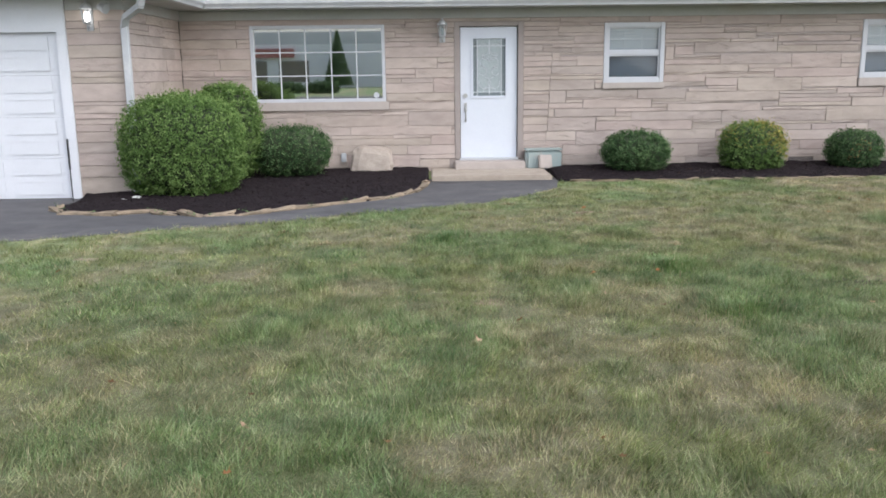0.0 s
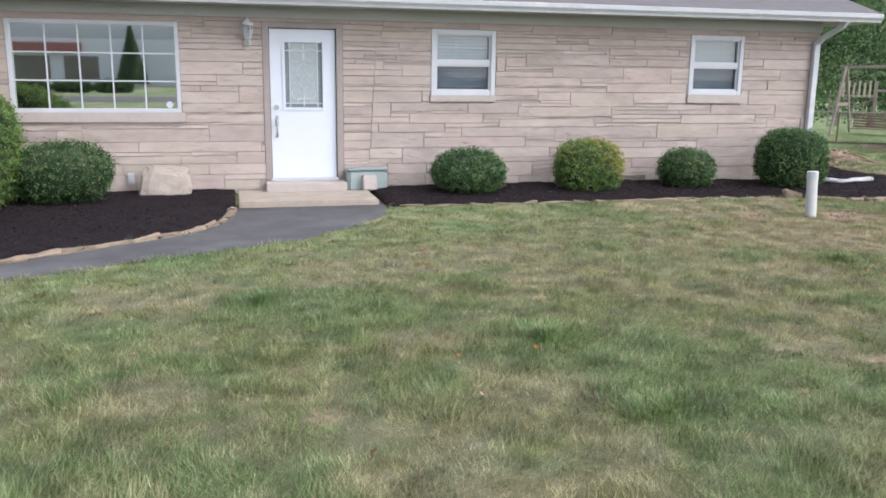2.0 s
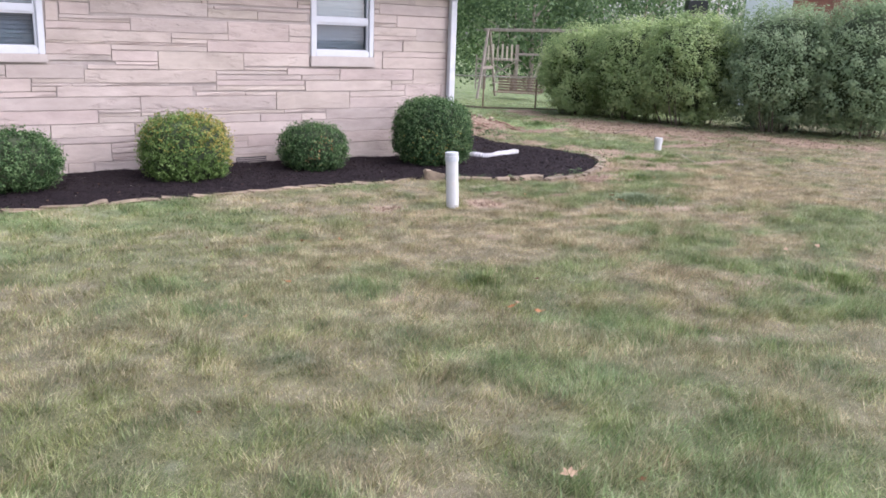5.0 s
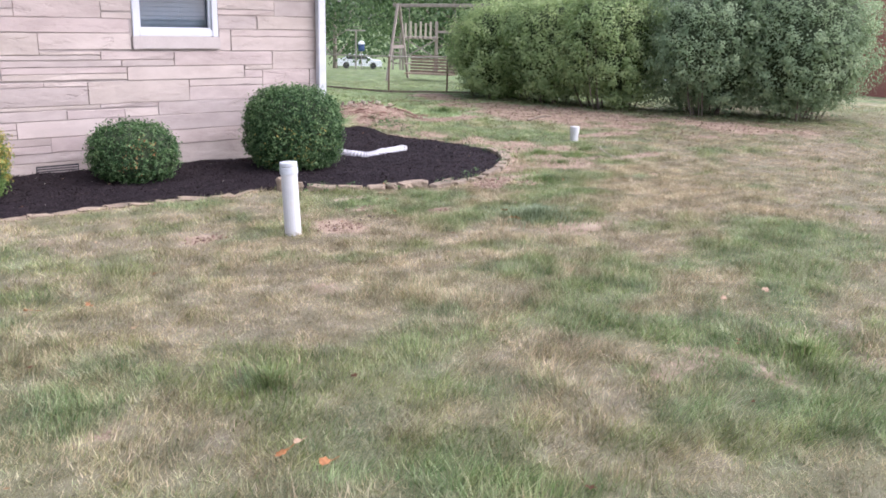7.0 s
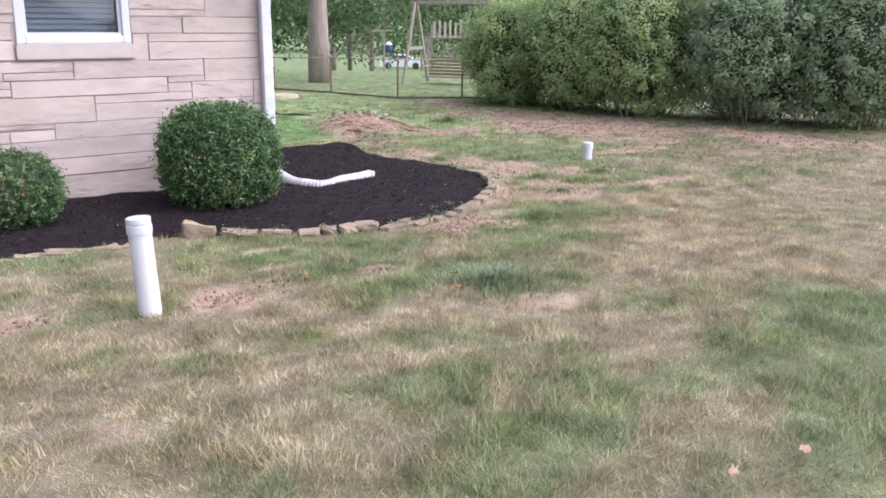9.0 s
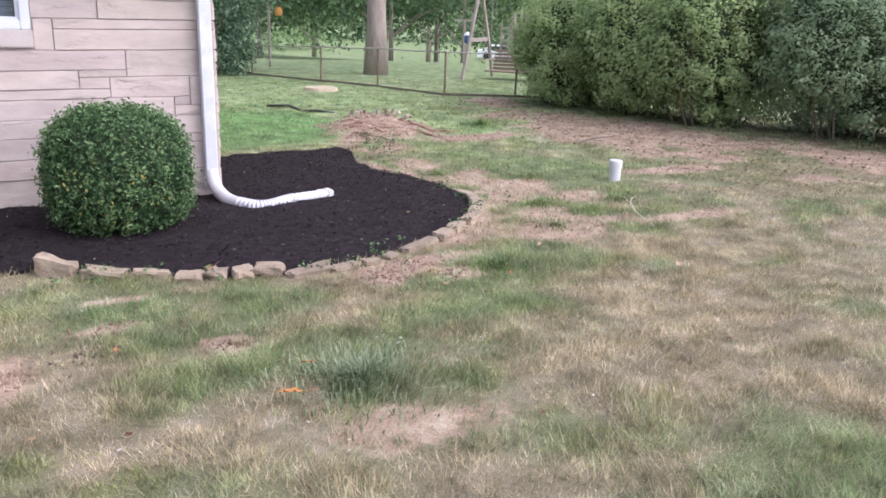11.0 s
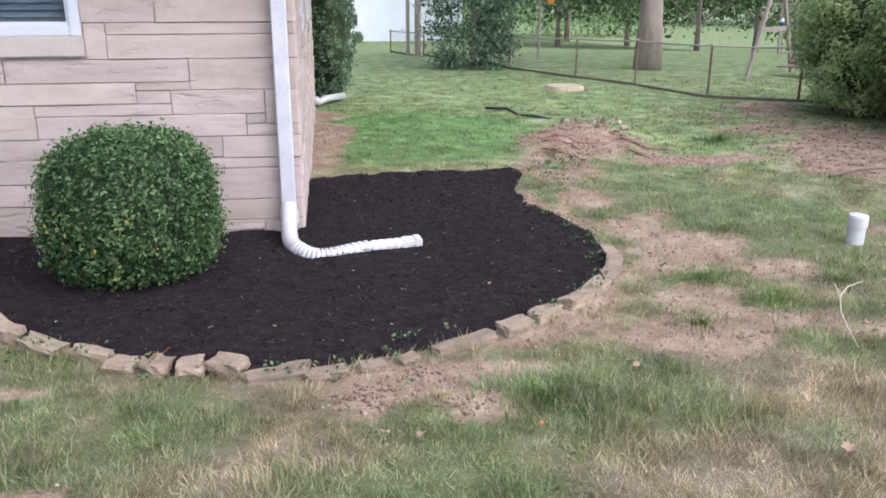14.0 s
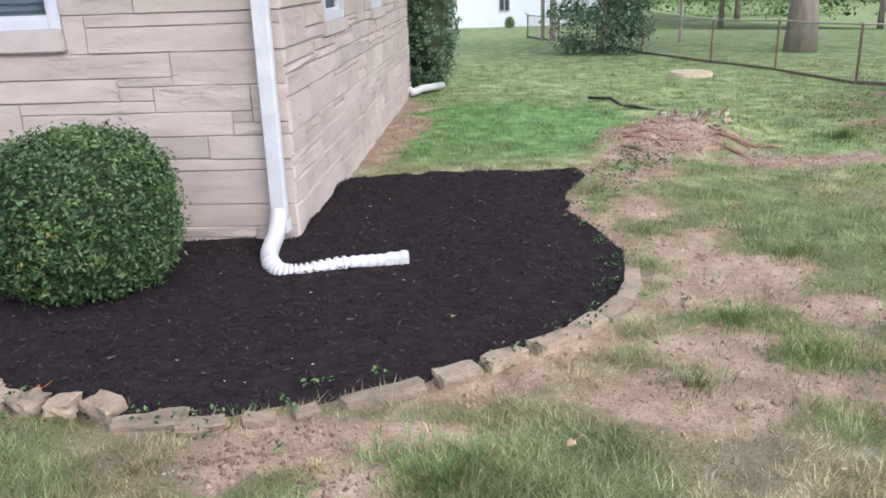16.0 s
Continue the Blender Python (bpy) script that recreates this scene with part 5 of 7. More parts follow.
def pvc_pipe(x, y, h, r, lean, collar, label):
    z = float(ground_height(x, y))
    top = thing("drain_pipe", (x, y, z), label, "pipe", "drain risers", turn=20)
    t = pose(0, 0, 0, lean, lean * 0.5, 0)
    part("riser", Shape().lathe((0, 0, 0), [(r, -0.08), (r, h - 0.002)], 24).turn(t), M_PVC, top, round_faces=False)
    if collar:
        part("cap", Shape().lathe((0, 0, h), [(r * 0.98, 0.0), (r * 1.06, 0.002), (r * 1.06, 0.03), (r * 0.95, 0.033)], 24).turn(t), M_BAND, top)
        part("clamp", Shape().lathe((0, 0, h), [(r * 1.05, -0.055), (r * 1.1, -0.053), (r * 1.1, -0.008), (r * 1.05, -0.005)], 24).turn(t), M_BAND, top, "grey rubber coupling")
    else:
        part("cap", Shape().lathe((0, 0, h), [(r * 1.12, -0.07), (r * 1.14, -0.06), (r * 1.14, 0.0), (r * 1.05, 0.014), (r * 0.4, 0.018)], 24).turn(t), M_PVC, top, "white push-on cap")


pvc_pipe(7.14, 10.45, 0.52, 0.062, -2.5, True, "white plastic drain riser standing in the lawn")
pvc_pipe(13.28, 13.02, 0.19, 0.058, 0.5, False, "short capped white drain riser in the grass")

scrap = thing("paper_scraps", (-3.2, 10.45, -0.02), "crumpled white paper scraps on the black mulch", "litter")
for dx, dy, sz in ((0.0, 0.1, 0.05), (0.03, 0.02, 0.035), (-0.09, -0.12, 0.04), (-0.03, -0.16, 0.03)):
    bm = bmesh.new()
    bmesh.ops.create_icosphere(bm, subdivisions=1, radius=sz)
    for v in bm.verts:
        v.co = Vector((dx, dy, 0.03)) + Vector((v.co.x * 1.2, v.co.y, v.co.z * 0.5)) * (1 + 0.9 * noise.noise(v.co * 40 + Vector((dx * 50, 0, 0))))
    ob = new("scrap", finish("scrap", bm, M_PVC))
    ob.parent = scrap
# ---- yard beyond ----
shrub("shrub", 9.66, 21.55, -0.12, 0.44, 0.75, 2.7, M_LEAF_PALE_BUSH, "tall grey-green shrub at the far house corner", 14000, 0.055, 2.8, 21, "loose shrubs")
s = Shape()
far = thing("drain_hose", (9.55, 20.35, -0.08), "white plastic downspout hose lying on the grass", "hose")
s.tube([(-0.03, 0, 0.12), (0.0, 0.05, 0.07), (0.12, 0.3, 0.09), (0.38, 0.75, 0.07)], [0.05, 0.052, 0.052, 0.055], 12)
part("tube", s, M_PVC, far, round_faces=True)
hose = thing("black_pipe", (12.0, 19.8, -0.07), "black corrugated drain pipe half hidden in the grass", "pipe")
part("tube", Shape().tube([(-0.05, 0.12, 0.0), (0.2, -0.2, 0.03), (0.3, -0.55, -0.02), (0.4, -0.85, 0.02), (0.6, -1.1, 0.0)], 0.02, 10), M_BLACK, hose, round_faces=True)
stump = thing("tree_stump", (13.72, 22.05, -0.09), "flat pale sawn tree stump", "stump")
bm = bmesh.new()
bmesh.ops.create_cone(bm, cap_ends=True, segments=22, radius1=0.36, radius2=0.31, depth=0.12)
for v in bm.verts:
    v.co *= 1 + 0.16 * noise.noise(v.co * 3.0)
    v.co.z += 0.02
ob = new("wood", finish("wood", bm, surface("sawn_wood", (0.36, 0.29, 0.19), (0.54, 0.46, 0.32), 8, 50, 0.9, bump=0.5)))
ob.parent = stump

# hedge row of big loose shrubs
def loose_shrub(name, x, y, z, rx, ry, h, material, label, clumps, per, leaf, seed, group, low=0.12):
    """An unclipped shrub: bare stems below, and leafy sprays over an uneven outline with hollows between them."""
    rng = np.random.default_rng(seed)
    top = thing(name, (x, y, z), label, "shrub", group)
    d = even_directions(clumps, rng)
    k = (np.abs(d) ** 2.8).sum(1) ** (-1 / 2.8)
    swell = 1 + 0.09 * np.sin(3 * d[:, 0] + seed) * np.sin(4 * d[:, 1] + 2 * seed) + 0.07 * np.sin(5 * d[:, 2] + 3 * d[:, 1] + seed)
    r = swell * np.where(rng.random(clumps) < 0.2, rng.uniform(0.72, 0.85, clumps), rng.uniform(0.88, 1.0, clumps))
    c = d * (k * r)[:, None] * np.array([rx, ry, h / 2]) * 0.9 + np.array([0, 0, h / 2 + low])
    c = c[c[:, 2] > low + 0.15 * rng.random(clumps)]
    n = len(c)
    size = rng.uniform(0.13, 0.3, n)
    which = np.repeat(np.arange(n), per)
    away = c - np.array([0, 0, h * 0.35])
    away /= np.linalg.norm(away, axis=1, keepdims=True)
    away = away + np.array([0, 0, 0.35]) + 0.3 * rng.normal(size=(n, 3))
    away /= np.linalg.norm(away, axis=1, keepdims=True)
    u = rng.random(n * per)
    off = rng.normal(size=(n * per, 3)) * (0.5 * (1.05 - 0.6 * u))[:, None]
    off += away[which] * (1.5 * u - 0.45)[:, None]
    off *= size[which][:, None]
    out = off / size[which][:, None] + 0.6 * away[which] + np.array([0, 0, 0.3])
    # part of the tint colours spray tops as lit and inner leaves as shaded
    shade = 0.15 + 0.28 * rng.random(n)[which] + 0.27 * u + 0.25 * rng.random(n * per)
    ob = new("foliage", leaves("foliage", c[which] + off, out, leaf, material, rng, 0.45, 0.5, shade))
    ob.parent = top
    # added solid core; its dark colour stands for shade inside the shrub
    ob = new("shade_core", core_mesh("shade_core", rx * 0.74, ry * 0.74, h * 0.4, h / 2 + low + 0.04, 2.6, M_CORE, seed))
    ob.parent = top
    for k in range(18):
        a, q = rng.uniform(0, 2 * math.pi), rng.uniform(0.2, 0.85)
        s = Shape().tube([(q * 0.6 * rx * math.cos(a), q * 0.6 * ry * math.sin(a), -0.08), (q * 0.85 * rx * math.cos(a), q * 0.85 * ry * math.sin(a), 0.35), (q * rx * math.cos(a) * 1.15, q * ry * math.sin(a) * 1.15, h * 0.6)], [0.02, 0.015, 0.007], 5)
        part("stem", s, M_STEM, top)
    return top


HEDGE = [(17.3, 18.75, 1.15, 1.0, 1.98), (17.4, 17.3, 1.15, 0.95, 2.14), (17.65, 15.9, 1.2, 0.95, 2.2), (18.5, 14.2, 1.35, 1.05, 2.5), (19.3, 12.8, 1.35, 1.05, 2.6)]
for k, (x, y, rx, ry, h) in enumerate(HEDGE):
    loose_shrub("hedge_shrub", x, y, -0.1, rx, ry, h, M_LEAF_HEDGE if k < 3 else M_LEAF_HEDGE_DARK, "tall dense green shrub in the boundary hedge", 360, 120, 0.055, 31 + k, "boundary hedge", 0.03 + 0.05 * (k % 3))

# chain-link fence
M_RUST = surface("rusty_steel", (0.13, 0.085, 0.06), (0.24, 0.165, 0.12), 12, 70, 0.8, bump=0.2)
fence = thing("chain_link_fence", (0, 0, 0), "low galvanised chain-link fence along the yard", "fence")
FENCE = [(17.95, 19.15), (16.78, 19.95), (15.66, 20.68), (15.12, 22.5), (14.44, 23.9), (13.56, 25.9), (12.9, 28.0), (12.2, 30.2), (11.5, 32.4)]
TOPS = [0.74, 0.73, 0.72, 0.69, 0.65, 0.58, 0.52, 0.46, 0.4]
M_RAIL = surface("weathered_rail", (0.30, 0.275, 0.235), (0.42, 0.39, 0.34), 12, 80, 0.6, metal=0.2, bump=0.1, dirt=(0.30, 0.22, 0.16), dirt_scale=3)
for (x, y), zt in zip(FENCE, TOPS):
    part("post", Shape().tube([(x, y, -0.2), (x + 0.01, y, zt + 0.02)], 0.02, 8), M_RUST, fence, "rusty steel post")
    part("post_cap", Shape().lathe((x, y, zt + 0.02), [(0.024, -0.02), (0.024, 0.012), (0.012, 0.026)], 8), M_RAIL, fence)
for (x0, y0), (x1, y1), za_, zb_ in zip(FENCE, FENCE[1:], TOPS, TOPS[1:]):
    zlow = float(ground_height((x0 + x1) / 2, (y0 + y1) / 2))
    part("rail", Shape().tube([(x0, y0, za_), ((x0 + x1) / 2, (y0 + y1) / 2, (za_ + zb_) / 2 - 0.012), (x1, y1, zb_)], 0.014, 6), M_RAIL, fence)
    s, n = Shape(), 34
    d = Vector((x1 - x0, y1 - y0, 0))
    for k in range(-14, n):
        for sg in (0, 1):
            a, b = max(k, 0) / n, min(k + 14, n) / n
            za, zb = (max(k, 0) - k) / 14, (min(k + 14, n) - k) / 14
            if sg:
                za, zb = 1 - za, 1 - zb
            if b > a:
                s.tube([(x0 + d.x * a, y0 + d.y * a, zlow + ((za_ + zb_) / 2 - zlow) * za), (x0 + d.x * b, y0 + d.y * b, zlow + ((za_ + zb_) / 2 - zlow) * zb)], 0.0011, 3, False)
    part("mesh_panel", s, M_GALV, fence)
    part("bottom_board", Shape().beam((x0, y0, zlow + 0.015), (x1, y1, zlow + 0.015), 0.035, 0.05), M_STEM, fence)

# timber swing frame with a slatted bench
swing = thing("swing_frame", (0, 0, 0), "weathered timber A-frame swing with a slatted bench", "swing")
A0, A1 = Vector((18.53, 24.11, 1.9)), Vector((19.94, 21.85, 1.94))
along = (A1 - A0).normalized()
across = Vector((-along.y, along.x, 0)).normalized()
part("top_beam", Shape().beam(A0 - along * 0.15, A1 + along * 0.15, 0.07, 0.09, 0.01), M_WOOD, swing)
for c in (A0, A1):
    for sg in (-1, 1):
        part("leg", Shape().beam(c + across * 0.05 * sg + Vector((0, 0, 0.03)), c + across * 0.95 * sg + Vector((0, 0, -2.3)), 0.065, 0.075, 0.008), M_WOOD, swing)
    part("brace", Shape().beam(c + across * 0.42 + Vector((0, 0, -1.1)), c - across * 0.42 + Vector((0, 0, -1.1)), 0.04, 0.09), M_WOOD, swing)
M_SLAT = surface("pale_slats", (0.40, 0.34, 0.27), (0.56, 0.49, 0.40), 9, 60, 0.8, bump=0.3)
M_BENCH = surface("brown_bench_timber", (0.18, 0.125, 0.09), (0.34, 0.25, 0.185), 9, 60, 0.85, bump=0.3)
bench = thing("bench_swing", (19.05, 23.28, 0.06), "brown slatted wooden bench swing hanging from the timber frame", "bench", turn=math.degrees(math.atan2(along.y, along.x)))
for k in range(6):
    part("slat", Shape().box(-0.7, 0.7, 0.22 + 0.02 * k, 0.245 + 0.02 * k, 0.06 + k * 0.08, 0.118 + k * 0.08), M_BENCH, bench)
for k in range(5):
    part("slat", Shape().box(-0.7, 0.7, -0.25 + k * 0.095, -0.175 + k * 0.095, 0.03, 0.055), M_BENCH, bench)
for x in (-0.69, 0.69):
    part("arm", Shape().beam((x, -0.28, 0.3), (x, 0.28, 0.3), 0.05, 0.03), M_WOOD, bench)
    part("hanger", Shape().tube([(x, 0.0, 0.28), (x * 0.95, 0.0, 1.82)], 0.012, 6), M_GALV, bench)

# low play deck with pickets and a ladder
tower = thing("play_tower", (25.9, 32.3, -0.38), "weathered timber play deck with pickets, a ladder and a side beam", "play tower", turn=-38)
for x in (-0.7, 0.64):
    for y in (-0.7, 0.7):
        part("post", Shape().beam((x, y, -0.3), (x, y, 1.86 if x > 0 else 1.7), 0.08), M_WOOD, tower)
part("deck", Shape().box(-0.76, 0.7, -0.76, 0.76, 1.18, 1.26), M_WOOD, tower)
for k in range(6):
    part("picket", Shape().box(-0.63 + k * 0.195, -0.55 + k * 0.195, -0.8, -0.765, 1.2, 1.78 + 0.07 * (k % 2)), M_SLAT, tower)
for k in range(6):
    part("rung", Shape().box(-1.06, -0.82, -0.72, -0.66, 0.2 + k * 0.2, 0.25 + k * 0.2), M_WOOD, tower)
for x in (-1.08, -0.8):
    part("ladder_rail", Shape().beam((x, -0.7, -0.3), (x, -0.7, 1.4), 0.06), M_WOOD, tower)
for sg in (-1, 1):
    part("cross_brace", Shape().beam((-0.64 * sg, -0.8, 0.45), (0.58 * sg, -0.8, 1.16), 0.08, 0.04), M_WOOD, tower)
part("side_beam", Shape().beam((0.58, 0.0, 1.46), (2.5, 0.0, 1.48), 0.09), M_WOOD, tower)
for y in (-0.65, 0.65):
    part("beam_leg", Shape().beam((2.35, 0.05 if y > 0 else -0.05, 1.46), (2.05, y, -0.4), 0.09), M_SLAT, tower)
part("beam_brace", Shape().beam((1.75, -0.03, 1.45), (1.1, -0.3, -0.4), 0.085), M_SLAT, tower)

# unidentified dark box; the shed form and the wall below it are made up
shed = thing("shed", (36.84, 31.0, -1.5), "small unidentified dark box beyond the hedge", "shed", turn=-40)
part("wall", Shape().box(-0.38, 0.38, -0.38, 0.38, 0.0, 4.72), M_BROWN, shed)
part("roof", Shape().box(-0.46, 0.46, -0.46, 0.46, 4.72, 5.3, 0.03), M_BLACK, shed)

# distant white barn, poles, car, clothes pole
barn = thing("barn", (0, 0, 0), "long white metal-sided barn", "barn")
s = Shape().box(8.2, 16.0, 48.0, 60.0, -1.1, 2.6)
part("wall", s, M_BARN, barn)
part("roof", roof_piece([(7.8, 47.5, 2.55), (16.4, 47.5, 2.55), (16.4, 54.0, 4.8), (7.8, 54.0, 4.8)], 0.08), M_BARN, barn)
part("roof", roof_piece([(16.4, 60.5, 2.55), (7.8, 60.5, 2.55), (7.8, 54.0, 4.8), (16.4, 54.0, 4.8)], 0.08), M_BARN, barn)
w = part("window", Shape().box(10.68, 11.16, 47.95, 48.0, -0.13, 0.42), M_VINYL, barn)
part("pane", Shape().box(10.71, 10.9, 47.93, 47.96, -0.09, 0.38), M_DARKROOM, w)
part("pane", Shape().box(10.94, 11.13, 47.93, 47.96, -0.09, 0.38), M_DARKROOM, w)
shrub("shrub", 11.15, 47.3, -0.85, 0.16, 0.16, 0.42, M_LEAF_PALE, "small pale clump against the white barn", 700, 0.07, 2.2, 27, "loose shrubs")
for x, y, r in ((11.83, 30.6, 0.05), (12.08, 30.5, 0.085)):
    p = thing("utility_pole", (x, y, -0.3), "grey weathered utility pole", "pole", "utility poles")
    part("shaft", Shape().tube([(0, 0, 0), (0, 0, 8)], [r, r * 0.85], 10), M_WOOD, p)
feeder_pole = thing("feeder_pole", (14.78, 28.3, float(ground_height(14.78, 28.3))), "thin grey pole carrying an orange bird feeder", "pole")
part("shaft", Shape().tube([(0, 0, -0.1), (0, 0, 1.95)], 0.035, 8), M_WOOD, feeder_pole)
part("crossbar", Shape().beam((-0.25, 0, 1.9), (0.35, 0, 1.9), 0.05), M_WOOD, feeder_pole)
part("feeder", Shape().box(0.18, 0.34, -0.08, 0.08, 1.28, 1.5, 0.02), surface("orange_plastic", (0.45, 0.20, 0.04), (0.6, 0.3, 0.06), 9, 50, 0.6, bump=0.1), feeder_pole, "small orange hanging bird feeder")
part("hanger", Shape().tube([(0.26, 0, 1.5), (0.26, 0, 1.9)], 0.006, 5), M_BLACK, feeder_pole)

car = thing("parked_car", (54.0, 77.0, float(ground_height(54.0, 77.0)) + 0.02), "white parked saloon car far off", "car", turn=-35)
part("body", Shape().prism([(-2.2, 0.25), (2.2, 0.25), (2.25, 0.6), (2.1, 0.8), (1.2, 0.88), (0.6, 1.35), (-1.0, 1.38), (-1.7, 0.95), (-2.2, 0.85)], -0.85, 0.85), M_BARN, car)
for x in (-1.35, 1.35):
    for y in (-0.86, 0.76):
        part("wheel", Shape().tube([(x, y, 0.32), (x, y + 0.1, 0.32)], 0.32, 16), M_BLACK, car)
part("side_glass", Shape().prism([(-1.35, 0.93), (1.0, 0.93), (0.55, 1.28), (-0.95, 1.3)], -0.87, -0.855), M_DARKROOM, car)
pole_foot = float(ground_height(24.75, 35.2))
pole = thing("clothes_pole", (24.75, 35.2, pole_foot), "grey T-shaped clothes line pole", "pole")
part("shaft", Shape().tube([(0, 0, -0.1), (0, 0, 1.04 - pole_foot)], 0.037, 8), M_RAIL, pole)
part("crossbar", Shape().beam((-0.34, 0.22, 1.04 - pole_foot), (0.34, -0.22, 1.04 - pole_foot), 0.055), M_RAIL, pole)
feeder = thing("bird_feeder", (24.2, 34.0, float(ground_height(24.2, 34.0))), "blue bird feeder with a white roof on a thin post", "bird feeder")
zb = 0.24 - float(ground_height(24.2, 34.0))
part("post", Shape().tube([(0, 0, -0.1), (0, 0, zb)], 0.022, 8), M_RAIL, feeder)
part("hopper", Shape().lathe((0, 0, zb), [(0.10, 0.0), (0.13, 0.03), (0.13, 0.24), (0.11, 0.27)], 14), surface("blue_plastic", (0.03, 0.06, 0.16), (0.05, 0.10, 0.24), 6, 40, 0.5, bump=0.1), feeder, round_faces=True)
part("roof", Shape().lathe((0, 0, zb + 0.27), [(0.15, 0.0), (0.14, 0.05), (0.08, 0.11), (0.02, 0.13)], 14), M_BARN, feeder, "white domed roof", True)

# neighbour's house past the hedge
nb = thing("house", (0, 0, 0), "neighbouring red brick house with a white gable", "house")
part("wall", Shape().box(30.6, 44.0, 9.0, 21.9, -0.6, 5.2), M_BRICK, nb)
part("wall", Shape().box(30.55, 44.0, 21.9, 23.8, -0.6, 5.6), M_BARN, nb)
part("roof", roof_piece([(30.0, 8.4, 5.1), (30.0, 24.2, 5.1), (37.0, 24.2, 8.0), (37.0, 8.4, 8.0)], 0.1), M_SHINGLE, nb)
part("roof", roof_piece([(44.6, 24.2, 5.1), (44.6, 8.4, 5.1), (37.0, 8.4, 8.0), (37.0, 24.2, 8.0)], 0.1), M_SHINGLE, nb)

# trees
tree("tree", 16.45, 25.4, 12.0, 0.26, 3.4, 5.0, 20000, 0.14, M_LEAF_TREE, "tall yard tree with a thick grey-brown trunk", 51, 90)
tree("tree", 12.85, 26.3, 4.0, 0.07, 0.05, 1.15, 16000, 0.08, M_LEAF_PALE_BUSH, "small dense dark tree by the fence", 52, 90)
BACK = [(24, 40, 9, 4), (19.5, 44, 9, 4), (29, 45, 10, 5), (34, 41, 10, 5), (39, 36, 10, 5), (30, 35, 8, 3.6), (15, 52, 9, 4.5), (23, 55, 11, 5), (44, 46, 12, 6), (50, 34, 7, 4), (36, 54, 12, 6), (29, 62, 13, 6), (10, 60, 11, 6), (18, 66, 13, 6), (56, 44, 13, 6), (40, 66, 14, 7), (52, 58, 14, 7)]
for k, (x, y, h, r) in enumerate(BACK):
    tree("tree", x, y, h, 0.10 + 0.006 * k, 1.35 + 0.22 * (k % 4), r, 9000 if y < 46 else 6500, 0.21 if y < 46 else 0.26, M_LEAF_PALE if k % 8 == 3 else M_LEAF_TREE, "leafy green tree beyond the yards", 60 + k, 80, "trees beyond the yards")


def woods(name, x0, y0, x1, y1, depth, h, count, seed, leaf=0.6, material=M_LEAF_TREE):
    rng = np.random.default_rng(seed)
    u, v = rng.random(count), rng.random(count)
    x, y = x0 + (x1 - x0) * u, y0 + (y1 - y0) * u
    L = math.hypot(x1 - x0, y1 - y0)
    nxv, nyv = -(y1 - y0) / L, (x1 - x0) / L
    crest = h * (0.65 + 0.5 * fbm(u * L, v * 0, 9.0, seed, 4))
    p = np.column_stack([x + nxv * depth * v, y + nyv * depth * v, crest * rng.random(count) ** 0.8 - 3.6])
    ob = new(name, leaves(name, p, np.tile([0.0, -0.3, 0.5], (count, 1)), leaf, material, rng, 0.6, 0.7))
    return tagged(ob, "dense green growth closing the distance", "woods", kind="stuff")


woods("far_woods", 175, 10, 20, 150, -16, 20, 46000, 90, 0.68)
woods("far_brush", 44, 98, -10, 104, 6, 5.5, 9000, 97, 0.4, M_LEAF_PALE)
woods("far_woods", 40, 150, -120, 110, 14, 16, 16000, 91, 0.7)
woods("far_woods", 160, 20, 150, -80, 10, 16, 4000, 94, 1.2)
woods("far_woods", -110, -150, 110, -140, -10, 5, 5000, 92)

# across the street behind the walker, seen mirrored in the picture window
road = thing("road", (0, 0, 0), "grey asphalt street", "road", kind="structure")
part("carriageway", Shape().box(-200, 200, -27, -19, -0.2, 0.02), M_ASPHALT, road)
shop = thing("shop_building", (0, 0, 0), "low pale shop building with a red fascia", "building")
part("wall", Shape().box(-60, 4.0, -72, -60, -0.3, 4.3), M_BARN, shop)
part("fascia", Shape().box(-60, -12.6, -60.3, -59.6, 3.0, 3.9), surface("red_fascia", (0.34, 0.13, 0.115), (0.42, 0.18, 0.16), 2, 30, 0.5, bump=0.0), shop, "red fascia band")
for k in range(5):
    part("window", Shape().box(-31 + k * 4.2, -28.0 + k * 4.2, -60.05, -59.95, 0.6, 2.7), M_GALV, shop)
hall = thing("warehouse", (0, 0, 0), "pale flat-roofed hall far across the street", "building")
part("wall", Shape().box(-34, 4.0, -110, -96, -0.3, 7.2), M_BAND, hall)
con = thing("conifer", (-8.0, -57, 0), "soft cone-shaped conifer across the street", "tree")
part("trunk", Shape().tube([(0, 0, -0.1), (0, 0, 4.6)], [0.12, 0.02], 8), M_BARK, con)
crng = np.random.default_rng(95)
cu, ca = crng.random(9000) ** 1.6, crng.uniform(0, 2 * np.pi, 9000)
cr = 1.35 * (1 - cu) * (0.75 + 0.3 * crng.random(9000)) + 0.05
cp = np.column_stack([cr * np.cos(ca), cr * np.sin(ca), 0.3 + 5.2 * cu])
ob = new("crown", leaves("crown", cp, np.column_stack([np.cos(ca), np.sin(ca), 0.4 + 0 * ca]), 0.2, M_LEAF_TREE, crng, 0.6, 0.4))
ob.parent = con
for k in range(5):
    shrub("shrub", -17.5 + k * 2.6, -36, -0.05, 1.2, 0.8, 0.8, M_LEAF_TREE, "rounded green shrub beside the street", 2500, 0.2, 2.4, 100 + k, "roadside shrubs")


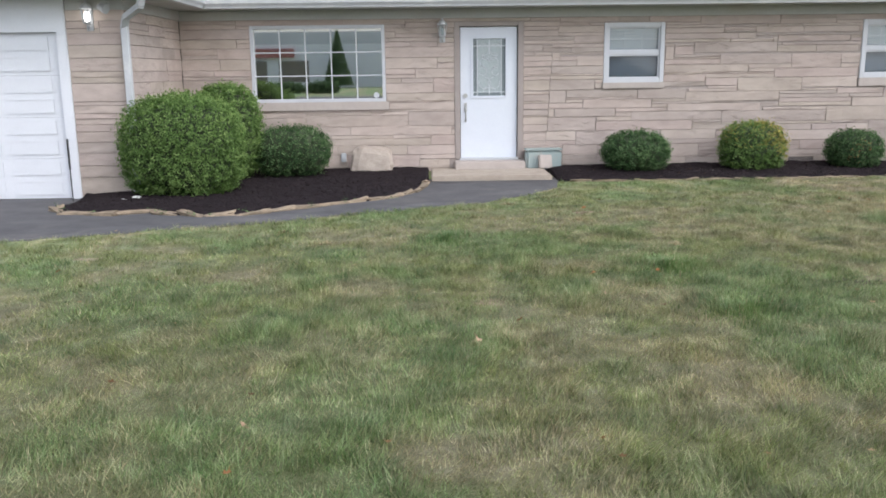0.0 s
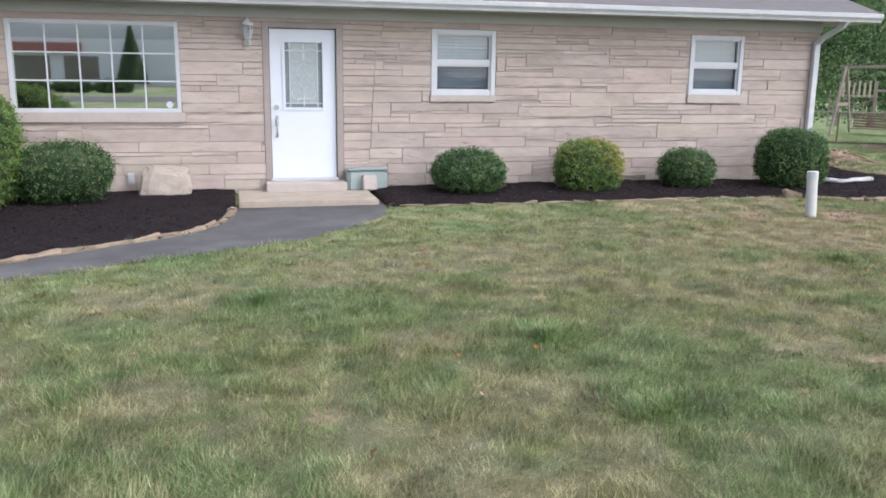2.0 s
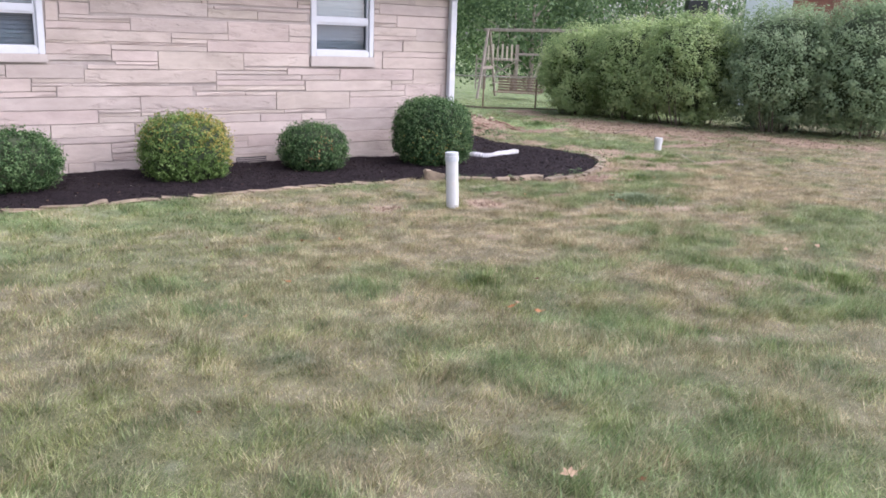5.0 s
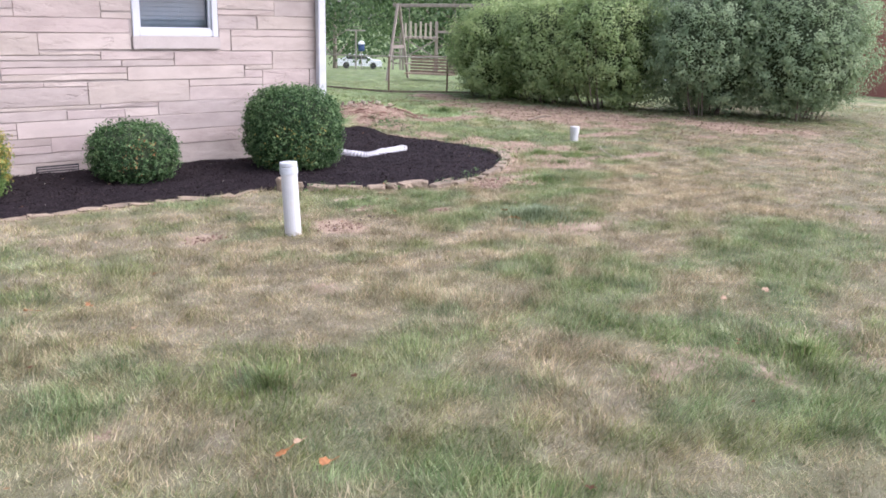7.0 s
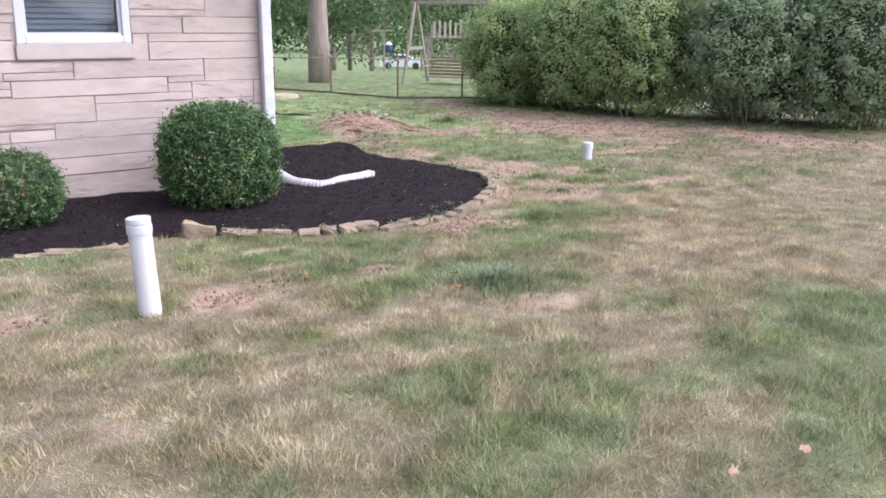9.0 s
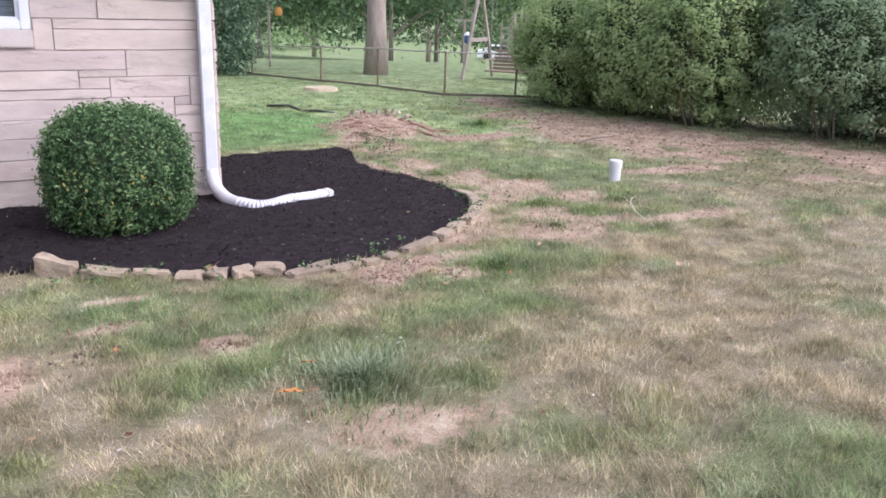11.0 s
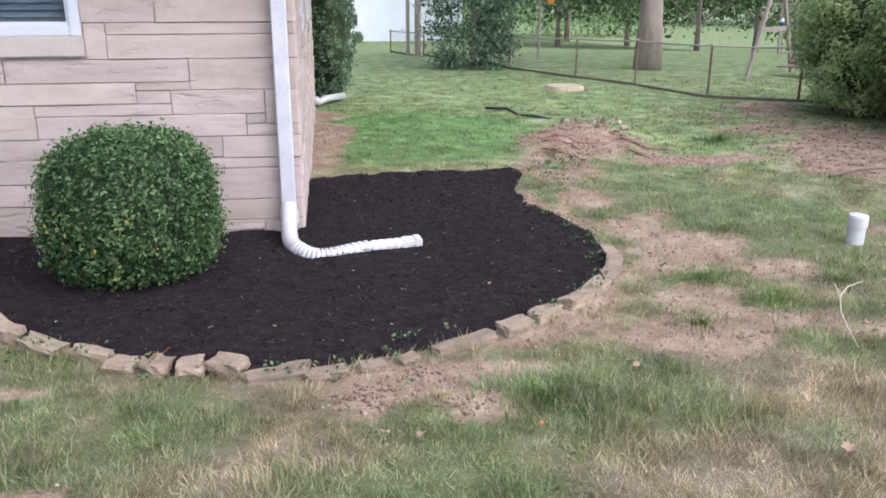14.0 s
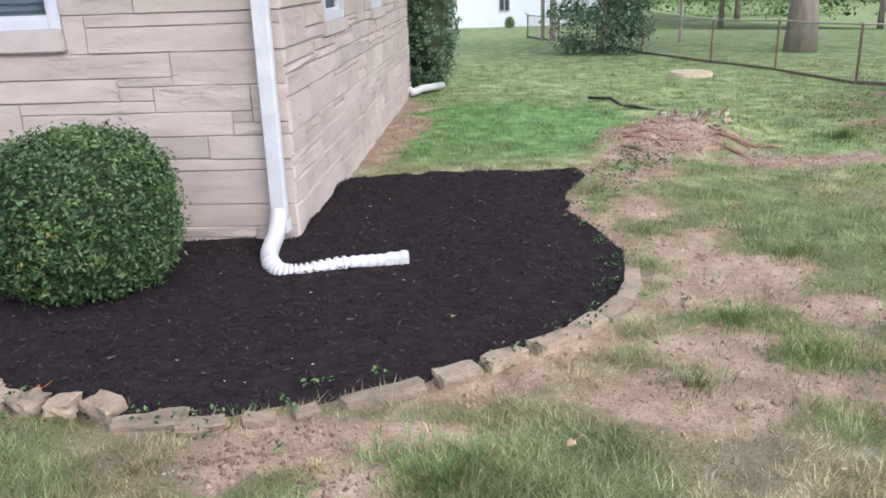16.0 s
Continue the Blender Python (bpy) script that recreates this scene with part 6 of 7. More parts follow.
# ---- grass and litter ----
def on_lawn(x, y):
    no = inside(x, y, ASPHALT) | inside(x, y, BED_RIGHT_POLY) | inside(x, y, BED_LEFT_POLY) | ((x < SIDE_X + 0.04) & (y > WALL_Y - 0.1)) | ((x < 2.25) & (x > 0.3) & (y > 12.3))
    return ~no


def blades(name, lo, hi, per_m2, near, far_, tall, wide, seed, label):
    """Grass blades over a stretch of lawn, between two distances from the middle line of the yard."""
    rng = np.random.default_rng(seed)
    n = int(per_m2 * (hi[0] - lo[0]) * (hi[1] - lo[1]))
    x, y = rng.uniform(lo[0], hi[0], n), rng.uniform(lo[1], hi[1], n)
    d = edge_distance(x, y, VERGE) + 0.9 * (rng.random(n) - 0.5)
    keep = (d >= near) & (d < far_) & on_lawn(x, y)
    x, y = x[keep], y[keep]
    dr, lu, ba = lawn_fields(x, y)
    keep = rng.random(len(x)) > ba * 0.86
    x, y, dr, lu = x[keep], y[keep], dr[keep], lu[keep]
    n = len(x)
    clump = np.clip(1.7 * fbm(x, y, 0.22, 33, 3) - 0.35, 0, 1)
    h = tall * (0.4 + 0.9 * rng.random(n)) * (0.45 + 1.3 * clump ** 1.5) * (1 - 0.35 * dr + 0.3 * lu)
    w = wide * (0.6 + 0.8 * rng.random(n))
    a = rng.uniform(0, 2 * np.pi, n)
    comb = 4 * np.pi * fbm(x, y, 0.5, 44, 2)
    bend = h * rng.uniform(0.1, 1.35, n) + 0.03 * rng.random(n) ** 3
    b = np.where(rng.random(n) < 0.3, comb, a + 1.3)
    base = np.column_stack([x, y, ground_height(x, y) - 0.004])
    side = np.column_stack([np.cos(a), np.sin(a), 0 * a]) * w[:, None] / 2
    tip = base + np.column_stack([np.cos(b) * bend, np.sin(b) * bend, h])
    v = np.stack([base - side, base + side, tip], 1).reshape(-1, 3)
    # a blade dries singly, so straw and green stand mixed
    t = np.clip(dr * 0.9 + 0.22 * rng.normal(size=n) + 0.08, 0, 1)
    rep = lambda q: np.repeat(q, 3)
    ob = new(name, raw_mesh(name, v, 3, M_GRASS, {"tint": rep(rng.random(n)), "dry": rep(t), "lush": rep(lu)}))
    return tagged(ob, label, "grass", kind="stuff")


blades("grass", (-3.0, 0.0), (14.0, 13.6), 8800, -1.0, 2.1, 0.044, 0.0042, 201, "mown grass blades, green mixed with straw")
blades("grass", (-6.5, -2.5), (17.5, 16.0), 3000, 2.1, 4.9, 0.036, 0.0062, 202, "mown grass blades, green mixed with straw")
blades("grass", (-9.0, -6.0), (21.0, 21.0), 1150, 4.9, 9.0, 0.032, 0.0085, 203, "mown grass blades, green mixed with straw")
blades("grass", (-9.0, 8.0), (24.0, 32.0), 480, 9.0, 14, 0.03, 0.0105, 204, "mown grass of the back yard")


def litter(name, count, lo, hi, seed, size, material, label, where=None, lift=0.02):
    """Curled, lobed dry leaves."""
    rng = np.random.default_rng(seed)
    p = rng.uniform(lo, hi, (count, 2))
    p = p[where(p[:, 0], p[:, 1]) if where else on_lawn(p[:, 0], p[:, 1])]
    n = len(p)
    c = np.column_stack([p, (MULCH_R(p[:, 0], p[:, 1]) if where else ground_height(p[:, 0], p[:, 1])) + lift])
    a = np.linspace(0, 2 * np.pi, 11)[:-1][None, :] + rng.uniform(0, 6.3, n)[:, None]
    r = np.where(np.arange(10) % 2 == 0, 1.0, 0.55)[None, :] * rng.uniform(0.6, 1.1, (n, 10)) * (size * rng.uniform(0.45, 1.0, n))[:, None] / 2
    curl = rng.uniform(-0.2, 0.7, n)[:, None] * np.abs(np.cos(a - rng.uniform(0, 6, n)[:, None])) * r + rng.normal(0, 0.15, n)[:, None] * r * np.cos(a)
    ring = np.stack([r * np.cos(a), 0.75 * r * np.sin(a), curl], 2) + c[:, None, :]
    nxt = np.roll(ring, -1, axis=1)
    v = np.stack([np.repeat(c[:, None, :], 10, 1), ring, nxt], 2).reshape(-1, 3)
    ob = new(name, raw_mesh(name, v, 3, material, {"tint": np.repeat(rng.random(n), 30)}))
    return tagged(ob, label, "leaves", kind="stuff")


litter("fallen_leaves", 300, (-4, 1), (17, 15), 301, 0.06, M_LEAF_DEAD, "scattered brown and orange fallen leaves", None, 0.03)
litter("fallen_leaves", 90, (2.3, 11.4), (11.6, 15.8), 302, 0.045, M_LEAF_DEAD, "small fallen leaves on the mulch", lambda x, y: inside(x, y, BED_RIGHT_POLY), 0.015)
M_PALE = surface("pale_chips", (0.38, 0.35, 0.29), (0.56, 0.53, 0.46), 20, 90, 0.9, bump=0.0)
litter("wood_chips", 160, (2.3, 11.4), (11.6, 15.8), 303, 0.025, M_PALE, "tiny pale chips lying on the mulch", lambda x, y: inside(x, y, BED_RIGHT_POLY), 0.012)
litter("wood_chips", 110, (6, 9), (14, 13), 304, 0.03, M_PALE, "tiny pale chips lying in the grass", None, 0.025)


def grass_tuft(x, y, r, h, count, lush, seed, label, dried=0.08, material=M_GRASS, wide=0.0024):
    """A tuft of long arching blades."""
    rng = np.random.default_rng(seed)
    a, q = rng.uniform(0, 2 * np.pi, count), np.minimum(np.abs(rng.normal(0, 0.5, count)), 1.3) * r
    bx, by = q * np.cos(a), q * np.sin(a)
    base = np.column_stack([bx, by, ground_height(x + bx, y + by) - 0.005])
    b = a + rng.normal(0, 0.7, count)
    hh = h * (0.5 + 0.7 * rng.random(count)) * (1.1 - 0.5 * q / r)
    lean = hh * rng.uniform(0.2, 1.1, count)
    out = np.column_stack([np.cos(b), np.sin(b), 0 * b])
    side = np.column_stack([-np.sin(b), np.cos(b), 0 * b]) * wide
    mid = base + out * (lean * 0.4)[:, None] + np.column_stack([0 * b, 0 * b, hh * 0.75])
    tip = base + out * lean[:, None] + np.column_stack([0 * b, 0 * b, hh * rng.uniform(0.8, 1.1, count)])
    v = np.stack([base - side, base + side, mid + side * 0.8, base - side, mid + side * 0.8, mid - side * 0.8, mid - side * 0.8, mid + side * 0.8, tip], 1).reshape(-1, 3)
    rep = lambda w: np.repeat(w, 9)
    ob = new("grass_tuft", raw_mesh("grass_tuft", v, 3, material, {"tint": rep(rng.random(count)), "dry": rep((rng.random(count) < dried) * 0.85), "lush": rep(np.full(count, lush))}))
    ob.location = (x, y, 0)
    return tagged(ob, label, "grass", kind="stuff")


for tx, ty, tr, th, tn, tl in ((0.55, 7.6, 0.32, 0.09, 600, 0.7), (7.84, 6.77, 0.5, 0.07, 1100, 0.25), (2.22, 6.43, 0.5, 0.07, 1100, 0.5), (5.6, 8.02, 0.4, 0.07, 700, 0.05),
                               (2.35, 5.2, 0.5, 0.07, 1000, 0.4), (14.1, 16.9, 0.5, 0.09, 700, 0.4), (11.95, 12.47, 0.32, 0.06, 420, 0.4), (12.15, 12.0, 0.3, 0.06, 360, 0.3), (10.6, 11.05, 0.5, 0.06, 800, 0.4),
                               (12.5, 13.4, 0.35, 0.06, 400, 0.3), (11.6, 11.75, 0.3, 0.05, 260, 0.2), (12.7, 12.3, 0.35, 0.06, 380, 0.3), (11.75, 13.9, 0.25, 0.05, 200, 0.3)):
    grass_tuft(tx, ty, tr, th, tn, tl, int(tx * 100), "loose tuft of longer grass")
M_BLUEGRASS = foliage("blue_grey_grass", (0.105, 0.14, 0.072), (0.23, 0.285, 0.155), (0.44, 0.50, 0.32), 0.25)
grass_tuft(9.04, 9.72, 0.42, 0.085, 1500, 0.0, 905, "dense blue-grey tuft of arching grass in the lawn", 0.0, M_BLUEGRASS, 0.003)
for tx, ty, tr in ((-0.55, 7.6, 0.12), (-1.0, 8.1, 0.1), (0.62, 4.62, 0.1), (1.9, 8.6, 0.14), (1.3, 9.9, 0.16), (2.5, 7.3, 0.1), (9.5, 11.1, 0.12), (10.15, 11.12, 0.1), (8.7, 10.42, 0.1), (11.6, 10.25, 0.16)):
    grass_tuft(tx, ty, tr, 0.03, 150, 0.0, int(tx * 100) + 900, "wisp of dry cut straw lying in the lawn", 0.95)


def weeds(name, count, line, u0, u1, seed, label):
    """Small broad-leaved weeds growing along a line."""
    rng = np.random.default_rng(seed)
    pts = np.array(line)
    run = np.concatenate([[0], np.cumsum(np.hypot(*np.diff(pts, axis=0).T))])
    u = rng.uniform(u0, u1, count)
    cx, cy = np.interp(u, run, pts[:, 0]) + rng.normal(0, 0.09, count), np.interp(u, run, pts[:, 1]) + rng.normal(-0.05, 0.1, count)
    per = 16
    own = np.repeat(np.arange(count), per)
    size = rng.uniform(0.03, 0.1, count)[own]
    d = rng.normal(size=(count * per, 3)) * np.array([1, 1, 0.35])
    p = np.column_stack([cx[own], cy[own], ground_height(cx[own], cy[own]) + 0.035]) + d * size[:, None] * 0.45 + np.column_stack([0 * size, 0 * size, size * rng.random(len(size)) * 0.6])
    ob = new(name, leaves(name, p, np.tile([0.0, 0.0, 1.0], (len(p), 1)), 0.022, M_LEAF_BOX, rng, 0.5, 0.6))
    return tagged(ob, label, "weeds", kind="stuff")


weeds("weeds", 48, BED_RIGHT, 5.6, 11.5, 501, "small green weeds growing among the edging stones")
weeds("weeds", 60, [(11.45, 14.4), (11.75, 15.0), (11.7, 15.7), (12.2, 15.8), (12.0, 16.2)], 0.0, 2.6, 503, "low green weeds on the reddish soil")
weeds("weeds", 16, BED_LEFT, 0.3, 6.0, 502, "small green weeds growing along the edging stones")


def dry_leaf(x, y, size, seed, colour, label):
    """One curled lobed leaf."""
    rng = random.Random(seed)
    bm = bmesh.new()
    c = bm.verts.new((0, 0, 0.01))
    ring = []
    for k in range(14):
        a = 2 * math.pi * k / 14
        r = size * 0.38 * (1.0 if k % 2 == 0 else 0.66) * rng.uniform(0.75, 1.1)
        ring.append(bm.verts.new((r * math.cos(a), 0.8 * r * math.sin(a), 0.35 * r * abs(math.sin(a + 0.6)) + rng.uniform(0, 0.01))))
    for k in range(14):
        bm.faces.new((c, ring[k], ring[(k + 1) % 14]))
    stem = Shape().tube([(size * 0.35, 0, 0.008), (size * 0.8, 0.01, 0.015)], 0.0015, 4)
    ob = new("fallen_leaf", finish("fallen_leaf", bm, colour, True))
    ob.matrix_world = pose(x, y, float(ground_height(x, y)) + 0.05, rng.uniform(-20, 20), rng.uniform(-20, 20), rng.uniform(0, 360))
    tagged(ob, label, "leaf", "fallen leaves")
    part("leaf_stem", stem, colour, ob)


M_ORANGE = surface("orange_leaf", (0.20, 0.075, 0.022), (0.38, 0.165, 0.05), 30, 120, 0.7, bump=0.2)
M_BRIGHTLEAF = surface("bright_orange_leaf", (0.32, 0.12, 0.028), (0.52, 0.22, 0.06), 30, 120, 0.6, bump=0.2)
M_TANLEAF = surface("tan_leaf", (0.26, 0.165, 0.095), (0.44, 0.31, 0.20), 30, 120, 0.8, bump=0.2)
LEAVES = [(8.85, 9.91, 0.1, 1), (8.68, 9.64, 0.16, 2), (0.62, 4.55, 0.09, 0), (1.81, 5.21, 0.08, 0), (-0.4, 3.08, 0.07, 1), (-0.43, 3.5, 0.05, 0), (1.51, 5.5, 0.06, 0), (1.55, 6.08, 0.06, 1),
          (2.03, 6.14, 0.06, 1), (2.04, 9.1, 0.07, 1), (4.39, 8.47, 0.07, 1), (4.18, 5.75, 0.11, 0), (4.3, 5.36, 0.1, 0)]
LEAVES += [(5.3, 9.44, 0.09, 1), (5.02, 9.52, 0.08, 1), (5.27, 7.36, 0.08, 1), (5.36, 7.23, 0.09, 1), (5.36, 7.41, 0.06, 0), (8.46, 7.34, 0.08, 0), (8.12, 7.4, 0.08, 0), (11.56, 10.38, 0.11, 0),
           (8.13, 10.49, 0.05, 1), (10.01, 10.69, 0.09, 0), (9.87, 10.73, 0.07, 0), (10.48, 10.72, 0.06, 1), (11.04, 11.2, 0.07, 0), (8.86, 11.62, 0.09, 1)]
for x, y, size, kind in LEAVES:
    dry_leaf(x, y, size, int(x * 100), (M_TANLEAF, M_ORANGE, M_BRIGHTLEAF)[kind], "curled orange maple leaf on the lawn" if kind else "curled tan dry leaf on the lawn")


def clods(count, lo, hi, seed, biggest, label, material=M_EARTH, spot=None):
    """Loose crumbs of earth and small stones on the bare soil."""
    rng = np.random.default_rng(seed)
    p = rng.uniform(lo, hi, (count, 2))
    b = lawn_fields(p[:, 0], p[:, 1])[2] if spot is None else np.exp(-((p[:, 0] - spot[0]) ** 2 + (2 * (p[:, 1] - spot[1])) ** 2) / spot[2] ** 2)
    p = p[on_lawn(p[:, 0], p[:, 1]) & (rng.random(count) < b)]
    n = len(p)
    r = (biggest * rng.random(n) ** 2.5 + 0.004)[:, None, None]
    tet = np.array([[1, 0, -0.4], [-0.5, 0.87, -0.4], [-0.5, -0.87, -0.4], [0, 0, 0.7]])
    a = rng.uniform(0, 2 * np.pi, n)
    rot = np.stack([np.stack([np.cos(a), -np.sin(a)], 1), np.stack([np.sin(a), np.cos(a)], 1)], 1)
    v = np.tile(tet, (n, 1, 1)) * (1 + 0.35 * rng.normal(size=(n, 4, 3)))
    v[:, :, :2] = np.einsum("nij,nkj->nki", rot, v[:, :, :2])
    v = v * r + np.column_stack([p, ground_height(p[:, 0], p[:, 1])])[:, None, :] + np.array([0, 0, 0.2]) * r
    f = np.array([[0, 1, 3], [1, 2, 3], [2, 0, 3], [0, 2, 1]])
    faces = (f[None] + 4 * np.arange(n)[:, None, None]).reshape(-1, 3)
    ob = new("earth_clods", raw_mesh("earth_clods", v.reshape(-1, 3), faces, material))
    return tagged(ob, label, "earth", kind="stuff")


litter("fallen_leaves", 6000, (14.2, 11.3), (18.2, 19.8), 305, 0.065, M_LEAF_BROWN, "brown leaf litter on the soil before the hedge", None, 0.012)
clods(17000, (8.8, 10.8), (14.5, 18.8), 401, 0.02, "crumbs of reddish earth on the bare soil")
clods(4000, (14.0, 11.5), (18.0, 19.5), 402, 0.02, "crumbs of reddish earth before the hedge")
clods(7000, (11.4, 15.6), (13.7, 18.1), 403, 0.018, "clods of dug earth on the mound")
clods(120, (11.7, 16.0), (13.5, 17.8), 404, 0.045, "large clods of dug earth on the mound")
M_SOIL = surface("dark_soil", (0.045, 0.034, 0.026), (0.12, 0.09, 0.07), 30, 90, 0.95, bump=0.3)
for k, (x, y, r) in enumerate(((2.56, 6.4, 0.1), (3.42, 5.86, 0.16), (3.98, 5.52, 0.16), (8.1, 10.62, 0.14))):
    clods(1500, (x - 0.4, y - 0.3), (x + 0.4, y + 0.3), 410 + k, 0.016, "crumbs of dark soil scratched up in the lawn", M_SOIL, (x, y, r))
M_ROOT = surface("reddish_root_bark", (0.15, 0.085, 0.062), (0.30, 0.185, 0.14), 12, 60, 0.9, bump=0.5)
M_REDSOIL = surface("red_brown_soil", (0.11, 0.066, 0.048), (0.24, 0.15, 0.11), 24, 90, 0.95, bump=0.4)
for k, (x, y, r) in enumerate(((8.14, 10.93, 0.16), (7.6, 10.5, 0.22), (8.65, 10.44, 0.12), (6.58, 10.68, 0.15), (10.25, 11.02, 0.16), (2.04, 9.08, 0.09), (9.78, 11.16, 0.2), (10.05, 11.33, 0.16))):
    clods(1800, (x - 0.5, y - 0.35), (x + 0.5, y + 0.35), 430 + k, 0.015, "red-brown crumbs of soil on a bare spot", M_REDSOIL, (x, y, r))
mound_roots = thing("tree_roots", (12.55, 16.95, 0.2), "torn brown tree roots in the earth mound", "roots")
rr = random.Random(8)
for k in range(10):
    a, x, y, pts, thick = rr.uniform(-1.1, 0.1), rr.uniform(-0.75, 0.3), rr.uniform(-0.65, 0.2), [], rr.uniform(0.4, 1.0)
    for j in range(7):
        pts.append((x, y, float(ground_height(12.55 + x, 16.95 + y)) - 0.2 + rr.uniform(-0.012, 0.022)))
        x, y = x + 0.1 * math.cos(a), y + 0.1 * math.sin(a)
        a += rr.uniform(-0.5, 0.5)
    part("root", Shape().tube(pts, [0.026 * thick * u for u in (0.6, 0.9, 1.0, 0.9, 0.7, 0.5, 0.25)], 6), M_ROOT, mound_roots)
broken = thing("broken_stump", (12.82, 17.68, float(ground_height(12.82, 17.68)) - 0.04), "shattered pale and dark wood of a ground-out stump", "stump")
for k in range(22):
    a, q, hh = rr.uniform(0, 6.28), rr.uniform(0.05, 0.36), rr.uniform(0.04, 0.13)
    s = Shape().beam((q * math.cos(a) * 1.2, q * math.sin(a) * 0.7, -0.03), (q * math.cos(a) * 1.3 + rr.uniform(-0.12, 0.12), q * math.sin(a) * 0.8 + rr.uniform(-0.05, 0.05), hh), rr.uniform(0.02, 0.06), rr.uniform(0.012, 0.03), 0.004)
    part("splinter", s, (M_SLAT, M_ROOT, M_BARK, M_STEM)[k % 4], broken)
for k in range(9):
    x, y, lz = 12.6 + rr.uniform(-0.35, 0.45), 17.1 + rr.uniform(-0.15, 0.25), rr.uniform(0.03, 0.06)
    ob = new("broken_stone", rock_mesh(lz * rr.uniform(1.2, 2.2), lz * 1.2, lz * 0.7, k * 3.7, 2.2))
    ob.matrix_world = pose(x, y, float(ground_height(x, y)) + lz * 0.2, rr.uniform(-20, 20), rr.uniform(-20, 20), rr.uniform(0, 360))
    tagged(ob, "broken tan stone lying on the dug earth mound", "stone", "stones on the mound")
vine = thing("dead_vine", (12.4, 11.7, -0.05), "pale dry curling vine lying on the soil", "vine")
part("stem", Shape().tube([(-0.24, -0.45, 0.02), (-0.17, -0.25, 0.03), (-0.09, -0.06, 0.04), (0.0, 0.1, 0.06), (0.12, 0.22, 0.07), (0.29, 0.34, 0.05)], [0.002, 0.003, 0.0035, 0.004, 0.0035, 0.002], 6), M_SLAT, vine)
part("tendril", Shape().tube([(0.0, 0.1, 0.06), (0.06, 0.25, 0.08), (0.08, 0.37, 0.05)], [0.003, 0.0025, 0.0015], 5), M_SLAT, vine)
sticks = thing("fallen_branch", (14.6, 15.0, -0.06), "bare dead branch lying on the soil", "branch")
part("stick", Shape().tube([(-0.4, -0.15, 0.02), (0, 0, 0.035), (0.45, 0.1, 0.025)], [0.014, 0.013, 0.008], 7), M_STEM, sticks)

# ---- the stones of the walls ----
def lay(parent, rects, m, seed, bulge=0.0):
    rng = random.Random(seed)
    for a0, a1, b0, b1 in rects:
        g = 0.002
        ob = new("stone", stone_mesh(a1 - a0 - 2 * g, b1 - b0 - 2 * g, bulge, rng))
        ob.parent = parent
        ob.matrix_world = m @ Matrix.Translation((a0 + g, 0, b0 + g))


FRONT = Matrix.Translation((0, WALL_Y, 0))
SIDE = Matrix(((0, -1, 0, SIDE_X), (1, 0, 0, 0), (0, 0, 1, 0), (0, 0, 0, 1)))
# the blocks round the corner downspout, as they lie
CORNER_HIGH = [(8.155, 8.62, 1.385, 1.53), (8.62, 9.5, 1.385, 1.53), (8.165, 8.3, 1.155, 1.385), (8.3, 9.5, 1.31, 1.385), (8.3, 9.5, 1.155, 1.31), (6.9, 7.65, 1.07, 1.155), (7.1, 7.65, 1.005, 1.07),
               (7.65, 8.8, 1.005, 1.155), (8.8, 9.5, 0.95, 1.155), (7.15, 8.45, 0.865, 1.005), (8.45, 8.8, 0.95, 1.005), (8.45, 8.67, 0.865, 0.95), (8.67, 9.28, 0.79, 0.95), (9.28, 9.5, 0.72, 0.95),
               (6.75, 7.8, 0.64, 0.865), (7.8, 8.67, 0.79, 0.865), (7.8, 9.15, 0.64, 0.79), (9.15, 9.28, 0.72, 0.79), (9.15, 9.5, 0.64, 0.72)]
CORNER_LOW = [(7.45, 8.98, 0.5, 0.64), (8.98, 9.5, 0.49, 0.64), (7.1, 8.5, 0.34, 0.5), (8.5, 9.5, 0.42, 0.49), (8.5, 9.5, 0.2, 0.42), (7.0, 8.5, 0.19, 0.34), (7.43, 8.5, -0.03, 0.19), (8.5, 9.5, 0.05, 0.2),
              (8.5, 9.23, -0.02, 0.05), (9.23, 9.5, -0.18, 0.05), (8.5, 9.23, -0.18, -0.02)]
# the blocks between the door and the last window
MIDDLE_HIGH = [(5.55, 6.3, 2.02, 2.11), (6.3, 7.18, 2.02, 2.11), (4.12, 5.28, 1.93, 2.02), (5.28, 5.55, 1.93, 2.02), (5.9, 7.05, 1.88, 1.97),
               (2.37, 3.17, 1.82, 1.88), (4.59, 5.9, 1.72, 1.88), (4.14, 4.27, 1.62, 1.82), (4.28, 4.58, 1.69, 1.82), (5.9, 6.52, 1.72, 1.82),
               (6.52, 7.19, 1.72, 1.82), (2.36, 2.48, 1.62, 1.75), (2.48, 3.17, 1.72, 1.75), (2.48, 2.75, 1.62, 1.69), (2.75, 3.17, 1.54, 1.69),
               (5.01, 6.14, 1.54, 1.69), (6.14, 6.93, 1.47, 1.69), (2.35, 2.75, 1.54, 1.62), (4.13, 5.01, 1.54, 1.62), (2.35, 3.17, 1.42, 1.54),
               (4.13, 5.46, 1.42, 1.54), (5.46, 6.14, 1.47, 1.54), (5.88, 7.2, 1.33, 1.47), (2.34, 3.17, 1.33, 1.39), (4.79, 5.88, 1.33, 1.39)]
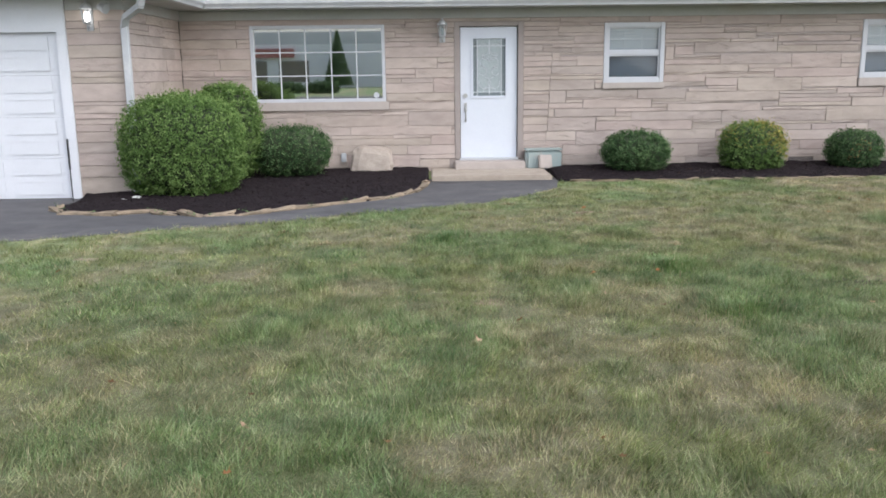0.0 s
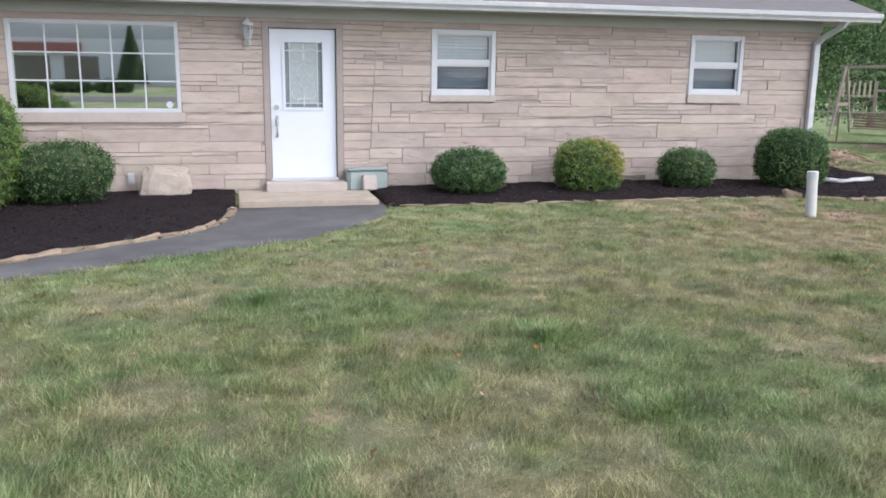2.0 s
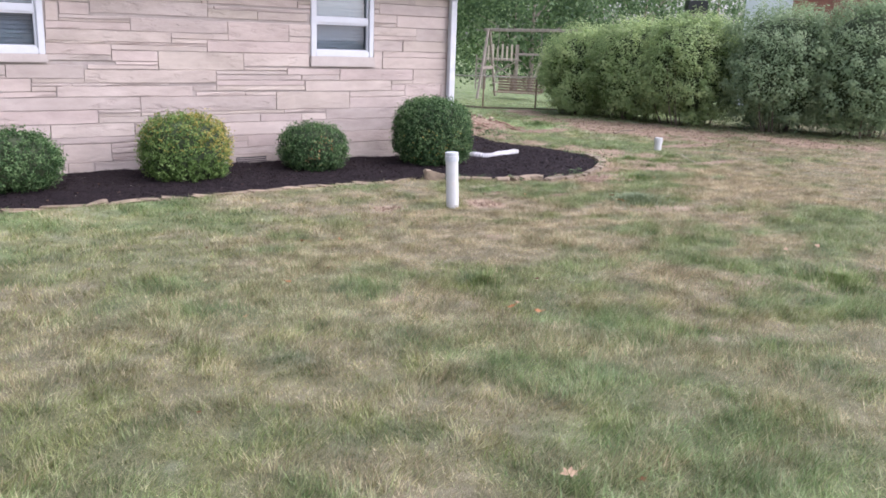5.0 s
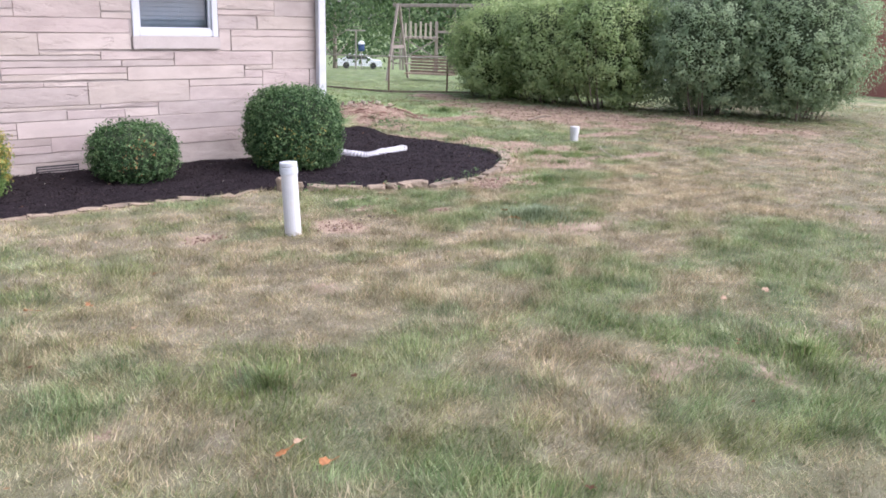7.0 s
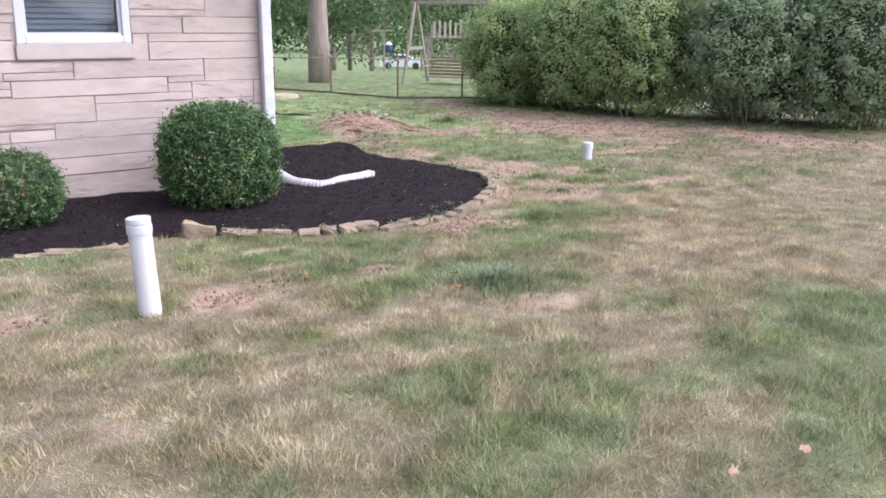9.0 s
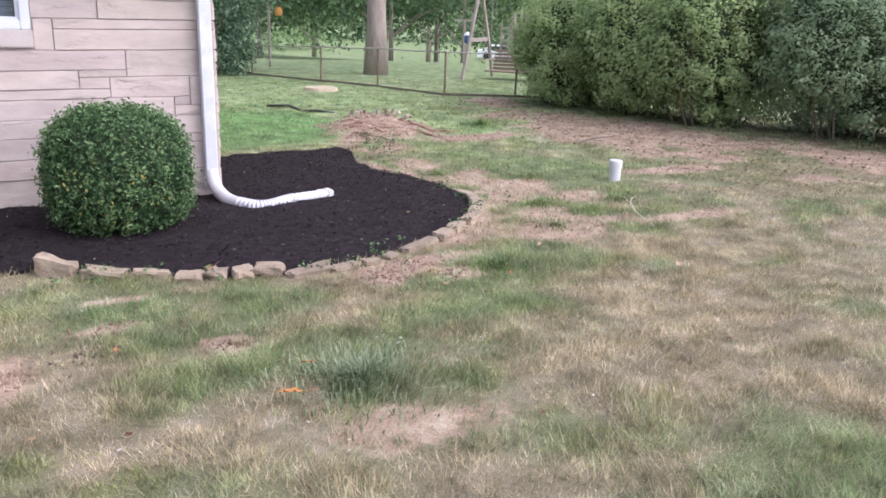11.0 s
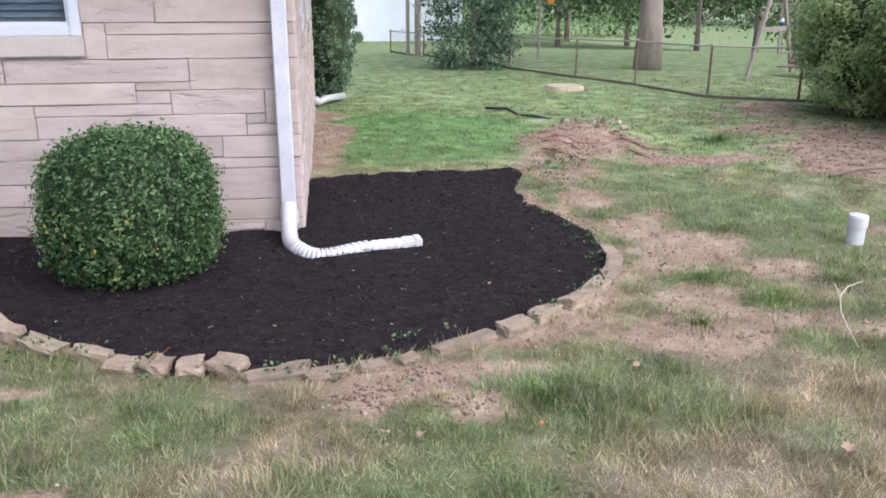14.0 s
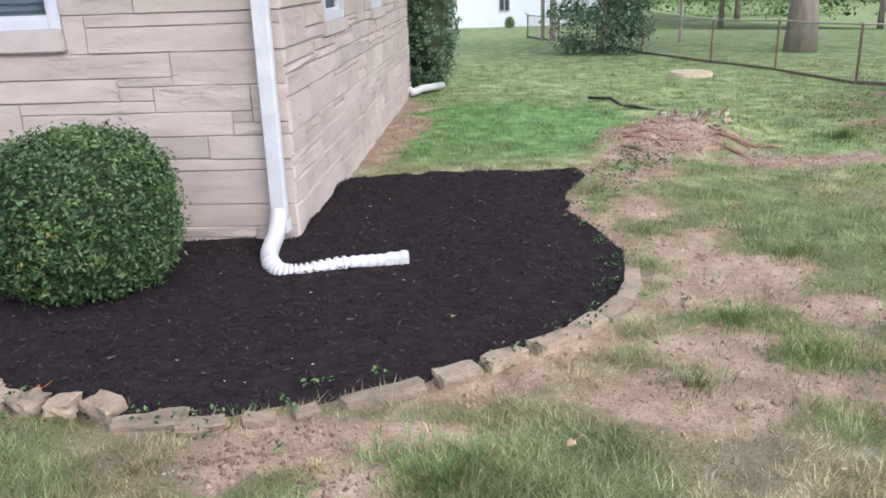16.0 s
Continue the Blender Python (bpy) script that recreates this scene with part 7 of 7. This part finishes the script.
MIDDLE = [(4.12, 4.79, 1.21, 1.39), (2.33, 3.03, 1.17, 1.33), (3.04, 3.18, 1.17, 1.33), (4.79, 5.3, 1.21, 1.33), (5.3, 6.33, 1.12, 1.33), (6.33, 7.21, 1.17, 1.33),
          (2.32, 2.58, 0.97, 1.17), (2.59, 3.72, 1.05, 1.17), (3.72, 4.49, 1.02, 1.17), (4.53, 5.3, 1.12, 1.17), (4.49, 5.98, 0.97, 1.12), (5.98, 7.22, 0.94, 1.12),
          (2.58, 2.85, 0.97, 1.02), (2.86, 3.95, 0.88, 1.02), (3.96, 4.49, 0.97, 1.02), (2.31, 2.85, 0.88, 0.97), (5.69, 5.98, 0.88, 0.94), (5.98, 7.22, 0.88, 0.94)]
MIDDLE_LOW = [(4.2, 5.69, 0.82, 0.94), (2.31, 2.4, 0.75, 0.88), (2.41, 3.37, 0.75, 0.88), (3.38, 4.19, 0.82, 0.88), (3.38, 3.63, 0.75, 0.82),
              (3.63, 5.08, 0.68, 0.82), (5.08, 6.86, 0.6, 0.82), (2.3, 3.06, 0.53, 0.75), (3.08, 3.63, 0.68, 0.75), (3.07, 4.61, 0.53, 0.68),
              (4.61, 5.08, 0.64, 0.68), (4.61, 5.08, 0.6, 0.64), (4.61, 5.16, 0.53, 0.6), (2.28, 2.75, 0.38, 0.53), (2.76, 4.11, 0.31, 0.53), (4.11, 5, 0.38, 0.53),
              (2.27, 2.75, 0.31, 0.38), (4.11, 5.09, 0.31, 0.38), (2.54, 3.11, 0.16, 0.31), (4.22, 4.73, 0.1, 0.31), (2.54, 3.09, -0.06, 0.16),
              (4.26, 4.53, -0.06, 0.1), (4.54, 5.02, -0.06, 0.1)]
CORNER = CORNER_HIGH + CORNER_LOW
CORNER += [r for s in MIDDLE_HIGH + MIDDLE + MIDDLE_LOW for r in cut_rects(s, CORNER + SILLS["front"] + WINDOWS["front"]) if r[1] - r[0] > 0.05 and r[3] - r[2] > 0.025]
lay(wall_front, CORNER + ashlar(WING_X, SIDE_X, HOLES_F + SILLS["front"] + CORNER + [(0.74, 1.97, -0.3, 0.12)], 41), FRONT, 1)
lay(wall_side, ashlar(WALL_Y + 0.005, BACK_Y, WINDOWS["side"] + SILLS["side"], 42, 0.4, 1.2), SIDE, 2, 0.011)
lay(wall_wing, ashlar(WING_Y + 0.005, WALL_Y - 0.02, [], 43), Matrix.Translation((WING_X - SIDE_X, 0, 0)) @ SIDE, 3)
lay(wall_pier, ashlar(-4.12, WING_X, [], 44, 0.4, 0.8), Matrix.Translation((0, WING_Y, 0)), 4)
